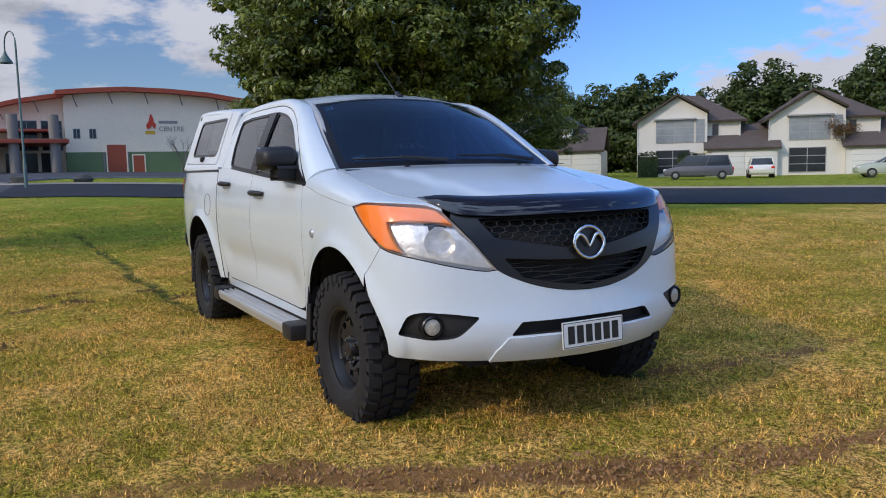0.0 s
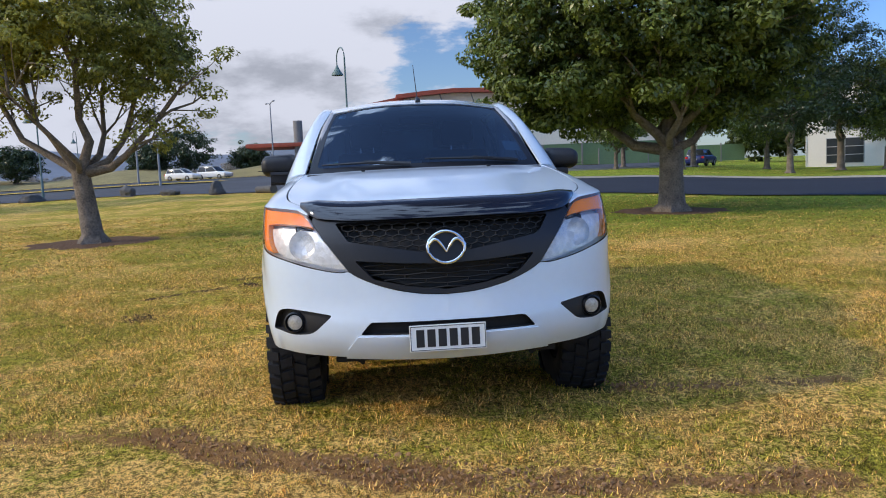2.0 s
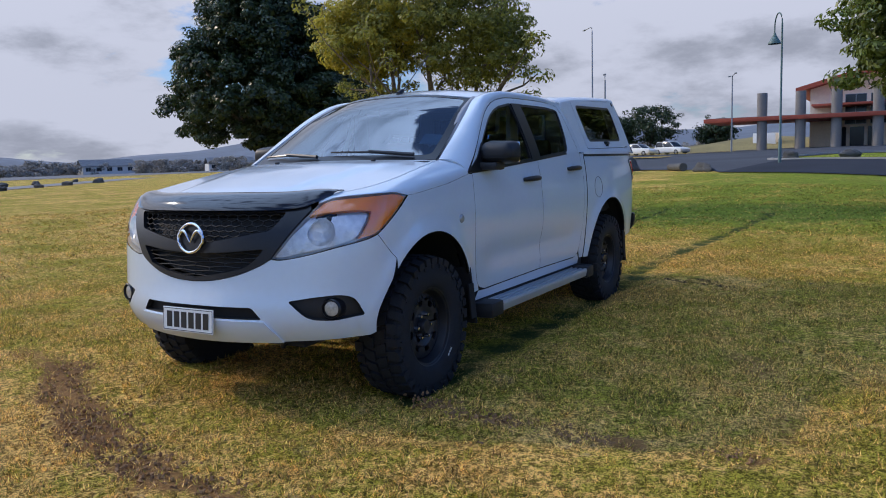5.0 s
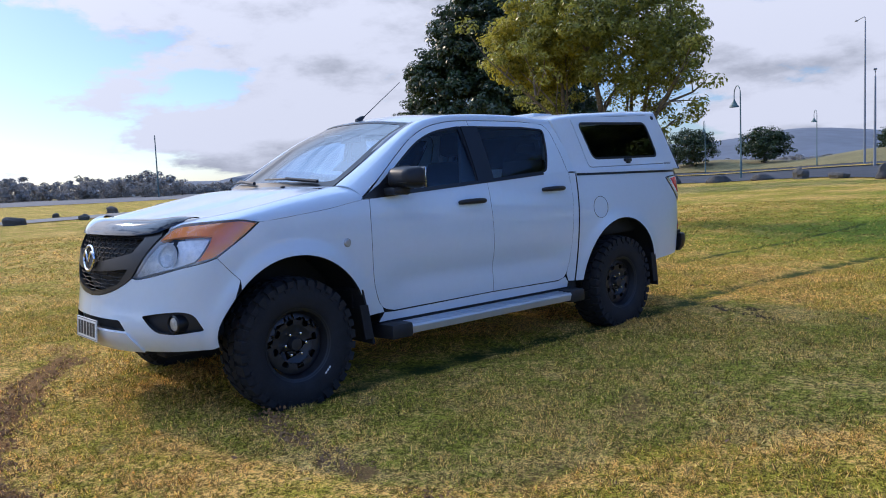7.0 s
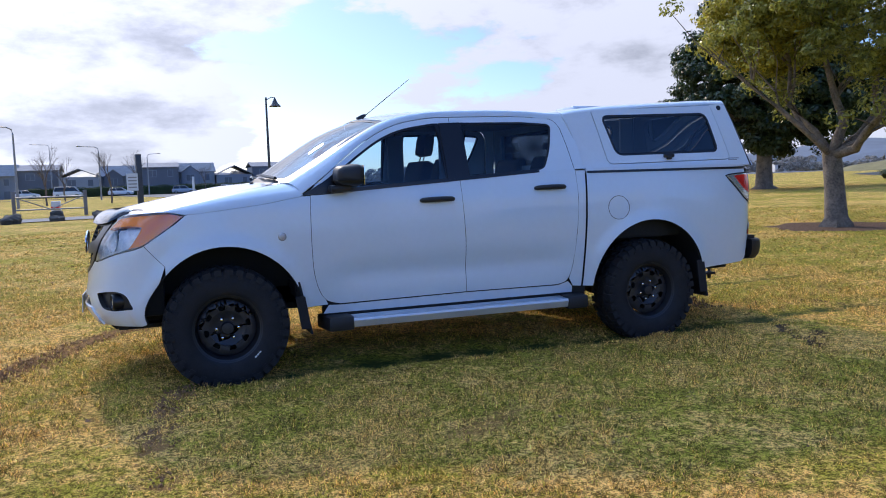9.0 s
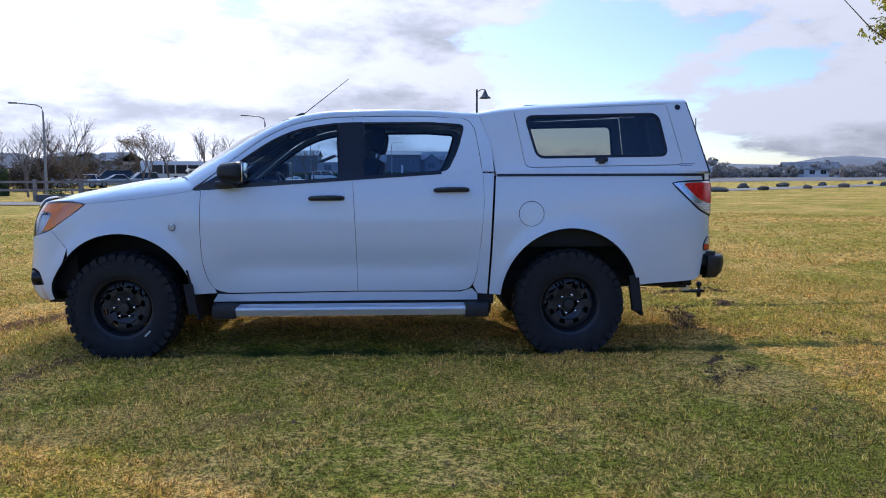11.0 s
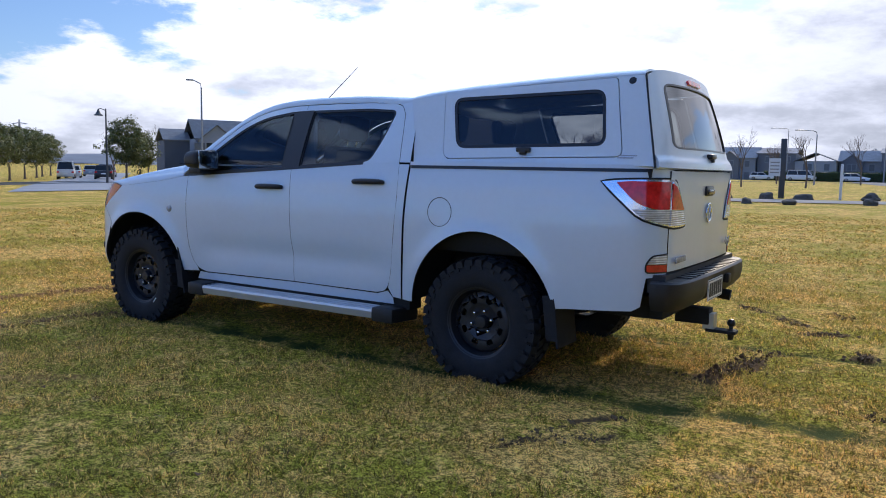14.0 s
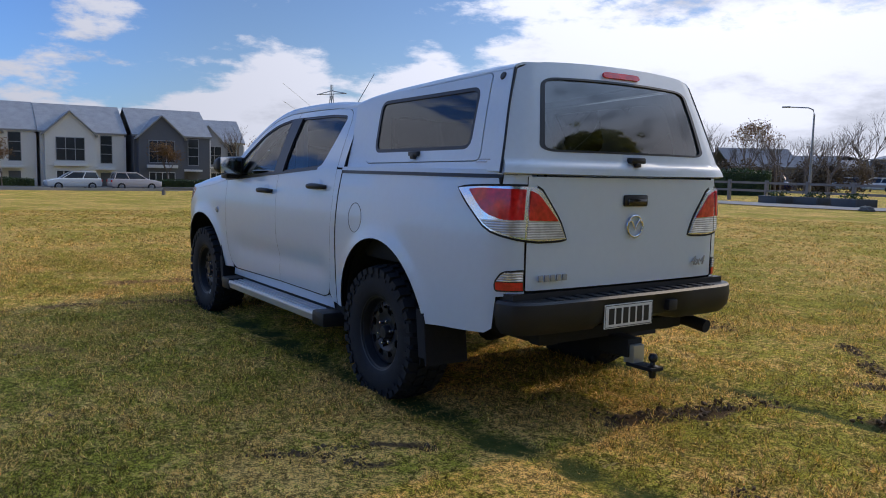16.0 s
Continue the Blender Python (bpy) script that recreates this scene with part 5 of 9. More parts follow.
    boxed("inner_body_front", (1.98, -0.72, 0.40), (2.24, 0.72, 0.98), UNDER, truck, 0.03)
    lathe("spare_wheel", [(0.15, -0.1), (0.34, -0.11), (0.37, -0.06), (0.37, 0.06), (0.34, 0.11), (0.15, 0.1)], RUBBER, truck, 28, "Z", (-2.22, 0.0, 0.50), closed=True)
    for sg in (1, -1):
        tube("tow_eye", [(2.2, sg * 0.42, 0.33), (2.3, sg * 0.42, 0.30), (2.32, sg * 0.44, 0.32), (2.24, sg * 0.44, 0.34)], 0.012, UNDER, truck, 8)
    boxed("front_inner_fill", (1.98, -0.6, 0.95), (2.1, 0.6, 1.03), UNDER, truck, 0.0)


def wheel_meshes():
    """One wheel at the origin, outer face towards +y: tyre, tread, rim, disc, nuts, hub."""
    out = {}
    tyre = bmesh.new()
    add_lathe(tyre, [(0.212, -0.105), (0.235, -0.122), (0.30, -0.132), (0.355, -0.125), (0.380, -0.11), (0.388, -0.06), (0.390, 0), (0.388, 0.06), (0.380, 0.11), (0.355, 0.125), (0.30, 0.132), (0.25, 0.126), (0.235, 0.120), (0.212, 0.105)], 56)
    bmesh.ops.recalc_face_normals(tyre, faces=tyre.faces)
    out["tyre"] = tyre
    tread = bmesh.new()
    nb = 34
    for i in range(nb):
        a = 2 * math.pi * i / nb
        for row, (y0, y1, sh, ln) in enumerate(((-0.135, -0.075, 0.0, 0.046), (-0.066, -0.006, 0.5, 0.05), (0.006, 0.066, 0.0, 0.05), (0.075, 0.135, 0.5, 0.046))):
            aa = a + sh * 2 * math.pi / nb
            r0, r1 = 0.374, 0.402
            if row in (0, 3):
                r0 = 0.352
                ln *= 0.92 if i % 2 else 1.12
            sk = 0.3 if row in (1, 2) else 0.12
            vs = add_box(tread, (-ln / 2, y0, r0), (ln / 2, y1, r1))
            for v in vs:
                v.co.x += sk * (v.co.y - (y0 + y1) / 2) * (1 if row % 2 else -1)
                if row in (0, 3) and v.co.z > 0.39:
                    ed = abs(v.co.y) > 0.1
                    v.co.z -= 0.014 if ed else 0.0
            bmesh.ops.transform(tread, matrix=Matrix.Rotation(aa, 4, "Y"), verts=vs)
    for k in range(26):
        vs = add_box(tread, (-0.016, 0.124, 0.33), (0.016, 0.1345, 0.352))
        bmesh.ops.transform(tread, matrix=Matrix.Rotation(2 * math.pi * k / 26, 4, "Y"), verts=vs)
    out["tread"] = tread
    rim = bmesh.new()
    add_lathe(rim, [(0.214, 0.108), (0.222, 0.112), (0.222, 0.104), (0.205, 0.098), (0.196, 0.07), (0.186, 0.03), (0.180, -0.02), (0.205, -0.1)], 48)
    bmesh.ops.recalc_face_normals(rim, faces=rim.faces)
    out["rim"] = rim
    return out


def disc_surface(u, v):
    r = math.hypot(u, v)
    y = float(np.interp(r, (0.0, 0.07, 0.085, 0.115, 0.15, 0.178, 0.19), (0.045, 0.045, 0.05, 0.062, 0.064, 0.058, 0.05)))
    return np.array((u, y, v))


def build_wheel(name, x, y, spin, sg):
    wh = new(name)
    wh.parent = truck
    wh["label"] = "black steel wheel with chunky mud-terrain tyre"
    ms = wheel_meshes()
    t = smooth(obj("tyre", ms["tyre"], RUBBER, wh, "chunky black mud-terrain tyre"), 40)
    obj("tread", ms["tread"], RUBBER, wh)
    smooth(obj("rim", ms["rim"], RIM, wh, "black steel rim"), 40)
    smooth(lathe("brake_drum", [(0.0001, -0.005), (0.15, -0.005), (0.17, -0.02), (0.17, -0.10), (0.0001, -0.10)], UNDER, wh, 32, "Y"), 40)
    circ = [(0.183 * math.cos(a), 0.183 * math.sin(a)) for a in np.linspace(0, 2 * math.pi, 49)[:-1]]
    holes = []
    for k in range(8):
        a = 2 * math.pi * k / 8
        ca, sa = math.cos(a), math.sin(a)
        d = rounded([(0.118, -0.019), (0.150, -0.027), (0.150, 0.027), (0.118, 0.019)], 0.014, 3)
        holes.append([(p[0] * ca - p[1] * sa, p[0] * sa + p[1] * ca) for p in d])
    panel("disc", circ, disc_surface, RIM, wh, 0.04, holes=holes, gap=0, depth=0.012)
    lathe("hub", [(0.0001, 0.085), (0.035, 0.083), (0.042, 0.07), (0.044, 0.04)], RIM, wh, 20)
    for k in range(6):
        a = 2 * math.pi * k / 6 + 0.2
        lathe("wheel_nut", [(0.0001, 0.078), (0.008, 0.076), (0.0115, 0.066), (0.0115, 0.045)], CHROME, wh, 6, "Y", (0.07 * math.cos(a), 0, 0.07 * math.sin(a)))
    lathe("brake_drum", [(0.0001, -0.02), (0.15, -0.02), (0.15, -0.09), (0.0001, -0.09)], UNDER, wh, 24)
    for k in range(3 if spin == 12 else 0):
        boxed("tyre_mark", (-0.026 + k * 0.020, 0.127, -0.258), (-0.012 + k * 0.020, 0.1285, -0.248), PLATE, wh, 0.0, pose(0, 0, 0, 0, 33, 0))
    wh.matrix_basis = pose(x, y, 0.305, 0, 0, 0 if sg > 0 else 180) @ pose(0, 0, 0, 0, spin, 0)


build_front()
build_hood()
for _sg in (1, -1):
    build_side(_sg)
build_cab()
build_canopy()
build_rear()
build_wheel("front_wheel", 1.61, 0.79, 12, 1)
build_wheel("front_wheel", 1.61, -0.79, 40, -1)
build_wheel("rear_wheel", -1.60, 0.79, 25, 1)
build_wheel("rear_wheel", -1.60, -0.79, 5, -1)

# ---- ground ----
AZ_T = (-180, -165, -150, -133, -100, -83, -60, -41, -10, 20, 90, 127, 145, 160, 180)
AZ_V = (0.034, 0.026, 0.014, 0.008, 0.006, 0.005, 0.0, -0.007, -0.024, -0.018, 0.0, 0.001, 0.004, 0.02, 0.034)


def H(x, y):
    """Height of the land: level round the truck, rising to the hall, falling to the street."""
    x, y = np.asarray(x, float), np.asarray(y, float)
    r = np.hypot(x, y)
    a = np.degrees(np.arctan2(y, x))
    i = np.clip(np.searchsorted(AZ_T, a) - 1, 0, len(AZ_T) - 2)
    T, V = np.array(AZ_T, float), np.array(AZ_V)
    t = np.clip((a - T[i]) / (T[i + 1] - T[i]), 0, 1)
    t = t * t * (3 - 2 * t)
    s = V[i] + (V[i + 1] - V[i]) * t
    q = np.maximum(r - 9, 0)
    q = q * q / (q + 4)
    return s * 90 * (1 - np.exp(-q / 90))


def h(x, y):
    return float(H(x, y))


def seg_dist(px, py, line):
    best = np.full(px.shape, 1e9)
    for (x0, y0), (x1, y1) in zip(line, line[1:]):
        dx, dy = x1 - x0, y1 - y0
        t = np.clip(((px - x0) * dx + (py - y0) * dy) / (dx * dx + dy * dy), 0, 1)
        best = np.minimum(best, np.hypot(px - x0 - t * dx, py - y0 - t * dy))
    return best


# bare, churned strips: the arc before the nose, wheel ruts behind, scuffs
SCUFFS = (([(2.25, -1.5), (2.45, -1.15), (2.7, -0.8), (3.03, -0.05)], 0.17, 0.92), ([(2.05, -2.2), (2.25, -1.5)], 0.15, 0.6), ([(3.03, -0.05), (3.25, 0.6), (3.35, 1.4)], 0.17, 0.74),
          ([(-2.75, 0.15), (-2.85, -0.2), (-2.92, -0.66), (-3.0, -0.9)], 0.12, 1.0), ([(-3.1, -1.75), (-3.35, -1.9)], 0.10, 1.0), ([(-3.52, -1.05), (-3.58, -1.2)], 0.10, 1.0), ([(-2.36, -2.88), (-2.7, -2.5), (-3.06, -2.11)], 0.07, 0.9), ([(-3.19, -2.83), (-3.3, -2.75)], 0.10, 0.9), ([(-3.72, -2.21), (-3.87, -1.68)], 0.07, 0.8),
          ([(-2.3, 1.92), (-2.46, 1.4), (-2.6, 1.2)], 0.05, 0.8), ([(-3.7, 0.42), (-3.75, 0.4)], 0.08, 0.8), ([(0.2, 2.35), (0.6, 2.5)], 0.16, 0.55), ([(1.4, 2.7), (1.75, 2.8)], 0.16, 0.5),
          ([(1.88, 0.95), (2.0, 1.4), (2.07, 2.0), (2.05, 2.65)], 0.10, 0.72), ([(2.79, 0.57), (2.53, 1.11), (2.3, 1.6)], 0.09, 0.5), ([(1.62, 2.3), (1.5, 2.5)], 0.10, 0.5), ([(-1.2, -2.5), (-1.5, -2.6)], 0.14, 0.7), ([(0.4, -2.9), (1.2, -2.6)], 0.2, 0.45), ([(4.0, -1.5), (4.2, -0.5)], 0.2, 0.3), ([(2.3, 3.4), (2.5, 4.2)], 0.2, 0.4), ([(-2.4, 1.7), (-2.7, 1.5)], 0.07, 0.8))
RUTS = (([(1.8, 0.88), (0.6, 0.88), (-1.6, 0.86), (-2.1, 0.86), (-2.5, 0.86), (-3.1, 0.77), (-3.6, 0.72), (-4.5, 0.75), (-5.75, 0.83), (-7.5, 0.93), (-12, 1.1)], 0.17),
        ([(-1.6, -0.8), (-2.3, -0.92), (-3.0, -1.03), (-3.7, -1.0), (-4.9, -1.08), (-6.1, -1.03), (-8.2, -1.08), (-13, -1.2)], 0.12))
_tr = ((-11.27, -6.41), (-12.4, 6.9))


def dirt_at(px, py):
    """Bare earth, 0 to 1, and wheel ruts, 0 to 1."""
    d = np.zeros(px.shape)
    wob = 0.5 + 0.5 * np.sin(px * 9.1 + 1.3 * np.sin(py * 7.7)) * np.sin(py * 8.3 + 1.7 * np.sin(px * 5.9))
    gaps = 0.55 * (np.sin(px * 6.1 + 2.2 * np.sin(py * 4.3)) * np.sin(py * 5.3 + 1.7 * np.sin(px * 3.7)) <= -0.15)
    for i, (line, w, k) in enumerate(SCUFFS):
        q = seg_dist(px, py, line) / (w * (0.55 + 0.9 * wob))
        d = np.maximum(d, k * np.clip(1.5 - q, 0, 1) * (1 - gaps * (0.25 if i == 0 else 1)))
    r = np.zeros(px.shape)
    py = py + 0.015 * np.sin(px * 2.3) + 0.02 * np.sin(px * 7.9 + py)
    for line, w in RUTS:
        r = np.maximum(r, np.clip(1.4 - seg_dist(px, py, line) / (w * (0.6 + 0.55 * wob)), 0, 1) * (0.68 + 0.32 * np.sin(px * 4.7 + 2 * np.sin(px * 1.9)) ** 2))
    return d, r


def bed_at(px, py):
    """Bark mulch round the two trees, 0 to 1."""
    b = np.zeros(px.shape)
    for c in _tr:
        q = np.hypot(px - c[0], py - c[1]) / (1.3 + 0.15 * np.sin(px * 5.1) * np.sin(py * 4.3))
        b = np.maximum(b, np.clip((1.12 - q) * 6, 0, 1))
    return b


def grass_colour(nt, blades=False):
    """Winter turf: green and straw patches, earth where the turf is torn."""
    N, L = nt.nodes, nt.links
    geo = N.new("ShaderNodeNewGeometry")
    pos = geo.outputs["Position"]

    def noise_of(scale, detail=4.0, rough=0.6):
        n = N.new("ShaderNodeTexNoise")
        n.inputs["Scale"].default_value, n.inputs["Detail"].default_value, n.inputs["Roughness"].default_value = scale, detail, rough
        L.new(pos, n.inputs["Vector"])
        return n.outputs[0]

    def ramp(v, a, b):
        r = N.new("ShaderNodeMapRange")
        r.interpolation_type = "SMOOTHSTEP"
        r.inputs["From Min"].default_value, r.inputs["From Max"].default_value = a, b
        L.new(v, r.inputs["Value"])
        return r.outputs[0]

    def mix(f, a, b):
        m = N.new("ShaderNodeMix")
        m.data_type = "RGBA"
        for i, v in ((0, f), (6, a), (7, b)):
            if isinstance(v, tuple):
                m.inputs[i].default_value = (*v, 1)
            elif isinstance(v, float):
                m.inputs[i].default_value = v
            else:
                L.new(v, m.inputs[i])
        return m.outputs[2]

    def add(a, b, k=1.0):
        m = N.new("ShaderNodeMath")
        m.operation = "MULTIPLY_ADD"
        L.new(b, m.inputs[0])
        m.inputs[1].default_value = k
        L.new(a, m.inputs[2])
        return m.outputs[0]
    green = mix(noise_of(3.1), (0.195, 0.176, 0.018), (0.545, 0.455, 0.050))
    straw = mix(noise_of(5.3), (0.60, 0.345, 0.080), (0.97, 0.62, 0.185))
    v = add(noise_of(1.7, 5.0, 0.7), noise_of(0.45, 2.0), 0.9)
    v = add(v, noise_of(8.5, 4.0, 0.75), 1.0)
    v = add(v, noise_of(38.0, 3.0, 0.7), 0.7)
    # lusher towards the trees and the road
    sp = N.new("ShaderNodeSeparateXYZ")
    L.new(pos, sp.inputs[0])
    lm = N.new("ShaderNodeMath")
    lm.operation = "MULTIPLY"
    L.new(ramp(add(sp.outputs[0], noise_of(0.35, 3.0), 6.0), -1.5, -8.0), lm.inputs[0])
    L.new(ramp(add(sp.outputs[1], noise_of(0.5, 3.0), 5.0), -5.0, 2.5), lm.inputs[1])
    lush = lm.outputs[0]
    v = add(v, lush, -0.24)
    green = mix(lush, green, mix(noise_of(2.3), (0.12, 0.172, 0.015), (0.36, 0.415, 0.040)))
    if blades:
        v = add(v, geo.outputs["Random Per Island"], 0.85)
        f = ramp(v, 1.97, 2.48)
    else:
        f = ramp(v, 1.64, 2.02)
    col = mix(f, green, straw)
    if blades:
        # every blade has its own tone
        fr = N.new("ShaderNodeMath")
        fr.operation = "MULTIPLY"
        L.new(geo.outputs["Random Per Island"], fr.inputs[0])
        fr.inputs[1].default_value = 17.3
        fq = N.new("ShaderNodeMath")
        fq.operation = "FRACT"
        L.new(fr.outputs[0], fq.inputs[0])
        tone = N.new("ShaderNodeMix")
        tone.data_type, tone.blend_type = "RGBA", "MULTIPLY"
        tone.inputs[0].default_value = 1.0
        L.new(col, tone.inputs[6])
        L.new(mix(fq.outputs[0], (0.27, 0.27, 0.25), (1.86, 1.84, 1.80)), tone.inputs[7])
        col = tone.outputs[2]
    # thin, matted places show brown thatch
    thatch = ramp(add(noise_of(2.6, 5.0, 0.75), noise_of(15.0, 4.0, 0.8), 0.9), 1.04, 1.30)
    col = mix(thatch, col, mix(noise_of(60.0, 3.0, 0.8), (0.20, 0.125, 0.06), (0.50, 0.33, 0.16)))
    # shade between the tufts is put into the colour as fine dark noise
    gap_shade = N.new("ShaderNodeMix")
    gap_shade.data_type, gap_shade.blend_type = "RGBA", "MULTIPLY"
    gap_shade.inputs[0].default_value = 1.0
    L.new(col, gap_shade.inputs[6])
    L.new(mix(ramp(add(noise_of(34.0, 5.0, 0.85), noise_of(105.0, 3.0, 0.8), 0.8), 0.82, 0.98), (0.40, 0.37, 0.33) if blades else (0.30, 0.275, 0.235), (1.40, 1.40, 1.38)), gap_shade.inputs[7])
    col = gap_shade.outputs[2]
    if not blades:
        at = N.new("ShaderNodeAttribute")
        at.attribute_name = "earth"
        sep = N.new("ShaderNodeSeparateColor")
        L.new(at.outputs["Color"], sep.inputs[0])
        sx = N.new("ShaderNodeSeparateXYZ")
        L.new(pos, sx.inputs[0])
        brown = mix(ramp(sx.outputs[0], -1.0, 0.5), mix(noise_of(34.0, 6.0, 0.8), (0.05, 0.029, 0.014), (0.22, 0.135, 0.06)), mix(noise_of(34.0, 6.0, 0.8), (0.11, 0.050, 0.018), (0.50, 0.26, 0.095)))
        col = mix(ramp(add(sep.outputs[0], noise_of(24.0, 5.0, 0.85), 1.3), 0.95, 1.45), col, brown)
        col = mix(ramp(add(sep.outputs[2], noise_of(12.0, 4.0, 0.8), 0.4), 0.5, 0.9), col, mix(noise_of(26.0, 5.0, 0.8), (0.06, 0.036, 0.022), (0.26, 0.16, 0.10)))
        # ruts: flattened grass, with the groove's shade put into its dark green
        dk = mix(noise_of(14.0), (0.030, 0.045, 0.010), (0.11, 0.125, 0.028))
        col = mix(ramp(add(sep.outputs[1], noise_of(13.0, 5.0, 0.85), 1.2), 0.95, 1.55), col, dk)
    return col, noise_of


def grass_material(name, blades=False):
    m, nt, p = _mat(name)
    col, noise_of = grass_colour(nt, blades)
    N, L = nt.nodes, nt.links
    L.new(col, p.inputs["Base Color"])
    p.inputs["Roughness"].default_value = 0.55 if blades else 0.9
    p.inputs["Specular IOR Level"].default_value = 0.35 if blades else 0.08
    if blades:
        tl = N.new("ShaderNodeBsdfTranslucent")
        L.new(col, tl.inputs[0])
        ms = N.new("ShaderNodeMixShader")
        ms.inputs[0].default_value = 0.36
        L.new(p.outputs[0], ms.inputs[1])
        L.new(tl.outputs[0], ms.inputs[2])
        L.new(ms.outputs[0], N["Material Output"].inputs[0])
    else:
        b = N.new("ShaderNodeBump")
        b.inputs["Strength"].default_value, b.inputs["Distance"].default_value = 0.9, 0.03
        L.new(noise_of(45.0, 5.0, 0.75), b.inputs["Height"])
        L.new(b.outputs[0], p.inputs["Normal"])
    return m


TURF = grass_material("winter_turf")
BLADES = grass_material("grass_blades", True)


def axis_coords():
    c = list(np.arange(-8.0, 8.0001, 0.075))
    x, st = 8.0, 0.075
    out = []
    while x < 3000:
        st = min(st * (1.04 if x < 15 else 1.14), 400)
        x += st
        out.append(x)
    return np.array([-v for v in out[::-1]] + c + out)


def build_ground():
    xs = axis_coords()
    n = len(xs)
    X, Y = np.meshgrid(xs, xs, indexing="ij")
    d, r = dirt_at(X, Y)
    Z = H(X, Y)
    near = np.exp(-(np.hypot(X, Y) / 14) ** 2)
    wav = 0.012 * np.sin(X * 1.9 + 0.7 * np.sin(Y * 1.3)) * np.sin(Y * 1.6 + np.sin(X * 0.9)) + 0.006 * np.sin(X * 7.3 + 2 * np.sin(Y * 5.1)) * np.sin(Y * 6.1)
    Z = Z + near * wav - 0.022 - near * (0.040 * r) - 0.012 * np.clip(d, 0, 1) + near * 0.02 * d * np.sin(X * 31 + 3 * np.sin(Y * 23)) * np.sin(Y * 29)
    me = bpy.data.meshes.new("ground")
    v = np.stack([X.ravel(), Y.ravel(), Z.ravel()], 1)
    me.vertices.add(n * n)
    me.vertices.foreach_set("co", v.ravel())
    i = np.arange(n * n).reshape(n, n)
    q = np.stack([i[:-1, :-1], i[1:, :-1], i[1:, 1:], i[:-1, 1:]], -1).reshape(-1, 4)
    me.loops.add(q.size)
    me.loops.foreach_set("vertex_index", q.ravel())
    me.polygons.add(len(q))
    me.polygons.foreach_set("loop_start", np.arange(len(q)) * 4)
    me.update(calc_edges=True)
    at = me.color_attributes.new("earth", "FLOAT_COLOR", "POINT")
    col = np.stack([d.ravel(), r.ravel(), bed_at(X, Y).ravel(), np.ones(n * n)], 1)
    at.data.foreach_set("color", col.ravel())
    for p in me.polygons:
        p.use_smooth = True
    g = obj("ground", me, TURF)
    tagged(g, "patchy green and straw winter turf with muddy scuffs and wheel ruts", "ground", kind="structure")


def tri_mesh(name, V, mat):
    """A mesh of loose triangles from an array (n, 3, 3)."""
    n = len(V)
    me = bpy.data.meshes.new(name)
    me.vertices.add(n * 3)
    me.vertices.foreach_set("co", np.ascontiguousarray(V, dtype=np.float32).ravel())
    me.loops.add(n * 3)
    me.loops.foreach_set("vertex_index", np.arange(n * 3))
    me.polygons.add(n)
    me.polygons.foreach_set("loop_start", np.arange(n) * 3)
    me.update(calc_edges=True)
    return obj(name, me, mat)


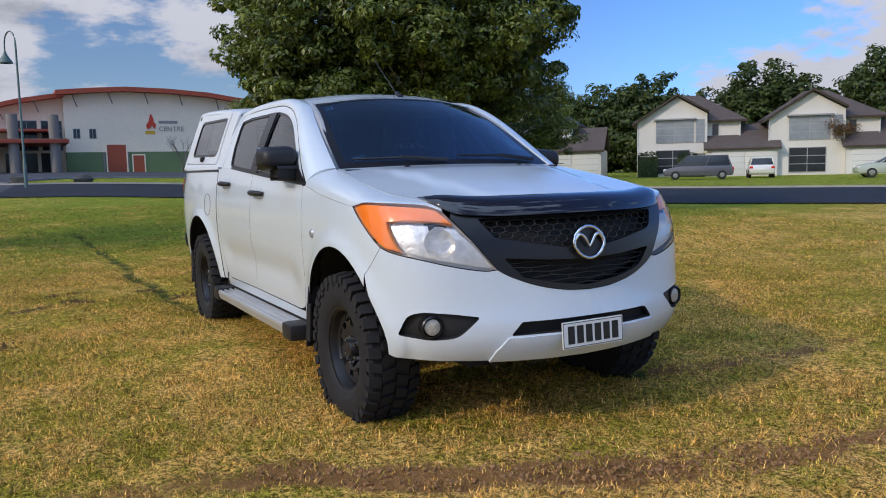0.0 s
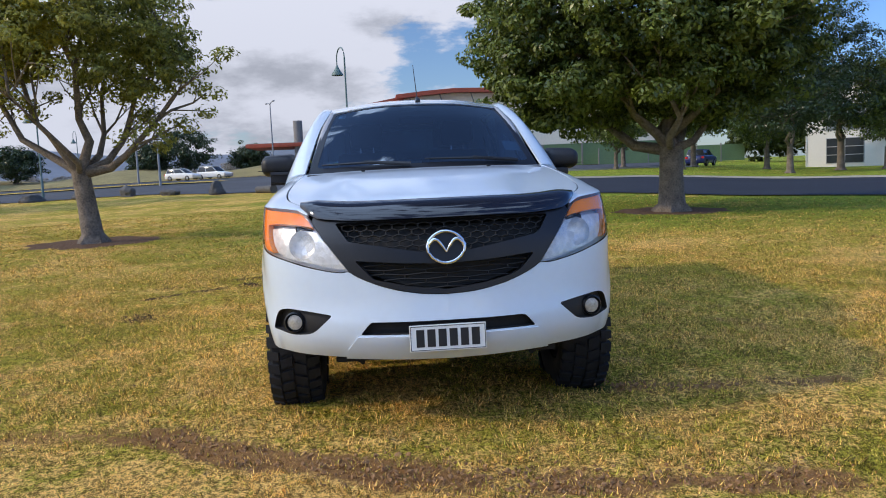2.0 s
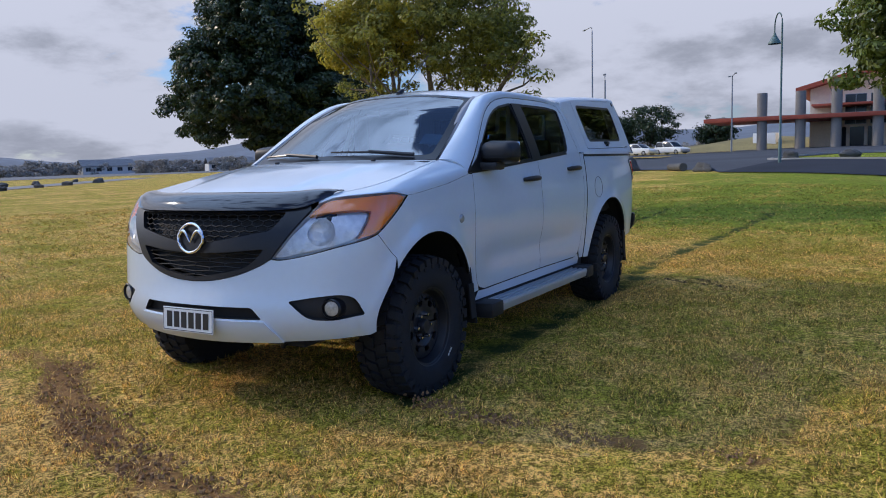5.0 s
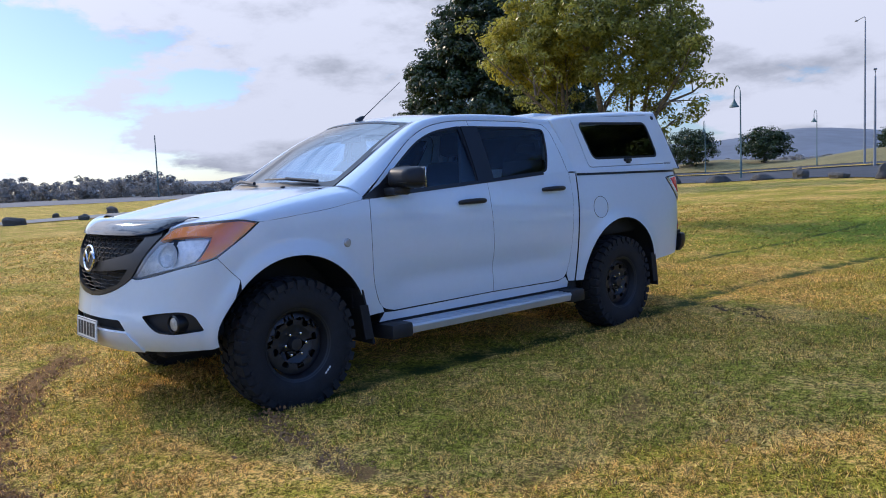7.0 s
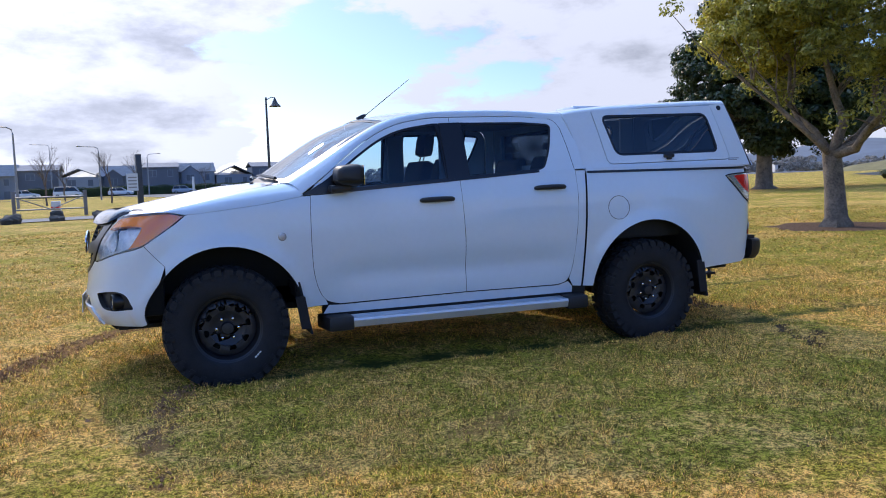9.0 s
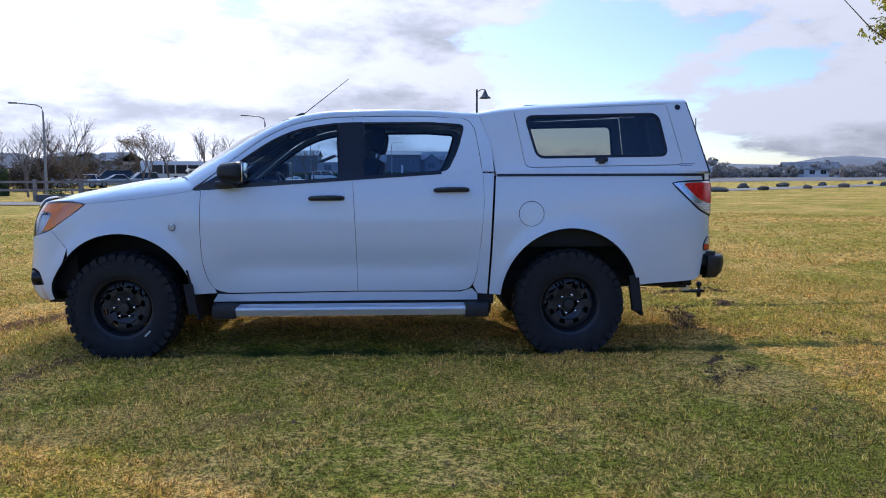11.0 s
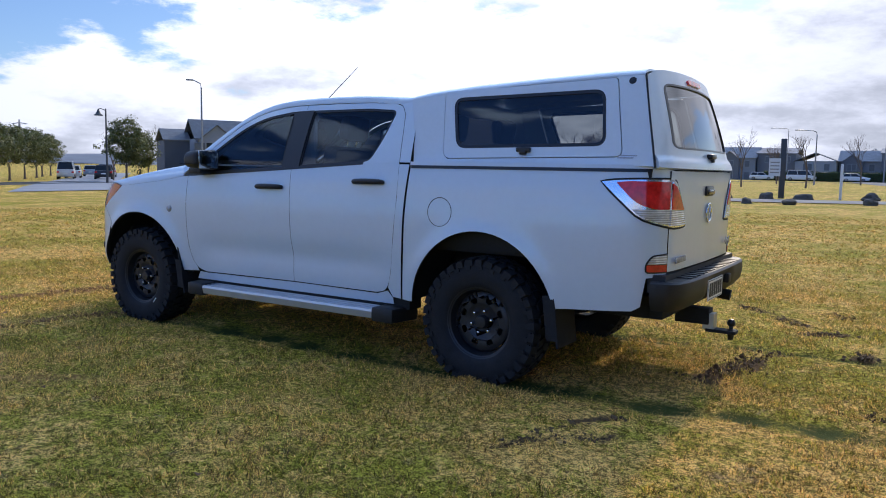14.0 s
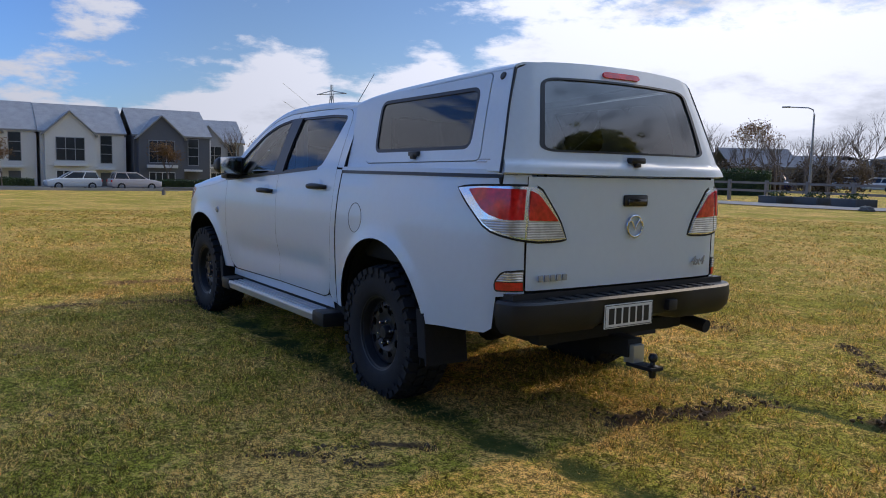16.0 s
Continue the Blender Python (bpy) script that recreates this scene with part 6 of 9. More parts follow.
def build_grass():
    rng = np.random.default_rng(7)

    def mat_of(name, nt, per, clump, half_x, half_y, keep, wide, long, tall):
        """Matted blades in small curled clumps over a rectangle, thinned out where keep(x, y) is low."""
        cx, cy, ca = rng.uniform(-half_x, half_x, (nt, 1)), rng.uniform(-half_y, half_y, (nt, 1)), rng.uniform(0, 2 * np.pi, (nt, 1))
        x = (cx + rng.normal(size=(nt, per)) * clump).ravel()
        y = (cy + rng.normal(size=(nt, per)) * clump).ravel()
        b = (ca + rng.normal(size=(nt, per)) * 0.9).ravel()
        up = np.repeat(rng.uniform(0.55, 1.35, nt), per)
        d, r = dirt_at(x, y)
        k = rng.uniform(0, 1, len(x)) < keep(x, y) * (1 - np.clip(d * 0.9, 0, 0.72)) * (1 - 0.62 * np.clip(r, 0, 1))
        x, y, b, up, r = x[k], y[k], b[k], up[k], r[k]
        n = len(x)
        w, ln = rng.uniform(*wide, n), rng.uniform(*long, n)
        hgt = rng.uniform(*tall, n) * up * (1 - 0.5 * r)
        a = b + np.pi / 2 + rng.normal(size=n) * 0.5
        z0 = H(x, y) - 0.022 - 0.040 * r
        P0 = np.stack([x - np.cos(a) * w, y - np.sin(a) * w, z0 + 0.001], 1)
        P1 = np.stack([x + np.cos(a) * w, y + np.sin(a) * w, z0 + 0.001], 1)
        P2 = np.stack([x + np.cos(b) * ln, y + np.sin(b) * ln, z0 + hgt], 1)
        g = tri_mesh(name, np.stack([P0, P1, P2], 1), BLADES)
        tagged(g, "short mown winter grass, part green and part straw", "grass", kind="stuff")
    inner = lambda x, y: np.clip((5.9 - np.hypot(x * 0.86, y - 0.3)) / 1.2, 0, 1)
    mat_of("grass", 96000, 8, 0.016, 6.8, 6.0, inner, (0.0018, 0.0038), (0.008, 0.030), (0.011, 0.031))
    mat_of("grass", 52000, 6, 0.022, 10.0, 10.0, lambda x, y: (1 - inner(x, y)) * np.clip((10.0 - np.hypot(x, y)) / 2.5, 0, 1), (0.003, 0.0065), (0.012, 0.036), (0.013, 0.034))
    # coarser tufts further out
    nt = 42000
    rr, aa = np.sqrt(rng.uniform(7.5 ** 2, 21.0 ** 2, (nt, 1))), rng.uniform(0, 2 * np.pi, (nt, 1))
    x = (rr * np.cos(aa) + rng.normal(size=(nt, 6)) * 0.03).ravel()
    y = (rr * np.sin(aa) + rng.normal(size=(nt, 6)) * 0.03).ravel()
    ok = (seg_dist(x, y, [(25, 40), (-9.4, 17.3), (-17.7, 11.2), (-25, 3.4)]) > 0.4) & (y < 11 - x * 0.3)
    ok &= bed_at(x, y) < 0.5
    x, y = x[ok], y[ok]
    n = len(x)
    w, a, b = rng.uniform(0.006, 0.012, n), rng.uniform(0, 2 * np.pi, n), rng.uniform(0, 2 * np.pi, n)
    lean, z0 = rng.uniform(0.02, 0.05, n), H(x, y) - 0.022
    P0 = np.stack([x - np.cos(a) * w, y - np.sin(a) * w, z0], 1)
    P1 = np.stack([x + np.cos(a) * w, y + np.sin(a) * w, z0], 1)
    P2 = np.stack([x + np.cos(b) * lean, y + np.sin(b) * lean, z0 + rng.uniform(0.015, 0.04, n)], 1)
    g = tri_mesh("outer_grass", np.stack([P0, P1, P2], 1), BLADES)
    tagged(g, "short winter grass out to the road", "grass", kind="stuff")
    # clods of torn-up earth along the scuffs: dark soil behind the truck, dry litter before it
    random.seed(3)
    for nm, behind, mat in (("earth_clods", True, surface("torn_earth", (0.15, 0.09, 0.042), 0.95, vary=0.5, scale=25, fine=120, bump=0.5, dark=(0.045, 0.027, 0.013))),
                            ("dry_litter", False, surface("dry_litter", (0.36, 0.195, 0.08), 0.95, vary=0.5, scale=25, fine=120, bump=0.5, dark=(0.10, 0.05, 0.022)))):
        bm = bmesh.new()
        for line, wd, kk in SCUFFS:
            if kk < 0.7 or (line[0][0] < 0) != behind:
                continue
            ln = sum(math.dist(p, q) for p, q in zip(line, line[1:]))
            cv = along([(*p, 0) for p in line])
            for _ in range(int(ln * (130 if behind else 420)) + 14):
                p = cv(random.random())
                s = random.uniform(0.004, 0.015) * (1.1 if behind else 0.8)
                px, py = p[0] + random.gauss(0, wd * 0.6), p[1] + random.gauss(0, wd * 0.6)
                mt = Matrix.Translation((px, py, h(px, py) - 0.022)) @ Euler((random.random() * 6, random.random() * 6, random.random() * 6)).to_matrix().to_4x4() @ Matrix.Diagonal((s, s * random.uniform(0.6, 1.3), s * random.uniform(0.4, 0.8), 1))
                vs = bmesh.ops.create_icosphere(bm, subdivisions=1, radius=1, matrix=mt)["verts"]
                for v in vs:
                    v.co += Vector((random.gauss(0, 0.25), random.gauss(0, 0.25), random.gauss(0, 0.2))) * s
        o = obj(nm, bm, mat)
        tagged(o, "dark clods of torn-up earth on the turf" if behind else "dry brown litter raked up from the turf", "earth", kind="stuff")
    # fallen leaves
    m = 260
    x, y, a = rng.uniform(-9, 9, m), rng.uniform(-8, 8, m), rng.uniform(0, 6.28, m)
    s = rng.uniform(0.015, 0.04, m)
    z = H(x, y) + 0.006
    t1 = np.stack([np.stack([x, y, z], 1), np.stack([x + s * np.cos(a), y + s * np.sin(a), z + 0.012], 1), np.stack([x + s * np.cos(a + 0.9), y + s * np.sin(a + 0.9), z + 0.002], 1)], 1)
    o = tri_mesh("fallen_leaves", t1, surface("dead_leaf", (0.16, 0.08, 0.035), 0.8, vary=0.4))
    tagged(o, "scattered brown fallen leaves on the grass", "leaves", kind="stuff")


def sheet(name, outline, mat, lift, step=3.0):
    """A flat piece of ground that follows the land."""
    bm = bmesh.new()
    vs = [bm.verts.new((p[0], p[1], 0)) for p in outline]
    ed = [bm.edges.new((vs[i - 1], vs[i])) for i in range(len(vs))]
    bmesh.ops.triangle_fill(bm, use_beauty=True, use_dissolve=False, edges=ed)
    for ax in (0, 1):
        c = [v.co[ax] for v in bm.verts]
        n = max(1, int((max(c) - min(c)) / step))
        for i in range(1, n):
            co, no = [0, 0, 0], [0, 0, 0]
            co[ax], no[ax] = min(c) + (max(c) - min(c)) * i / n, 1
            bmesh.ops.bisect_plane(bm, geom=bm.verts[:] + bm.edges[:] + bm.faces[:], dist=1e-4, plane_co=co, plane_no=no)
    for v in bm.verts:
        v.co.z = h(v.co.x, v.co.y) + lift
    for f in bm.faces:
        f.smooth = True
        f.normal_update()
        if f.normal.z < 0:
            f.normal_flip()
    return obj(name, bm, mat)


ASPHALT = surface("asphalt", (0.032, 0.035, 0.044), 0.9, vary=0.3, scale=0.25, fine=9, bump=0.3, bump_dist=0.01, spec=0.15)
WORN_ASPHALT = surface("worn_asphalt", (0.075, 0.078, 0.086), 0.9, vary=0.35, scale=0.15, fine=6, bump=0.3, bump_dist=0.01, spec=0.2)
GRAVEL = surface("gravel_path", (0.26, 0.24, 0.215), 0.95, vary=0.3, scale=0.6, fine=14, bump=0.5, bump_dist=0.01)
CONCRETE = surface("concrete", (0.36, 0.35, 0.33), 0.85, vary=0.2, scale=1.5, fine=30, bump=0.2)


def kerb(name, line, width=0.15, height=0.11, lift=0.0):
    bm = bmesh.new()
    rows = []
    for i, p in enumerate(line):
        a, b = np.array(line[max(0, i - 1)]), np.array(line[min(len(line) - 1, i + 1)])
        d = (b - a) / np.linalg.norm(b - a)
        nrm = np.array((-d[1], d[0])) * width / 2
        z = h(*p) - 0.02 + lift
        l, r = np.array(p) + nrm, np.array(p) - nrm
        rows.append([bm.verts.new((l[0], l[1], z - 0.1)), bm.verts.new((l[0], l[1], z + height)), bm.verts.new((r[0], r[1], z + height)), bm.verts.new((r[0], r[1], z - 0.1))])
    for r0, r1 in zip(rows, rows[1:]):
        for k in range(3):
            bm.faces.new((r0[k], r0[k + 1], r1[k + 1], r1[k]))
    bmesh.ops.recalc_face_normals(bm, faces=bm.faces)
    return tagged(obj(name, bm, CONCRETE), "low grey concrete kerb along the road", "kerb", kind="structure")


def build_roads():
    near = catmull([(60, 62), (25, 40), (-9.4, 17.3), (-17.7, 11.2), (-25, 3.4), (-29.5, -3)], 5)
    far = catmull([(48, 80), (10, 47), (-17.3, 28.5), (-30.5, 20.5), (-37.5, 10.5), (-41.5, 1.5), (-43, -2.0)], 5)
    rd = sheet("road", near + far[::-1], ASPHALT, 0.012, 2.5)
    tagged(rd, "dark asphalt road curving past the field", "road", kind="structure")
    west = catmull([(-29.5, -3), (-33, -4.6), (-36.0, -9.2), (-40.5, -15), (-43, -24), (-50, -36), (-70, -60)], 4)
    park = west + [(-120, -85), (-165, -60), (-170, 10), (-98, 6), (-98, 40), (-60, 28), (-57, 12), (-54, 1), (-47, -2.6), (-43, -2.0)]
    pk = sheet("car_park", park, WORN_ASPHALT, 0.010, 4.0)
    tagged(pk, "worn grey asphalt car park before the hall", "car park", kind="structure")
    for k, isl in enumerate(([(-64, -14), (-70, -40), (-76, -60), (-80, -60), (-75, -40), (-69, -14)], [(-88, -12), (-96, -40), (-108, -66), (-112, -66), (-100, -40), (-92, -12)])):
        o = sheet("grass_island", isl, TURF, 0.10, 4.0)
        tagged(o, "narrow grass strip between parking lanes", "grass strip", kind="structure")
    path = catmull([(-60, -76), (-42, -62), (-25, -49.5), (-9, -38.2), (5, -32.0), (13, -30.5), (24, -31.0), (36, -29)], 5)
    wd = 1.9
    left, right = [], []
    for i, p in enumerate(path):
        a, b = np.array(path[max(0, i - 1)]), np.array(path[min(len(path) - 1, i + 1)])
        d = (b - a) / np.linalg.norm(b - a)
        nrm = np.array((-d[1], d[0])) * wd
        left.append(tuple(np.array(p) + nrm))
        right.append(tuple(np.array(p) - nrm))
    pa = sheet("gravel_path", left + right[::-1], GRAVEL, 0.012, 2.5)
    tagged(pa, "pale gravel path lined with boulders", "path", kind="structure")
    lot = sheet("far_yard", [(-30, -92), (-150, -130), (-230, -260), (-40, -210), (10, -150), (2, -98)], surface("grey_yard", (0.16, 0.155, 0.15), 0.9, vary=0.25, scale=0.1, fine=3), 0.02, 8)
    tagged(lot, "wide grey gravel yard beyond the field", "yard", kind="structure")
    st = sheet("street", [(61, 60), (67, 60), (67, -22), (60, -38), (46, -56), (40, -51), (54, -35), (61, -20)], ASPHALT, 0.012, 3.0)
    tagged(st, "residential street with parked cars", "street", kind="structure")
    kerb("kerb", [(61, 60), (61, 20), (61, -20), (54, -35), (40, -51)])
    kerb("kerb", [(67.2, 60), (67.2, 20), (67.2, -22), (60.2, -38)])
    lane = [(36, -20), (47, -27), (60, -36), (90, -58), (130, -88)]
    st = sheet("lane", [(p[0] - 1.7, p[1] - 2.5) for p in lane] + [(p[0] + 1.7, p[1] + 2.5) for p in lane[::-1]], surface("pale_lane", (0.27, 0.27, 0.28), 0.8, vary=0.2, scale=0.3, fine=8), 0.016, 4.0)
    tagged(st, "straight grey lane between rows of street trees", "lane", kind="structure")
    st = sheet("street", [(40, -110), (-60, -155), (-62, -150), (40, -104)], ASPHALT, 0.012, 5.0)
    tagged(st, "far residential street with parked cars", "street", kind="structure")
    kerb("kerb", [p for p in catmull([(10, 47.3), (-17.3, 28.8), (-30.5, 20.8), (-37.8, 10.6), (-41.8, 1.5), (-43.4, -2.2), (-46, -2.6), (-54, 0.8), (-57, 12), (-60, 28)], 5)])


build_ground()
build_grass()
build_roads()

# ---- trees ----
def leaf_material(name, a, b, gloss=0.35, through_light=0.38):
    m, nt, p = _mat(name)
    N, L = nt.nodes, nt.links
    geo = N.new("ShaderNodeNewGeometry")
    n = N.new("ShaderNodeTexNoise")
    n.inputs["Scale"].default_value, n.inputs["Detail"].default_value = 0.7, 3
    L.new(geo.outputs["Position"], n.inputs["Vector"])
    s = N.new("ShaderNodeMath")
    s.operation = "MULTIPLY_ADD"
    L.new(geo.outputs["Random Per Island"], s.inputs[0])
    s.inputs[1].default_value = 0.6
    L.new(n.outputs[0], s.inputs[2])
    r = N.new("ShaderNodeMapRange")
    r.inputs["From Min"].default_value, r.inputs["From Max"].default_value = 0.45, 1.1
    L.new(s.outputs[0], r.inputs["Value"])
    mx = N.new("ShaderNodeMix")
    mx.data_type = "RGBA"
    mx.inputs[6].default_value, mx.inputs[7].default_value = (*a, 1), (*b, 1)
    L.new(r.outputs[0], mx.inputs[0])
    L.new(mx.outputs[2], p.inputs["Base Color"])
    p.inputs["Roughness"].default_value = gloss
    tl = N.new("ShaderNodeBsdfTranslucent")
    L.new(mx.outputs[2], tl.inputs[0])
    ms = N.new("ShaderNodeMixShader")
    ms.inputs[0].default_value = through_light
    L.new(p.outputs[0], ms.inputs[1])
    L.new(tl.outputs[0], ms.inputs[2])
    L.new(ms.outputs[0], N["Material Output"].inputs[0])
    return m


LEAF_DARK = leaf_material("glossy_dark_leaves", (0.035, 0.060, 0.012), (0.24, 0.29, 0.055))
LEAF_OLIVE = leaf_material("olive_leaves", (0.11, 0.125, 0.024), (0.40, 0.385, 0.07), 0.35, 0.55)
# glow of the crown's sunward side is put into this yellow leaf colour
LEAF_GOLD = leaf_material("sun_yellow_leaves", (0.28, 0.25, 0.025), (0.58, 0.50, 0.06), 0.5, 0.55)
LEAF_DEEP = leaf_material("deep_green_leaves", (0.018, 0.036, 0.014), (0.068, 0.10, 0.034))
LEAF_WOOD = leaf_material("wood_leaves", (0.026, 0.050, 0.014), (0.12, 0.16, 0.036), 0.6)
LEAF_HEDGE = leaf_material("hedge_leaves", (0.012, 0.028, 0.006), (0.05, 0.085, 0.018), 0.5)
LEAF_STREET = leaf_material("street_tree_leaves", (0.05, 0.065, 0.02), (0.17, 0.185, 0.05), 0.5)
LEAF_RUST = leaf_material("rusty_leaves", (0.10, 0.055, 0.02), (0.24, 0.14, 0.06), 0.7)
BARK = surface("grey_bark", (0.23, 0.185, 0.14), 0.9, vary=0.45, scale=5, fine=28, bump=0.9, bump_dist=0.02, dark=(0.06, 0.05, 0.04))
TWIG = surface("bare_twig", (0.17, 0.135, 0.11), 0.9, vary=0.4, scale=3, fine=20)


def leaf_quads(centres, normals, size, rng):
    """Two-triangle leaves at the points, turned at random about their normals."""
    n = len(centres)
    t = rng.normal(size=(n, 3))
    t -= normals * (t * normals).sum(1, keepdims=True)
    t /= np.linalg.norm(t, axis=1, keepdims=True) + 1e-9
    b = np.cross(normals, t)
    s = (size * rng.uniform(0.6, 1.35, n))[:, None]
    p0, p2 = centres - t * s, centres + t * s
    fold = normals * s * 0.25
    p1, p3 = centres + b * s * 0.45 + fold, centres - b * s * 0.45 + fold
    V = np.stack([p0, p1, p2, p3], 1)
    return V


def quad_mesh(name, V, mat, parent=None, label=""):
    n = len(V)
    me = bpy.data.meshes.new(name)
    me.vertices.add(n * 4)
    me.vertices.foreach_set("co", np.ascontiguousarray(V, dtype=np.float32).ravel())
    me.loops.add(n * 4)
    me.loops.foreach_set("vertex_index", np.arange(n * 4))
    me.polygons.add(n)
    me.polygons.foreach_set("loop_start", np.arange(n) * 4)
    me.update(calc_edges=True)
    return obj(name, me, mat, parent, label)


def clumps_in(ell, n, rng, shell=0.55):
    """Clump centres in an ellipsoid (centre, radii), most of them near its skin."""
    c, r = np.array(ell[0]), np.array(ell[1])
    d = rng.normal(size=(n, 3))
    d /= np.linalg.norm(d, axis=1, keepdims=True)
    k = shell + (1 - shell) * rng.uniform(0, 1, n) ** 0.6
    bump = 1 + 0.16 * np.sin(d[:, 0] * 7 + c[0]) * np.sin(d[:, 1] * 6 + c[1]) + 0.10 * np.sin(d[:, 2] * 9 + d[:, 0] * 5)
    return c + d * r * (k * bump)[:, None], d


def crown_leaves(ells, clumps, per, spread, size, rng, up=0.5):
    out = []
    for e, n in zip(ells, clumps):
        cs, ds = clumps_in(e, n, rng)
        # each clump is a small puff: leaves on its skin, fewer inside
        du = rng.normal(size=(n, per, 3))
        du /= np.linalg.norm(du, axis=2, keepdims=True)
        off = du * rng.uniform(0.35, 1.0, (n, per, 1)) ** 0.5 * np.array((1, 1, 0.62)) * spread * 1.75 * rng.uniform(0.6, 1.35, (n, 1, 1))
        pts = (cs[:, None, :] + off).reshape(-1, 3)
        nr = du.reshape(-1, 3) * 0.8 + np.repeat(ds, per, 0) * 0.3 + rng.normal(size=(n * per, 3)) * 0.4 + np.array((0, 0, up))
        nr /= np.linalg.norm(nr, axis=1, keepdims=True)
        out.append(leaf_quads(pts, nr, size, rng))
    return np.concatenate(out)


def limb(bm, a, b, r0, r1, rng, sag=0.12, n=5, sides=7):
    a, b = np.array(a, float), np.array(b, float)
    ln = np.linalg.norm(b - a)
    mid = [a + (b - a) * t + np.array((*(rng.normal(size=2) * 0.05 * ln), -sag * ln * math.sin(math.pi * t) + rng.normal() * 0.03 * ln)) * (0 < t < 1) for t in np.linspace(0, 1, n)]
    add_tube(bm, mid, [r0 + (r1 - r0) * t for t in np.linspace(0, 1, n)], sides)
    return mid


def leafy_tree(label, base, trunk_h, trunk_r, limbs, ells, clumps, per, spread, size, leaf, seed, lean=(0, 0), extra=None, name="tree"):
    """A tree: flared trunk, limbs that fork into the crown, and a crown of separate leaves."""
    rng = np.random.default_rng(seed)
    x, y = base
    z = h(x, y)
    t = new(name)
    t.location = (x, y, z)
    tagged(t, label, "tree")
    bm = bmesh.new()
    prof = [(0, 0, -0.15, 1.75), (0, 0, 0.02, 1.5), (0.01, 0, 0.18, 1.12), (lean[0] * 0.4, lean[1] * 0.4, trunk_h * 0.5, 0.98), (lean[0], lean[1], trunk_h, 0.92)]
    rings = add_tube(bm, [p[:3] for p in prof], [trunk_r * p[3] for p in prof], 16)
    for ring in rings[:2]:
        c = sum((v.co for v in ring), Vector()) / len(ring)
        for k, v in enumerate(ring):
            v.co += (v.co - c) * 0.22 * math.sin(k * 2.4)
    fork = np.array((lean[0], lean[1], trunk_h))
    tips = []
    for tip, r in limbs:
        mid = limb(bm, fork - np.array((0, 0, 0.1)), tip, trunk_r * r, trunk_r * r * 0.25, rng)
        for k in range(5):
            s = mid[2 + k % 3]
            e = np.array(s) + (np.array(tip) - fork) * rng.uniform(0.25, 0.5) + rng.normal(size=3) * np.array((0.6, 0.6, 0.35)) * (0.5 + trunk_r)
            m2 = limb(bm, s, e, trunk_r * r * 0.35, trunk_r * 0.06, rng, 0.02, 4, 5)
            tips.append(m2[3])
            for j in range(2):
                tips.append(limb(bm, m2[2 - j], np.array(m2[3]) + rng.normal(size=3) * 0.45, trunk_r * 0.09, trunk_r * 0.03, rng, 0, 3, 4)[2])
    bmesh.ops.recalc_face_normals(bm, faces=bm.faces)
    smooth(obj("trunk", bm, BARK, t, "grey bark trunk with forking limbs"), 60)
    tuft = [crown_leaves([(tuple(p), (spread, spread, spread * 0.6))], [2], per // 2, spread, size, rng) for p in tips]
    quad_mesh("crown", np.concatenate([crown_leaves(ells, clumps, per, spread, size, rng)] + tuft), leaf, t)
    if extra:
        quad_mesh("crown_tip", crown_leaves(extra[0], extra[1], per, spread, size, rng), extra[2], t, "yellower outer foliage, coloured as sunlit")
    return t


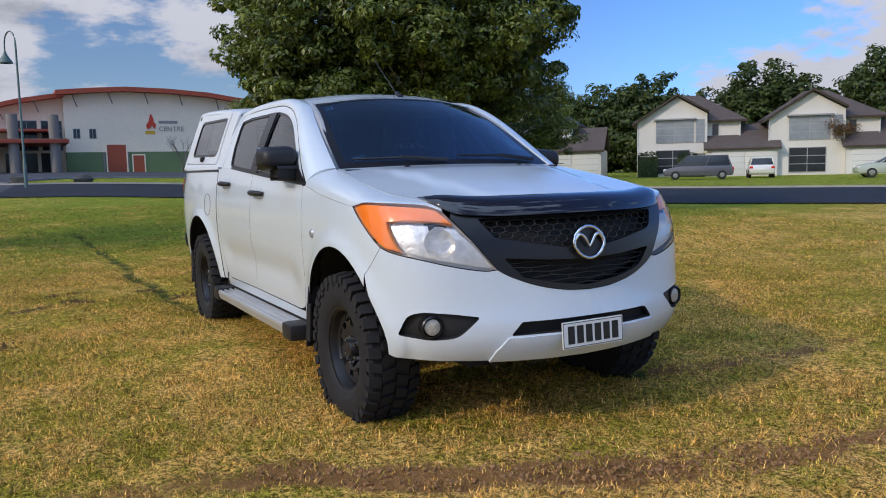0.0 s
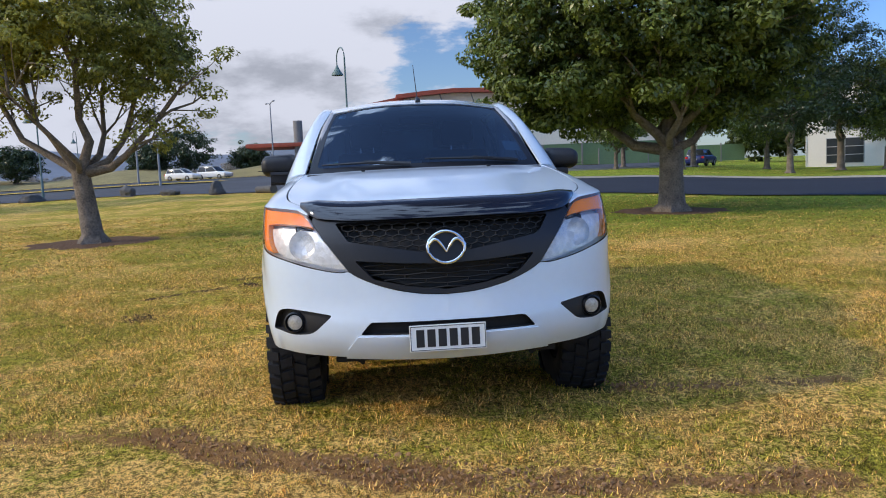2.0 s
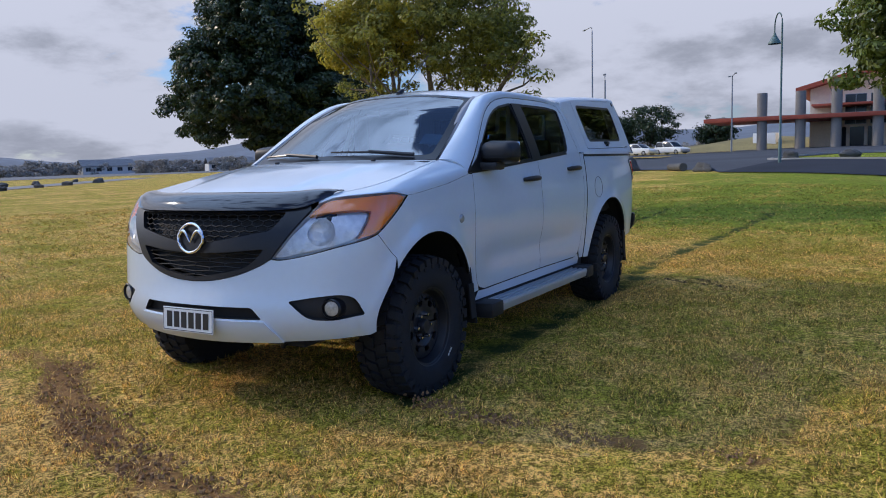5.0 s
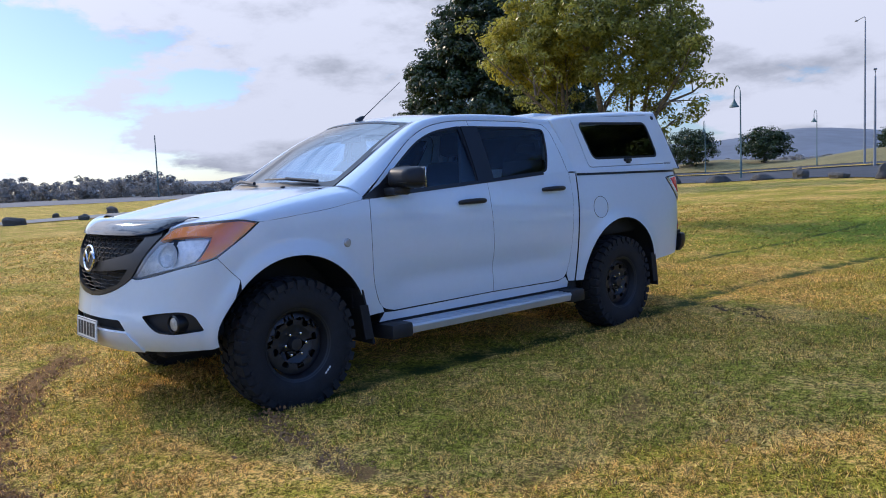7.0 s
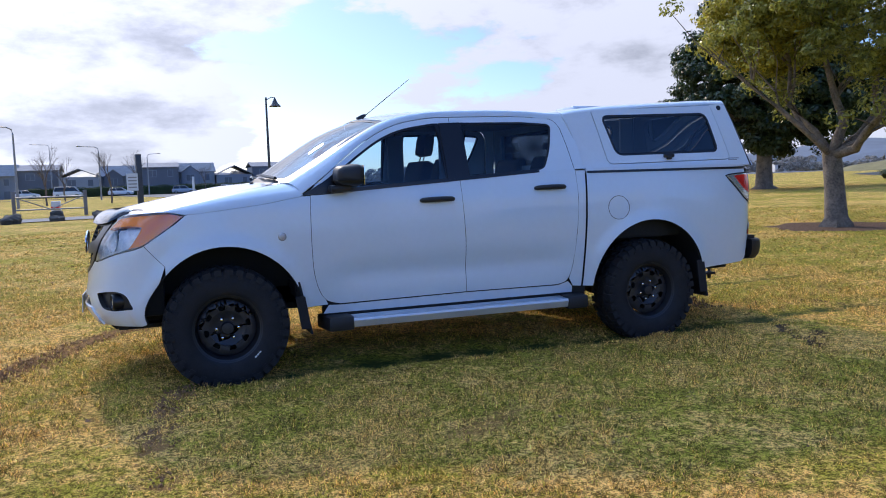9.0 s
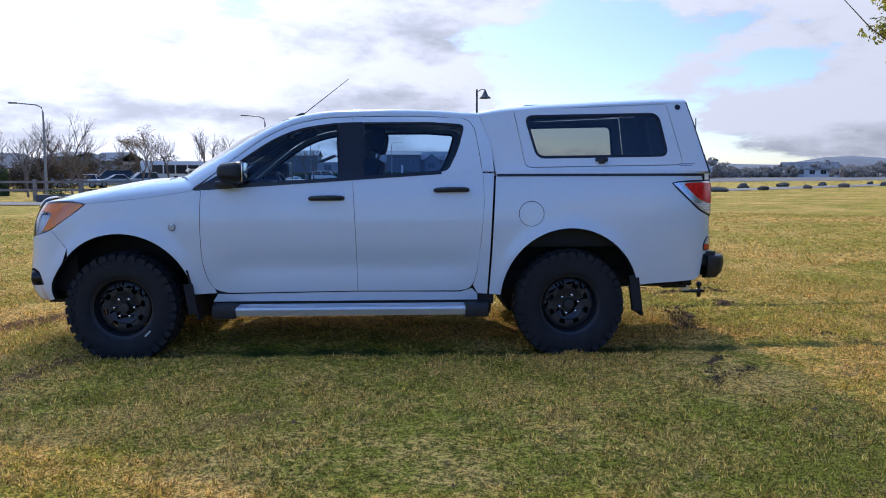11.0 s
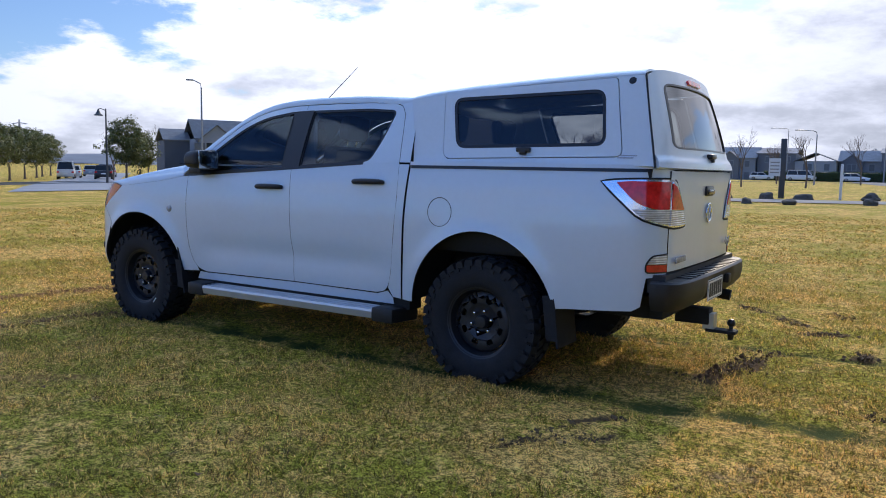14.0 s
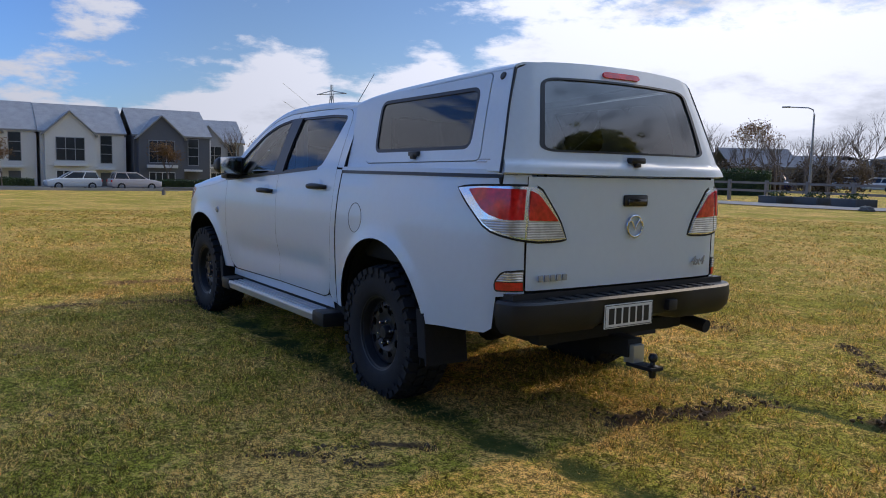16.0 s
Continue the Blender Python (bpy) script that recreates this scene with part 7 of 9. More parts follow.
def near_trees():
    # the broad evergreen beside the road
    leafy_tree("broad evergreen tree with thick grey trunk beside the road", (-12.4, 6.9), 1.55, 0.29,
               [((-1.8, -2.6, 3.6), 0.55), ((0.6, -2.0, 4.6), 0.5), ((-0.3, 0.2, 6.0), 0.65), ((1.3, 1.0, 4.3), 0.5), ((-1.4, 1.4, 3.8), 0.55), ((-2.0, 0.4, 4.4), 0.5), ((1.9, -0.3, 3.6), 0.4), ((0.4, 1.9, 3.3), 0.4)],
               [((0, -1.1, 4.9), (3.2, 3.75, 2.7)), ((0.1, -2.7, 3.4), (1.9, 2.0, 1.4)), ((0.0, 1.0, 3.4), (2.3, 1.9, 1.5)), ((0, -1.0, 6.8), (2.3, 2.7, 1.6)), ((1.3, 1.0, 4.9), (2.0, 2.2, 2.2))], (680, 160, 170, 190, 230), 150, 0.20, 0.068, LEAF_DARK, 11)
    # the umbrella-shaped tree
    leafy_tree("umbrella-shaped tree with spreading limbs in a bark bed", (-11.27, -6.41), 1.55, 0.20,
               [((-0.6, -2.3, 3.9), 0.55), ((0.5, -1.3, 4.5), 0.5), ((0.2, 0.3, 4.8), 0.6), ((-0.5, 1.4, 4.0), 0.5), ((0.3, 1.9, 2.9), 0.55), ((1.6, -0.8, 4.0), 0.4), ((-1.7, 0.1, 4.2), 0.45)],
               [((0, 0.0, 4.55), (2.3, 2.45, 1.05)), ((0.1, 1.15, 3.75), (1.7, 1.25, 0.85)), ((0, -0.1, 5.05), (1.7, 2.0, 0.8)), ((0.3, -1.6, 4.0), (1.4, 1.1, 0.7))], (168, 78, 116, 40), 84, 0.16, 0.052, LEAF_OLIVE, 12, (0.0, -0.15),
               ([((0.5, -1.75, 4.3), (1.4, 1.05, 0.95)), ((0.6, -0.8, 4.75), (1.5, 1.2, 0.8))], (125, 75), LEAF_GOLD))
    # the tall dark tree by the car park
    leafy_tree("tall dense dark green tree by the gravel path", (-29.7, -28.7), 2.2, 0.42,
               [((-2, 1.5, 6), 0.6), ((2, -1.5, 6), 0.6), ((0, 0, 9), 0.7), ((-1, -2.4, 5), 0.5), ((1.5, 2.4, 5), 0.5)],
               [((0.3, -0.3, 5.3), (4.9, 4.9, 3.2)), ((0.1, 0, 8.6), (3.5, 3.5, 3.1)), ((0, 0, 11.3), (2.0, 2.0, 2.0)), ((-1.7, 2.1, 5.2), (3.9, 3.9, 3.2)), ((-1.2, 1.4, 8.4), (2.8, 2.8, 2.6))], (480, 300, 130, 260, 160), 130, 0.30, 0.12, LEAF_DEEP, 13)
    # trees beyond the road
    for i, (p, s) in enumerate((((-40.5, 25.5), 1.0), ((-44, 31), 1.15), ((-57.5, 19.8), 0.8), ((-52, 30), 0.95), ((-50.5, 22.6), 1.0), ((-60, 27.5), 1.15), ((-66, 23.2), 1.0), ((-43.0, 33.6), 0.85))):
        leafy_tree("dark evergreen street tree with pale trunk beyond the road", p, 1.7 * s, 0.20 * s,
                   [((-1.2 * s, 1.0 * s, 4.0 * s), 0.6), ((1.2 * s, -1.0 * s, 4.0 * s), 0.6), ((0, 0.2, 5.2 * s), 0.6)],
                   [((0, 0, 4.3 * s), (2.7 * s, 2.9 * s, 2.1 * s)), ((0.3, 0, 6.6 * s), (2.0 * s, 2.1 * s, 2.0 * s)), ((0, 0.3, 8.3 * s), (1.2 * s, 1.2 * s, 1.2 * s))], (120, 80, 30), 60, 0.33, 0.10, LEAF_DEEP if i < 2 else LEAF_DARK, 20 + i)
    # round trees beyond the car park
    for i, (p, s) in enumerate((((-112, -64), 1.0), ((-117, -54), 0.9), ((-124, -36), 0.85), ((-126, -31), 1.15), ((-128, -21), 0.7))):
        leafy_tree("round dark tree on the bank beyond the car park", p, 1.6, 0.3, [((0.8, 0.5, 3.5), 0.6), ((-0.8, -0.5, 3.5), 0.6)],
                   [((0, 0, 4.0 * s), (3.6 * s, 4.4 * s, 2.6 * s)), ((0, 0.5, 5.6 * s), (2.4 * s, 2.8 * s, 1.6 * s))], (150, 60), 34, 0.45, 0.20, LEAF_DEEP, 40 + i)


def bare_tree(label, base, height, seed, mat=None, leaves=None, spread=0.42, name="bare_tree", leaf_n=0):
    """A leafless winter tree that forks again and again."""
    rng = random.Random(seed)
    x, y = base
    t = new(name)
    t.location = (x, y, h(x, y))
    tagged(t, label, "tree")
    bm = bmesh.new()
    tips = []

    def grow(p, d, ln, r, lv):
        q = p + d * ln
        bend = (p + q) / 2 + Vector((rng.gauss(0, 0.04), rng.gauss(0, 0.04), 0)) * ln
        add_tube(bm, [p, bend, q], [r, r * 0.85, r * 0.7], 5 if lv < 2 else 3, lv == 0)
        if lv >= 6 or r < 0.003:
            tips.append(q)
            return
        for k in range(3 if lv < 3 else 2):
            a = rng.uniform(0, 6.28)
            nd = (d + Vector((math.cos(a), math.sin(a), rng.uniform(-0.1, 0.5))) * rng.uniform(spread * 0.6, spread * 1.4)).normalized()
            grow(p + d * ln * rng.uniform(0.6, 1.0), nd, ln * rng.uniform(0.60, 0.80), r * 0.58, lv + 1)
    grow(Vector((0, 0, -0.1)), Vector((0, 0, 1)), height * 0.26, height * 0.012, 0)
    obj("trunk", bm, mat or TWIG, t)
    if leaves:
        g = np.random.default_rng(seed)
        pts = np.array([tuple(v) for v in tips])
        pts = pts[g.integers(0, len(pts), leaf_n)] + g.normal(size=(leaf_n, 3)) * 0.25
        nr = g.normal(size=(leaf_n, 3))
        nr /= np.linalg.norm(nr, axis=1, keepdims=True)
        quad_mesh("crown", leaf_quads(pts, nr, 0.09, g), leaves, t)
    return t


def far_wood():
    """The dark wood behind the houses, and the far tree lines."""
    rng = np.random.default_rng(5)
    ells, cl = [], []
    for i in range(26):
        u = i / 25
        x, y = -96 + 50 * u + rng.normal() * 3, 58 + 42 * u + rng.normal() * 3
        hh = 10.5 + 2.2 * math.sin(i * 1.7) + rng.normal() * 0.8 + (2.0 if 17 <= i <= 21 else 0)
        z = h(x, y)
        ells.append(((x, y, z + hh * 0.52), (5.4, 5.4, hh * 0.50)))
        cl.append(175)
    V = crown_leaves(ells, cl, 44, 0.62, 0.34, rng)
    o = quad_mesh("dark_wood", V, LEAF_WOOD)
    tagged(o, "dense dark green wood behind the houses", "wood", kind="stuff")
    # tree belts along the horizon, south and west; haze is in their leaf colour
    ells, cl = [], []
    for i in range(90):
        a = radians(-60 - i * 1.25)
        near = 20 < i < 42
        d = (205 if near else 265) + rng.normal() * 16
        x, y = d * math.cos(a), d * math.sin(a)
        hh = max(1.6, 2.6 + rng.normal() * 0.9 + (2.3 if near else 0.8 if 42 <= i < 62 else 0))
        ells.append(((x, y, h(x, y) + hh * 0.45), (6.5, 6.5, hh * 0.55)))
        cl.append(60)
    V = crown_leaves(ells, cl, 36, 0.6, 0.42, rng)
    o = quad_mesh("far_tree_belt", V, leaf_material("hazed_belt_leaves", (0.24, 0.23, 0.21), (0.40, 0.375, 0.34), 0.9))
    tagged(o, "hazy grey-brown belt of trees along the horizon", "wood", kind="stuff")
    # brown winter scrub under the bare trees
    ells, cl = [], []
    for (ax, ay), (bx, by), nn, hh in (((40, -58), (31, -66), 13, 2.9), ((48, -99), (31, -101), 16, 3.9), ((52, -88), (46, -100), 8, 3.2)):
        for i in range(nn):
            u = i / (nn - 1)
            x, y, q = ax + (bx - ax) * u + rng.normal() * 0.5, ay + (by - ay) * u + rng.normal() * 0.7, hh * rng.uniform(0.65, 1.1)
            ells.append(((x, y, h(x, y) + q * 0.45), (1.1, 1.1, q * 0.55)))
            cl.append(30)
    V = crown_leaves(ells, cl, 30, 0.4, 0.13, rng)
    o = quad_mesh("winter_scrub", V, leaf_material("scrub_leaves", (0.075, 0.058, 0.040), (0.17, 0.13, 0.085), 0.9))
    tagged(o, "brown leafless winter scrub below the bare trees", "scrub", kind="stuff")
    ells, cl = [], []
    for i in range(14):
        u = i / 13
        x, y = 122 + 30 * u + rng.normal() * 2, -38 - 32 * u + rng.normal() * 3
        ells.append(((x, y, h(x, y) + 2.9), (2.4, 2.4, 2.6 + rng.normal() * 0.3)))
        cl.append(24)
    V = crown_leaves(ells, cl, 40, 0.5, 0.2, rng)
    o = quad_mesh("street_tree_row", V, LEAF_OLIVE)
    tagged(o, "row of rounded olive-green street trees", "trees", kind="stuff")


def hills():
    """A low range of wooded hills, far beyond the car park."""
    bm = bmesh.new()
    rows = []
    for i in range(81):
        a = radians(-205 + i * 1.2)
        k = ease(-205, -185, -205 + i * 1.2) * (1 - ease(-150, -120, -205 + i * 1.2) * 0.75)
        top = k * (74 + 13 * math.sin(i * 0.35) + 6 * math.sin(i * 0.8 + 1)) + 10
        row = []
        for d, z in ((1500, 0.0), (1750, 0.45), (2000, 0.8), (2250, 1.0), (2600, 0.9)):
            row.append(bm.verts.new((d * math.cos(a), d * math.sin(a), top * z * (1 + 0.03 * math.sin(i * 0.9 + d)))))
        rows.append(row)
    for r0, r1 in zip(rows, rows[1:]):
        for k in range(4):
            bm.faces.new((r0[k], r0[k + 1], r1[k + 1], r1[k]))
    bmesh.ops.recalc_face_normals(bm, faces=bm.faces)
    # distance haze is put into the blue-grey base colour
    o = smooth(obj("hills", bm, surface("haze_tinted_hill", (0.155, 0.175, 0.205), 1.0, vary=0.22, scale=0.004, fine=0.03)), 80)
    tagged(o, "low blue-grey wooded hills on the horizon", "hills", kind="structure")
    bm = bmesh.new()
    rows = []
    for i in range(81):
        a = radians(-130 + i * 1.7)
        top = 20 + 14 * math.sin(i * 0.33) + 8 * math.sin(i * 0.9 + 2)
        rows.append([bm.verts.new((d * math.cos(a), d * math.sin(a), max(2, top) * z)) for d, z in ((1300, 0), (1500, 0.7), (1800, 1.0), (2200, 0.8))])
    for r0, r1 in zip(rows, rows[1:]):
        for k in range(3):
            bm.faces.new((r0[k], r0[k + 1], r1[k + 1], r1[k]))
    bmesh.ops.recalc_face_normals(bm, faces=bm.faces)
    o = smooth(obj("hills", bm, bpy.data.materials["haze_tinted_hill"]), 80)
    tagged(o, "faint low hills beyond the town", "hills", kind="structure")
    # pale grass bank at the car park's far side
    bm = bmesh.new()
    rows = []
    for i in range(30):
        y = -95 + i * 3.2
        x = -118 - 0.12 * (y + 50)
        z = h(x, y)
        hh = 1.5 + 0.5 * math.sin(i * 0.8)
        rows.append([bm.verts.new((x + 9, y, z - 0.1)), bm.verts.new((x + 4, y, z + hh * 0.6)), bm.verts.new((x - 3, y, z + hh)), bm.verts.new((x - 20, y, z + hh * 0.8)), bm.verts.new((x - 30, y, z - 0.3))])
    for r0, r1 in zip(rows, rows[1:]):
        for k in range(4):
            bm.faces.new((r0[k], r0[k + 1], r1[k + 1], r1[k]))
    bmesh.ops.recalc_face_normals(bm, faces=bm.faces)
    o = smooth(obj("grass_bank", bm, surface("dry_bank_grass", (0.26, 0.21, 0.08), 0.95, vary=0.35, scale=0.3, fine=4)), 80)
    tagged(o, "pale dry grass bank beyond the car park", "bank", kind="structure")


def street_trees():
    for i, (x, y, s) in enumerate(((57, -24.5, 0.9), (63, -29, 1.0), (69.5, -33.5, 1.0), (76, -38.5, 1.05), (83, -44, 1.05), (91, -50, 1.1), (100, -56, 1.1), (57, -38.5, 1.0), (60.5, -42.5, 0.8), (108, -62, 1.1))):
        leafy_tree("rounded olive-green street tree beside the lane", (x, y), 1.3 * s, 0.10 * s, [((0.5, 0.3, 3.0 * s), 0.6), ((-0.5, -0.3, 3.0 * s), 0.6)],
                   [((0, 0, 3.3 * s), (2.0 * s, 2.0 * s, 1.8 * s)), ((0.2, 0, 4.5 * s), (1.3 * s, 1.3 * s, 1.1 * s))], (90, 40), 46, 0.26, 0.10, LEAF_STREET, 70 + i)


def tussock(x, y, size, seed):
    """A fountain of narrow arching leaves."""
    rng = np.random.default_rng(seed)
    n = 420
    a, r, z0 = rng.uniform(0, 2 * np.pi, n), rng.uniform(0, 0.35, n) * size, h(x, y) - 0.05
    out, up = rng.uniform(0.15, 1.0, n) ** 0.8 * size, rng.uniform(0.55, 1.0, n) * size * 0.95
    ca, sa = np.cos(a), np.sin(a)
    px, py = x + ca * r, y + sa * r
    w = 0.035 * size
    mx, my, mz = px + ca * out * 0.55, py + sa * out * 0.55, z0 + up
    tx, ty, tz = px + ca * out, py + sa * out, z0 + up * (1.05 - 0.55 * out / size)
    low = np.stack([np.stack([px - sa * w, py + ca * w, z0 + 0 * px], 1), np.stack([px + sa * w, py - ca * w, z0 + 0 * px], 1), np.stack([mx, my, mz], 1)], 1)
    top = np.stack([np.stack([mx - sa * w, my + ca * w, mz - 0.02], 1), np.stack([mx + sa * w, my - ca * w, mz - 0.02], 1), np.stack([tx, ty, tz], 1)], 1)
    o = tri_mesh("tussock", np.concatenate([low, top]), LEAF_STREET)
    tagged(o, "grey-green tussock plant beside the car park lane", "shrub", "tussocks by the lane")


near_trees()
street_trees()
for _i, (_a, _r, _s) in enumerate(((-145.6, 63, 0.75), (-146.9, 62, 1.05), (-147.5, 64, 1.2), (-148.4, 61, 1.0), (-149.4, 62, 1.15), (-150.2, 63, 1.25), (-150.9, 62, 0.9))):
    tussock(5.93 + _r * math.cos(radians(_a)), 0.86 + _r * math.sin(radians(_a)), _s, 700 + _i)
far_wood()
hills()
for _i, (_p, _hh, _k) in enumerate((((-85.1, 14.7), 6.4, 0), ((69.0, 3.5), 5.8, 1), ((69.0, -3.5), 5.5, 1), ((71, -17.5), 6.0, 1), ((66, -30), 7, 1), ((-35, 58.4), 6.6, 1), ((43, -62), 9, 0), ((24, -44), 6.2, 0), ((22.5, -47), 6.6, 0), ((21, -44.5), 6.0, 0), ((17, -50), 6.2, 0), ((29, -50), 6.4, 0), ((27, -52.5), 6.8, 0), ((31.5, -54), 6.6, 0), ((34, -53), 6.0, 0), ((19.5, -52), 6.5, 0), ((33, -66), 8, 0), ((25, -70), 7.5, 0), ((16, -66), 7.0, 0), ((11, -68), 7.2, 0), ((6, -70), 7.4, 0), ((38, -80), 8, 0), ((46, -15.5), 6.5, 0), ((48.5, -19), 6.0, 1), ((12, -92), 8, 0),
                                    ((4, -100), 8.5, 0), ((28, -110), 9, 0), ((40, -102), 9, 0), ((50, -68), 8, 0), ((54, -78), 9, 0), ((29, -135), 9, 0), ((20, -142), 9, 0), ((80, -58), 9, 0), ((64, -42), 8, 0), ((-6, -142), 8, 0), ((-24, -146), 8, 0),
                                    ((31.5, -38.2), 6.8, 0), ((36.8, -42.1), 7.2, 0), ((38.9, -55.4), 8.5, 0), ((35.4, -57.2), 9, 1), ((33.6, -58.4), 8.5, 0), ((32.2, -60.5), 8, 0), ((37.3, -81.7), 11, 0), ((45.7, -96), 12.5, 0), ((33.2, -92), 10, 1), ((31.5, -93), 9.5, 0), ((27, -96), 9.5, 0), ((16.6, -59), 7.6, 0))):
    bare_tree("young street tree with sparse rusty winter leaves" if _k else "bare leafless winter tree", _p, _hh, 100 + _i, None, LEAF_RUST if _k else None, leaf_n=1500 if _k else 0)

# ---- buildings ----
CREAM = surface("cream_wall", (0.92, 0.80, 0.62), 0.85, vary=0.10, scale=0.3, fine=4)
HALL_GREEN = surface("green_wall", (0.15, 0.22, 0.10), 0.8, vary=0.15, scale=0.3, fine=4)
HALL_RED = surface("brick_red_paint", (0.38, 0.075, 0.035), 0.6, vary=0.15, scale=0.5, fine=5)
DOOR_RED = surface("red_door_paint", (0.36, 0.08, 0.035), 0.6, vary=0.12)
GREY_COL = surface("grey_render", (0.23, 0.21, 0.19), 0.85, vary=0.15, scale=0.8, fine=6)
DARK_GLASS = surface("dark_window_glass", (0.03, 0.036, 0.042), 0.10, vary=0.3, scale=0.6, fine=2, spec=0.45)
# the sky's reflection is put into this glass's pale base colour
PALE_GLASS = surface("sky_toned_window_glass", (0.26, 0.29, 0.32), 0.08, vary=0.3, scale=0.6, fine=2, spec=0.8)
PALE_WALL = surface("pale_weatherboard", (0.70, 0.68, 0.64), 0.8, vary=0.08, scale=0.5, fine=8)
TAUPE_WALL = surface("taupe_brick", (0.17, 0.16, 0.155), 0.85, vary=0.15, scale=0.5, fine=8)
GREY_WALL = surface("blue_grey_board", (0.30, 0.32, 0.36), 0.8, vary=0.1, scale=0.5, fine=8)
DARK_WALL = surface("dark_grey_board", (0.12, 0.125, 0.14), 0.8, vary=0.12, scale=0.5, fine=8)
WHITE_TRIM = surface("white_trim", (0.70, 0.70, 0.68), 0.6, vary=0.06)
FRAME_GREY = surface("aluminium_frame", (0.32, 0.33, 0.34), 0.5, vary=0.1)
FLAME = surface("red_sign_paint", (0.62, 0.05, 0.02), 0.5, vary=0.1)
YELLOW = surface("yellow_sign_paint", (0.70, 0.40, 0.02), 0.5, vary=0.1)
GREY_SIGN = surface("grey_sign_paint", (0.30, 0.28, 0.26), 0.5, vary=0.1)


def tile_roof(name, base):
    """Rows of roof tiles as relief and colour courses."""
    m = surface(name, base, 0.8, vary=0.25, scale=1.5, fine=10)
    nt = m.node_tree
    N, L = nt.nodes, nt.links
    tc, wv, b = N.new("ShaderNodeTexCoord"), N.new("ShaderNodeTexWave"), N.new("ShaderNodeBump")
    wv.bands_direction = "Z"
    wv.wave_profile = "SAW"
    wv.inputs["Scale"].default_value = 1.6
    L.new(tc.outputs["Object"], wv.inputs["Vector"])
    L.new(wv.outputs["Fac"], b.inputs["Height"])
    b.inputs["Strength"].default_value, b.inputs["Distance"].default_value = 1.0, 0.08
    L.new(b.outputs[0], N["Principled BSDF"].inputs["Normal"])
    return m


ROOF_BROWN = tile_roof("brown_roof_tiles", (0.10, 0.078, 0.068))
ROOF_GREY = tile_roof("grey_roof_tiles", (0.19, 0.195, 0.205))
# far-house colours with distance haze mixed in: darks lifted, contrast low
FAR_GREY = surface("far_grey_board", (0.27, 0.28, 0.30), 0.85, vary=0.1, scale=0.4, fine=5)
FAR_DARK = surface("hazed_dark_board", (0.17, 0.175, 0.19), 0.85, vary=0.1, scale=0.4, fine=5)
FAR_PALE = surface("far_pale_board", (0.36, 0.36, 0.365), 0.85, vary=0.1, scale=0.4, fine=5)
FAR_GLASS = surface("hazed_window_glass", (0.13, 0.14, 0.16), 0.3, vary=0.2)
FAR_ROOF = tile_roof("hazed_roof_tiles", (0.27, 0.275, 0.29))
ROOF_LIGHT = tile_roof("pale_grey_roof", (0.33, 0.34, 0.36))


def window(parent, x, z, w, hh, cols=2, rows=1, y=0.0, frame=None, name="window", glass=None):
    """A framed window on a front wall at local y; x, z its lower left corner."""
    fr = frame or FRAME_GREY
    wd = boxed(name, (x, y - 0.05, z), (x + w, y + 0.02, z + hh), fr, parent, 0.0)
    t = 0.06
    cw, rh = (w - t) / cols, (hh - t) / rows
    for i in range(cols):
        for j in range(rows):
            boxed("pane", (x + t + i * cw, y - 0.056, z + t + j * rh), (x + (i + 1) * cw, y - 0.02, z + (j + 1) * rh), glass or DARK_GLASS, wd, 0.0)
    return wd


def prism(name, pts, y0, y1, mat, parent=None, label=""):
    """An outline in (x, z) drawn out from y0 to y1."""
    bm = bmesh.new()
    a = [bm.verts.new((p[0], y0, p[1])) for p in pts]
    b = [bm.verts.new((p[0], y1, p[1])) for p in pts]
    bm.faces.new(a)
    bm.faces.new(b[::-1])
    for i in range(len(pts)):
        bm.faces.new((a[i - 1], b[i - 1], b[i], a[i]))
    bmesh.ops.recalc_face_normals(bm, faces=bm.faces)
    return obj(name, bm, mat, parent, label)


def gable_roof(parent, x0, x1, y0, y1, eave, ridge, mat, along_y=True, over=0.35, name="roof"):
    """A pitched roof slab over a block; its ridge runs along y or x."""
    t = 0.16
    k = (ridge - eave) / ((x1 - x0) / 2 if along_y else (y1 - y0) / 2)
    if along_y:
        c = (x0 + x1) / 2
        p = [(x0 - over, eave - over * k), (c, ridge), (x1 + over, eave - over * k)]
        o = prism(name, p + [(q[0], q[1] + t) for q in p[::-1]], y0 - over, y1 + over, mat, parent)
    else:
        c = (y0 + y1) / 2
        p = [(y0 - over, eave - over * k), (c, ridge), (y1 + over, eave - over * k)]
        o = prism(name, [(q[0], q[1]) for q in p + [(q[0], q[1] + t) for q in p[::-1]]], -x1 - over, -x0 + over, mat, parent)
        o.data.transform(Matrix(((0, -1, 0, 0), (1, 0, 0, 0), (0, 0, 1, 0), (0, 0, 0, 1))))
    return o


def gable_wall(parent, x0, x1, y0, y1, z0, eave, ridge, mat, name="wall"):
    c = (x0 + x1) / 2
    return prism(name, [(x0, z0), (x1, z0), (x1, eave), (c, ridge), (x0, eave)], y0, y1, mat, parent)


def placed(name, x, y, yaw, label, cat, group=""):
    o = new(name)
    o.matrix_basis = pose(x, y, h(x, y), 0, 0, yaw)
    tagged(o, label, cat, group)
    return o


def garage_door(parent, x, w, y, hh=2.1):
    g = boxed("garage_door", (x, y - 0.05, 0.05), (x + w, y + 0.02, hh), WHITE_TRIM, parent, 0.01)
    for k in range(1, 4):
        boxed("door_groove", (x + 0.03, y - 0.056, hh * k / 4 - 0.012), (x + w - 0.03, y - 0.045, hh * k / 4 + 0.012), GREY_WALL, g, 0.0)


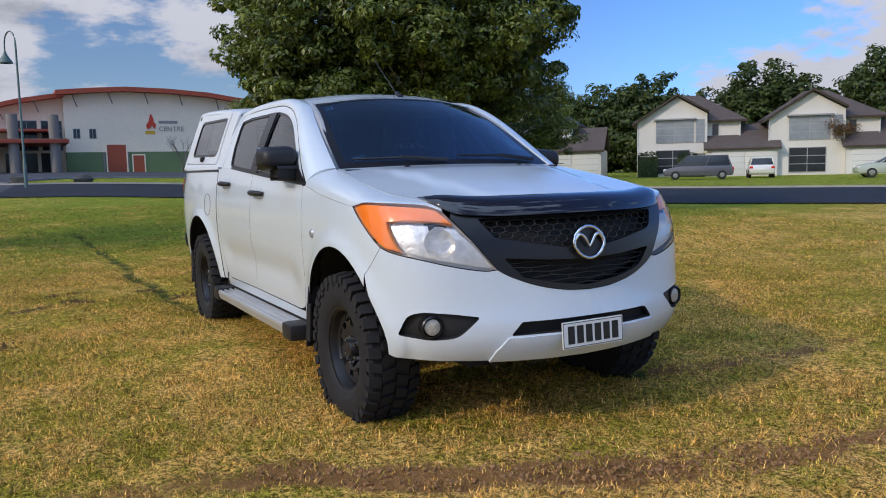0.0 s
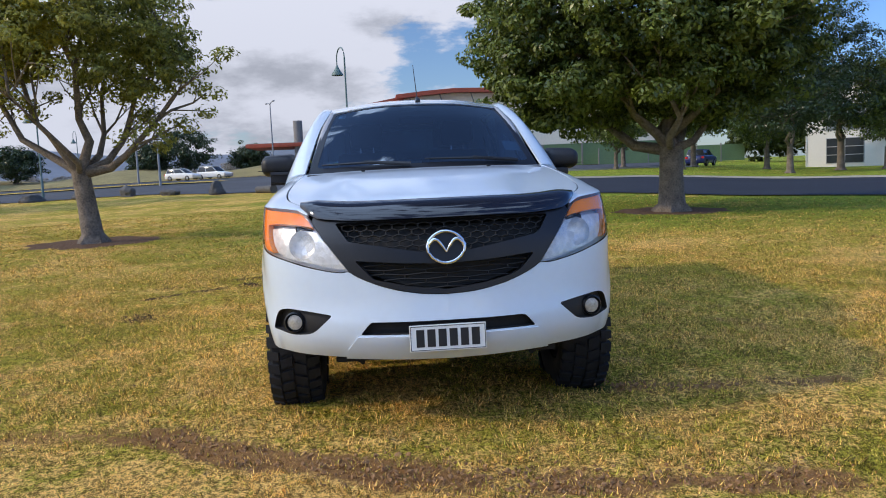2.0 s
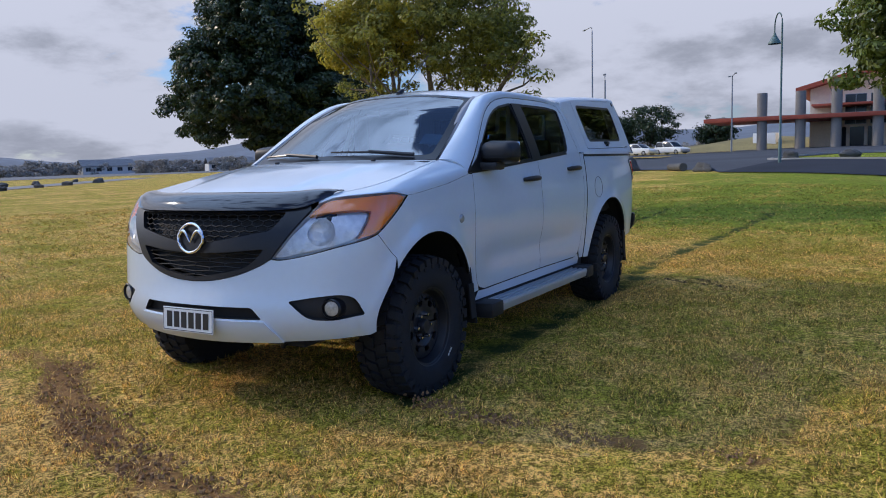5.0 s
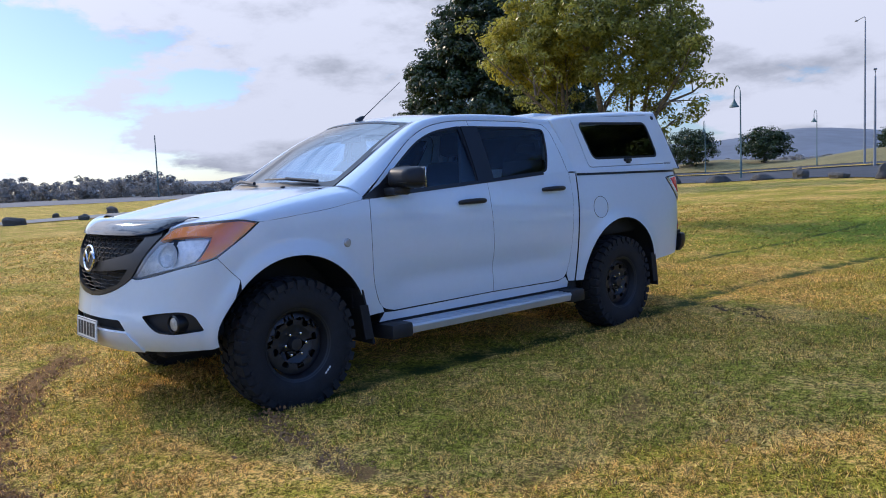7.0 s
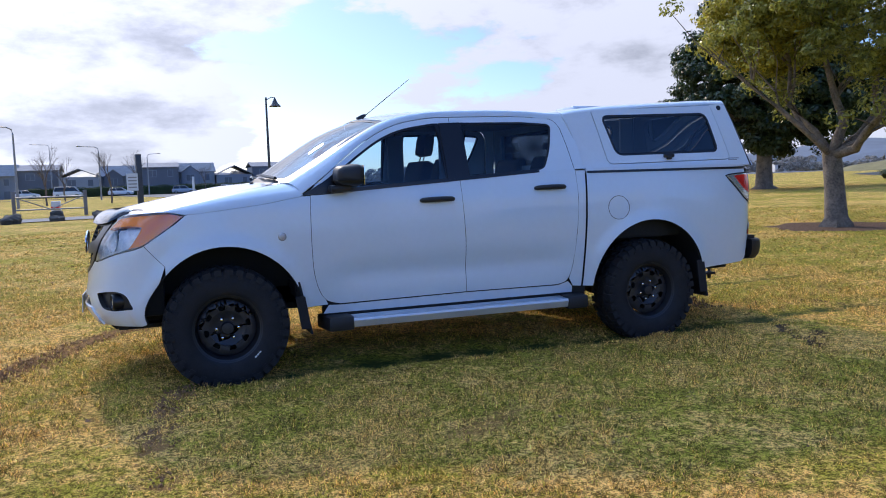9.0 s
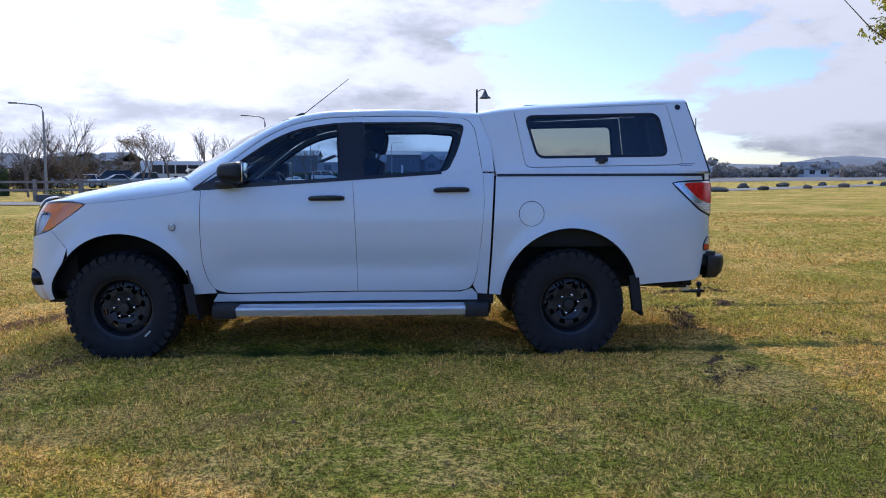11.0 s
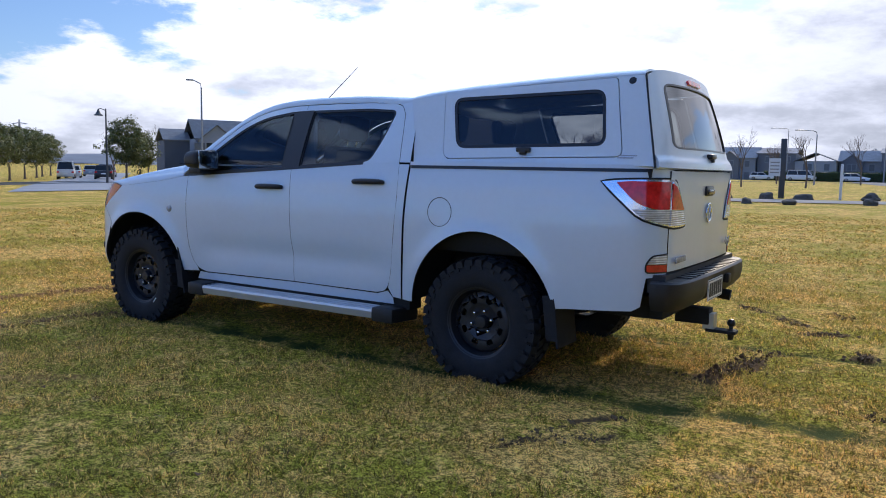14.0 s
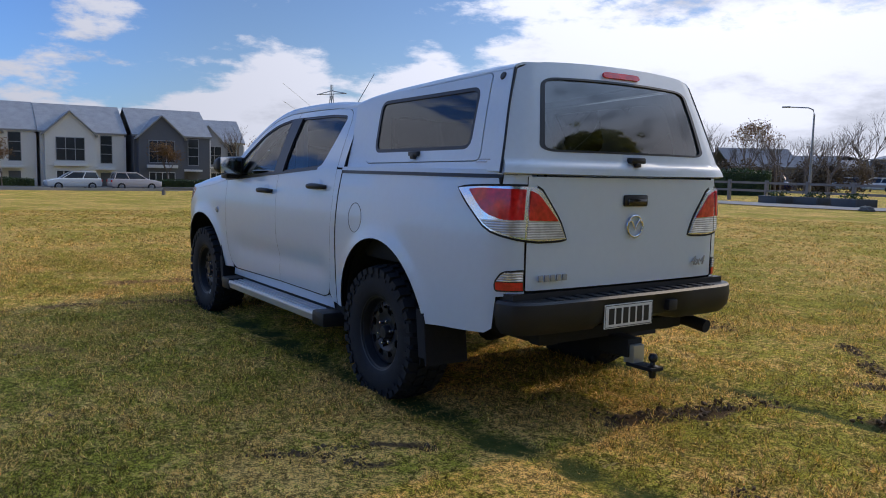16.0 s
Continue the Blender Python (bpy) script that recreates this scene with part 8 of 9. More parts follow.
def build_hall():
    hl = placed("sports_hall", -100, 4.0, 90, "large cream hall with red roof edge, green base and red doors", "hall")
    z0 = -0.6
    # local x runs along the front, y goes in; the main block and the lower wing
    top = [(0, 9.15), (3, 9.5), (7, 9.75), (12, 9.65), (17, 9.3), (23, 8.4), (30, 6.9), (36, 5.2)]
    prism("main_wall", [(0, 2.35), (36, 2.35)] + top[::-1], 0, 40, CREAM, hl)
    prism("green_base", [(0, z0), (36, z0), (36, 2.35), (0, 2.35)], 0.02, 40, HALL_GREEN, hl, "dark green lower wall")
    prism("main_roof", [(p[0] - 0.8 if i == 0 else p[0], p[1]) for i, p in enumerate(top)] + [(p[0] - (0.8 if p[0] == 0 else 0), p[1] + 0.55) for p in top[::-1]], -1.3, 41, HALL_RED, hl, "brick-red roof edge")
    wing = [(-9, 7.0), (-5, 8.1), (0, 9.0)]
    prism("wing_wall", [(-9, z0), (0, z0)] + wing[::-1], 1.0, 34, CREAM, hl)
    prism("wing_roof", [(-10.5, 6.65), (-5, 8.1), (0.2, 9.0), (0.2, 9.5), (-5, 8.6), (-10.5, 7.15)], -0.9, 35, HALL_RED, hl, "brick-red wing roof")
    for k, x in enumerate((-7, -3.2, 1.0, 5, 9.2, 13.4, 18, 22.5)):
        zt = float(np.interp(x, [p[0] for p in wing + top[1:]], [p[1] for p in wing + top[1:]]))
        tube("roof_strut", [(x, -1.0, zt + 0.05), (x + 0.55, 0.02, zt - 1.3)], 0.07, GREY_COL, hl, 6)
    for x in (4.2, 7.0, 14.0, 19, 24.5, 30):
        boxed("base_post", (x - 0.12, -0.08, z0), (x + 0.12, 0.04, 2.35), GREY_COL, hl, 0.0)
    rd = boxed("roller_door", (4.6, -0.06, -0.3), (6.8, 0.05, 3.25), DOOR_RED, hl, 0.0)
    boxed("door_frame", (4.45, -0.09, -0.3), (4.6, 0.05, 3.4), CREAM, rd, 0.0)
    boxed("door_frame", (6.8, -0.09, -0.3), (6.95, 0.05, 3.4), CREAM, rd, 0.0)
    boxed("exit_door", (7.6, -0.05, -0.3), (8.9, 0.05, 1.9), DOOR_RED, hl, 0.0)
    boxed("exit_frame", (7.45, -0.04, -0.3), (9.05, 0.03, 2.05), CREAM, hl, 0.0)
    # sign: flame shape over a yellow stroke, and grey lettering
    pts = catmull([(-0.5, 0), (-0.62, 0.5), (-0.3, 1.0), (-0.05, 1.9), (0.3, 1.2), (0.25, 0.9), (0.55, 0.6), (0.35, 0.0), (0.05, 0.45), (-0.2, 0.05)], 3)
    prism("flame_sign", [(p[0] + 10.0, p[1] + 5.2) for p in pts], -0.10, -0.02, FLAME, hl, "red flame shape on the wall")
    boxed("sign_bar", (9.2, -0.05, 4.55), (10.4, 0.0, 4.95), YELLOW, hl, 0.0, label="yellow sign bar")
    boxed("sign_bar", (10.9, -0.05, 5.9), (13.2, 0.0, 6.25), GREY_SIGN, hl, 0.0)
    cu = bpy.data.curves.new("sign_letters", "FONT")
    cu.body, cu.size, cu.extrude = "CENTRE", 0.85, 0.02
    tmp = bpy.data.objects.new("tmp", cu)
    me = bpy.data.meshes.new_from_object(tmp)
    bpy.data.objects.remove(tmp)
    me.transform(pose(10.85, -0.05, 4.95, 90, 0, 0))
    obj("sign_letters", me, GREY_SIGN, hl, "grey wall lettering")
    # entrance: glazing, canopy, columns
    for x in (-5.2, -2.5):
        window(hl, x, 2.6, 2.3, 3.6, 2, 3, 1.0)
    for x in (0.9, 2.7):
        window(hl, x, 4.0, 0.8, 1.2, 2, 1, 0.0)
    boxed("entrance_canopy", (-19.5, -9.8, 3.1), (-0.2, 1.0, 3.55), HALL_RED, hl, 0.02, label="brick-red entrance canopy")
    # unseen grey sheet, added to keep red bounce light off the wing wall
    boxed("bounce_cover", (-19.3, -9.6, 3.55), (-0.4, 0.9, 3.60), GREY_COL, hl, 0.0, label="unseen grey sheet added over the canopy against red bounce light")
    boxed("upper_canopy", (-8.5, -4.0, 4.7), (-1.0, 1.0, 4.95), HALL_RED, hl, 0.02)
    for x in (-13.2, -9.2, -5.6, -1.6):
        lathe("column", [(0.001, 6.2), (0.55, 6.2), (0.55, -0.8)], GREY_COL, hl, 20, "Z", (x, -9.0, 0))
    for x in (-6.5, -4.6, -2.7):
        boxed("entrance_door", (x, 0.93, -0.4), (x + 1.5, 1.02, 2.3), DARK_GLASS, hl, 0.0)
    boxed("roof_unit", (8.0, 6, 9.6), (9.2, 8, 10.6), FRAME_GREY, hl, 0.02)
    # green boundary fence to the north
    fc = placed("green_fence", -97, 30, 90, "dark green panel fence beside the hall", "fence")
    for k in range(6):
        boxed("fence_panel", (k * 3.4, -0.04, -0.2), (k * 3.4 + 3.3, 0.04, 2.0), HALL_GREEN, fc, 0.0)
        boxed("fence_post", (k * 3.4 - 0.1, -0.1, -0.3), (k * 3.4 + 0.02, 0.08, 2.2), GREY_COL, fc, 0.0)


def west_house(x, y, yaw, mirror=False):
    """Two-storey house: gabled front with tall windows and a lower garage wing."""
    o = placed("house", x, y, yaw, "pale two-storey house with brown tiled roof and double garage", "house", "houses beyond the road")
    prism("wall", [(6.0, -0.6), (8.8, -0.6), (8.8, 4.62), (6.0, 4.62)], 0.9, 9.5, PALE_WALL, o)
    prism("front_gable", [(0.2, -0.6), (6.0, -0.6), (6.0, 5.4), (3.5, 6.85), (0.2, 4.8)], 0, 9.5, PALE_WALL, o)
    prism("roof", [(-0.35, 4.42), (3.5, 6.95), (6.15, 5.42), (6.15, 5.6), (3.5, 7.15), (-0.35, 4.62)], -0.5, 10, ROOF_BROWN, o)
    # hipped main roof behind the gable
    bm = bmesh.new()
    low = [bm.verts.new(c) for c in ((-0.3, 0.45, 4.62), (9.3, 0.45, 4.62), (9.3, 10.2, 4.62), (-0.3, 10.2, 4.62))]
    eave = [bm.verts.new((v.co.x, v.co.y, 4.80)) for v in low]
    ridge = [bm.verts.new((3.5, 5.3, 7.35)), bm.verts.new((5.4, 5.3, 7.35))]
    bm.faces.new(low[::-1])
    for k in range(4):
        bm.faces.new((low[k], low[(k + 1) % 4], eave[(k + 1) % 4], eave[k]))
    for f in ((eave[0], eave[1], ridge[1], ridge[0]), (eave[1], eave[2], ridge[1]), (eave[2], eave[3], ridge[0], ridge[1]), (eave[3], eave[0], ridge[0])):
        bm.faces.new(f)
    bmesh.ops.recalc_face_normals(bm, faces=bm.faces)
    obj("main_roof", bm, ROOF_BROWN, o)
    window(o, 1.7, 2.9, 3.2, 2.0, 2, 3, 0.0, None, "window", PALE_GLASS)
    boxed("window_head", (1.5, -0.35, 4.9), (5.1, 0.1, 5.02), FRAME_GREY, o, 0.0)
    window(o, 5.05, 2.9, 0.75, 2.0, 1, 3, 0.0, None, "window", PALE_GLASS)
    window(o, 1.7, 0.2, 2.9, 2.1, 2, 3, 0.0)
    window(o, 6.4, 3.4, 0.6, 1.1, 1, 1, 0.9)
    tube("downpipe", [(0.15, -0.05, -0.4), (0.15, -0.05, 4.8)], 0.05, WHITE_TRIM, o, 6)
    tube("downpipe", [(8.7, 0.8, 2.6), (8.7, 0.8, 4.8)], 0.05, WHITE_TRIM, o, 6)
    gable_wall(o, 6.0, 11.6, -0.6, 5.5, -0.6, 2.35, 2.35, PALE_WALL, "garage_wall")
    gable_roof(o, 6.0, 11.6, -0.6, 5.5, 2.35, 4.3, ROOF_BROWN, False, 0.3, "garage_roof")
    garage_door(o, 6.4, 2.6, -0.6)
    garage_door(o, 9.1, 2.3, -0.6)
    boxed("aerial_mast", (4.0, 5.0, 6.5), (4.05, 5.05, 8.0), FRAME_GREY, o, 0.0)
    return o


def east_house(x, y, yaw, wall, w=7.6, second=None, gw=0.62, roof=None, wing=False):
    """Two-storey terrace house with a steep front gable and a side gable."""
    o = placed("terrace_house", x, y, yaw, "two-storey grey town house with steep front gable", "house", "town houses on the street")
    roof = roof or ROOF_LIGHT
    gable_wall(o, 0, w, 0, 9, -1.2, 5.2, 5.2, wall)
    if wing:
        gable_wall(o, -3.4, 0, 4.5, 12, -1.2, 5.0, 5.0, DARK_WALL, "side_wing")
        gable_roof(o, -3.4, 0, 4.5, 12, 5.0, 6.6, roof, False, 0.2, "wing_roof")
        boxed("glazed_bay", (-0.3, -1.2, -0.6), (1.0, 0.0, 4.6), FAR_GLASS, o, 0.0, label="glazed corner bay")
        boxed("pale_cladding", (w * 0.55, -0.12, -1.1), (w - 0.2, -0.02, 4.0), PALE_WALL, o, 0.0, label="pale clad ground storey")
    gable_wall(o, 0.3, w * gw, -0.9, 4, -1.2, 5.0, 7.0, wall, "front_gable")
    gable_roof(o, 0.3, w * gw, -0.9, 4.0, 5.0, 7.0, roof, True, 0.25)
    gable_roof(o, 0, w, 0, 9, 5.2, 7.9, roof, False, 0.2, "main_roof")
    window(o, 1.2, 2.5, 2.5, 2.2, 3, 2, -0.9)
    window(o, 1.2, -0.8, 2.5, 2.4, 4, 1, -0.9, WHITE_TRIM)
    boxed("balcony_sill", (1.0, -1.3, 2.0), (3.9, -0.9, 2.3), WHITE_TRIM, o, 0.0)
    window(o, w * 0.70, 2.3, 1.1, 2.7, 1, 3, 0.0)
    boxed("front_door", (w * 0.70, -0.06, -0.8), (w * 0.70 + 1.0, 0.02, 1.4), DARK_WALL, o, 0.0)
    boxed("porch", (w * 0.62, -1.0, 1.7), (w * 0.62 + 1.8, 0.0, 1.9), WHITE_TRIM, o, 0.0)
    prism("end_wall", [(w + 0.01, -1.2), (w + 0.13, -1.2), (w + 0.13, 4.9), (w + 0.01, 4.9)], 0, 9, second or WHITE_TRIM, o, "pale end wall")
    return o


def low_house(x, y, yaw, w, d, label="single-storey house with grey tiled roof", wall=None):
    o = placed("bungalow", x, y, yaw, label, "house", "bungalows")
    gable_wall(o, 0, w, 0, d, -0.8, 2.5, 2.5, wall or PALE_WALL)
    gable_roof(o, 0, w, 0, d, 2.5, 4.4, ROOF_GREY, False, 0.4)
    for k in range(int(w // 3)):
        window(o, 0.8 + k * 3, 0.9, 1.5, 1.2, 2, 1, 0.0)
    return o


def far_terrace(x, y, yaw, n, wall_list):
    """A row of far town houses of differing height and depth, some gabled to the street."""
    for k in range(n):
        c, s = math.cos(radians(yaw)), math.sin(radians(yaw))
        back = 2.2 * math.sin(k * 2.7)
        px, py = x + c * k * 7.2 - s * back, y + s * k * 7.2 + c * back
        o = placed("town_house", px, py, yaw, "far two-storey grey town house with gabled roof", "house", "far town houses")
        wl, eave, rise = wall_list[k % len(wall_list)], 4.3 + 0.9 * math.sin(k * 1.9), 1.5 + 0.6 * math.cos(k * 2.3)
        gable_wall(o, 0, 7.0, 0, 9, -1, eave, eave, wl)
        gable_roof(o, 0, 7.0, 0, 9, eave, eave + rise, FAR_ROOF, k % 4 == 2, 0.25, "main_roof")
        f = 0.0
        if k % 3 != 1 and k % 4 != 2:
            f = -0.7
            gable_wall(o, 0.5, 4.0, f, 4, -1, eave - 0.2, eave + 1.2, wall_list[(k + 1) % len(wall_list)], "front_gable")
            gable_roof(o, 0.5, 4.0, f, 4, eave - 0.2, eave + 1.2, FAR_ROOF, True, 0.2)
        window(o, 1.4, eave - 1.8, 1.6, 1.3, 2, 1, f, None, "window", FAR_GLASS)
        window(o, 1.4, 0.2, 1.6, 1.6, 2, 1, f, None, "window", FAR_GLASS)
        window(o, 5.0, eave - 1.8, 1.0, 1.3, 1, 1, 0.0, None, "window", FAR_GLASS)
        boxed("front_door", (5.0, -0.06, -0.5), (6.0, 0.02, 1.5), FAR_DARK, o, 0.0)


def hedge(x0, y0, x1, y1, width, height, seed, label="clipped dark green hedge"):
    rng = np.random.default_rng(seed)
    ln = math.dist((x0, y0), (x1, y1))
    n = int(ln * (height + width) * 130)
    t, a, b = rng.uniform(0, 1, n), rng.uniform(-1, 1, n), rng.uniform(0, 1, n)
    side = rng.integers(0, 3, n)
    a = np.where(side == 0, -1 + 0.1 * rng.normal(size=n), np.where(side == 1, 1 + 0.1 * rng.normal(size=n), a))
    b = np.where(side == 2, 1 + 0.05 * rng.normal(size=n), b)
    d = np.array((x1 - x0, y1 - y0)) / ln
    nx, ny = -d[1], d[0]
    x = x0 + (x1 - x0) * t + nx * a * width / 2
    y = y0 + (y1 - y0) * t + ny * a * width / 2
    z = H(x, y) + b * height * (1 + 0.05 * np.sin(t * ln * 1.7))
    nr = np.stack([nx * a, ny * a, b], 1) + rng.normal(size=(n, 3)) * 0.6
    nr /= np.linalg.norm(nr, axis=1, keepdims=True)
    hd = new("hedge")
    tagged(hd, label, "hedge")
    quad_mesh("foliage", leaf_quads(np.stack([x, y, z], 1), nr, 0.09, rng), LEAF_HEDGE, hd)
    bm = bmesh.new()
    yaw = math.degrees(math.atan2(d[1], d[0]))
    add_box(bm, (0, -width * 0.42, -0.3), (ln, width * 0.42, height * 0.92), pose(x0, y0, h((x0 + x1) / 2, (y0 + y1) / 2), 0, 0, yaw))
    obj("core", bm, LEAF_HEDGE, hd)


build_hall()
west_house(-47.4, 46.7, 43.8)
west_house(-39.6, 54.2, 43.8)
west_house(-57.5, 36.2, 43.8)
hedge(-46.0, 45.6, -44.8, 46.8, 1.2, 1.9, 1)
hedge(-43.6, 47.9, -41.9, 49.4, 1.0, 1.8, 2)
for _k, (_y, _m, _x) in enumerate(((0.5, PALE_WALL, 76.5), (-7.3, PALE_WALL, 76.0), (-15.4, DARK_WALL, 75.0))):
    east_house(_x, _y, -92, _m, 7.4)
east_house(88, -24.5, -97, GREY_WALL, 6.5)
hedge(70.5, 1, 70.0, -6, 1.0, 0.8, 3)
hedge(70.0, -13, 68.0, -24, 1.0, 0.8, 4)
east_house(82.3, -67.4, -119.5, GREY_WALL, 12.8, None, 0.40, ROOF_GREY, True)
hedge(57, -56, 47, -62, 1.6, 2.1, 5)
low_house(62, -68, -134, 14, 9, wall=TAUPE_WALL)
low_house(60, -94, -130, 13, 9, wall=TAUPE_WALL)
low_house(46, -70, -125, 7, 8, wall=TAUPE_WALL)
hedge(33, -44, 27.0, -47.5, 1.8, 1.7, 7)
far_terrace(34, -158, 181, 8, (FAR_GREY, FAR_DARK, FAR_PALE))
far_terrace(100, -165, 160, 6, (FAR_GREY, FAR_DARK, FAR_GREY))
for _k, _x in enumerate((-78, -110, -146, -182, -212)):
    low_house(_x, -236 + _k * 15, 172 - _k * 9, 15, 9, "far low pale house beyond the yard", PALE_WALL)
hedge(24, -150, -24, -152, 1.4, 1.6, 6, "dark garden hedge before the far houses")

# ---- street things ----
STEEL_GREEN = surface("green_steel", (0.10, 0.16, 0.145), 0.5, vary=0.2)
STEEL_GREY = surface("galvanised_steel", (0.30, 0.31, 0.32), 0.5, metal=0.4, vary=0.15)
STEEL_DARK = surface("dark_steel", (0.05, 0.055, 0.06), 0.5, vary=0.2)
ROCK = surface("dark_boulder", (0.10, 0.095, 0.088), 0.9, vary=0.5, scale=3, fine=22, bump=0.9, bump_dist=0.03, per_object=0.5)
WOOD_GREY = surface("weathered_timber", (0.24, 0.22, 0.20), 0.9, vary=0.3, scale=2, fine=30, bump=0.3)
TYRE_DARK = surface("far_tyre", (0.02, 0.02, 0.02), 0.8, vary=0.2)


def swan_lamp(x, y, height, yaw, mat=None, reach=1.1, base_z=None):
    o = new("street_lamp")
    o.matrix_basis = pose(x, y, h(x, y), 0, 0, yaw)
    tagged(o, "tall swan-neck street lamp with a bell-shaped shade", "street lamp", "street lamps")
    m = mat or STEEL_GREEN
    tube("post", [(0, 0, -0.3), (0, 0, 1.2), (0, 0, 1.25), (0, 0, height - 0.6)], [0.09, 0.085, 0.06, 0.045], m, o, 10)
    r = reach / 2
    tube("neck", [(r - r * math.cos(a), 0, height - 0.6 + r * 1.1 * math.sin(a)) for a in np.linspace(0, math.pi, 10)] + [(reach, 0, height - 0.95)], 0.035, m, o, 8)
    lathe("shade", [(0.05, height - 0.9), (0.10, height - 1.05), (0.22, height - 1.25), (0.33, height - 1.42), (0.33, height - 1.47), (0.2, height - 1.44)], m, o, 16, "Z", (reach, 0, 0))
    return o


def arm_lamp(x, y, height, yaw, reach=1.6, double=False, mat=None):
    o = new("street_lamp")
    o.matrix_basis = pose(x, y, h(x, y), 0, 0, yaw)
    tagged(o, "tall grey street lamp with a flat curved arm", "street lamp", "street lamps")
    m = mat or STEEL_GREY
    tube("post", [(0, 0, -0.3), (0, 0, height * 0.5), (0, 0, height - 0.5)], [0.11, 0.085, 0.06], m, o, 10)
    for s in ((1, -1) if double else (1,)):
        arm = tube("arm", [(0, 0, height - 0.5), (s * 0.08, 0, height - 0.15), (s * 0.4, 0, height), (s * reach, 0, height + 0.08)], [0.06, 0.05, 0.045, 0.04], m, o, 8)
        boxed("lantern", (min(s * reach, s * (reach + 0.55)), -0.12, height + 0.03), (max(s * reach, s * (reach + 0.55)), 0.12, height + 0.14), m, o, 0.03)
    return o


def bell_lamp(x, y, height, yaw):
    """A post with a short bracket and a bell lantern."""
    o = new("street_lamp")
    o.matrix_basis = pose(x, y, h(x, y), 0, 0, yaw)
    tagged(o, "dark lamp post with bell lantern on a short bracket", "street lamp", "street lamps")
    tube("post", [(0, 0, -0.3), (0, 0, height)], [0.10, 0.055], STEEL_DARK, o, 10)
    tube("bracket", [(0, 0, height - 0.15), (0.35, 0, height), (0.55, 0, height - 0.05)], 0.03, STEEL_DARK, o, 8)
    lathe("shade", [(0.04, height - 0.05), (0.10, height - 0.2), (0.20, height - 0.4), (0.34, height - 0.52), (0.34, height - 0.57), (0.2, height - 0.55)], STEEL_DARK, o, 16, "Z", (0.55, 0, 0))
    return o


def boulder(x, y, s, seed):
    rng = np.random.default_rng(seed)
    bm = bmesh.new()
    bmesh.ops.create_icosphere(bm, subdivisions=3, radius=1)
    ph = rng.uniform(0, 6, 6)
    for v in bm.verts:
        c = v.co.copy()
        k = 1 + 0.16 * math.sin(3.1 * c.x + ph[0]) + 0.14 * math.sin(3.7 * c.y + ph[1]) + 0.10 * math.sin(6 * c.z + ph[2]) + 0.07 * math.sin(9 * c.x + 7 * c.y + ph[3])
        v.co = Vector((c.x * k * rng.uniform(0.99, 1.01), c.y * k, max(-0.4, c.z * k)))
    o = smooth(obj("boulder", bm, ROCK), 35)
    o.matrix_basis = pose(x, y, h(x, y) + s * 0.18, 0, 0, rng.uniform(0, 360)) @ Matrix.Diagonal((s * rng.uniform(0.9, 1.5), s * rng.uniform(0.7, 1.0), s * rng.uniform(0.62, 0.9), 1))
    tagged(o, "dark rough boulder at the edge of the grass", "boulder", "boulders along the lanes")


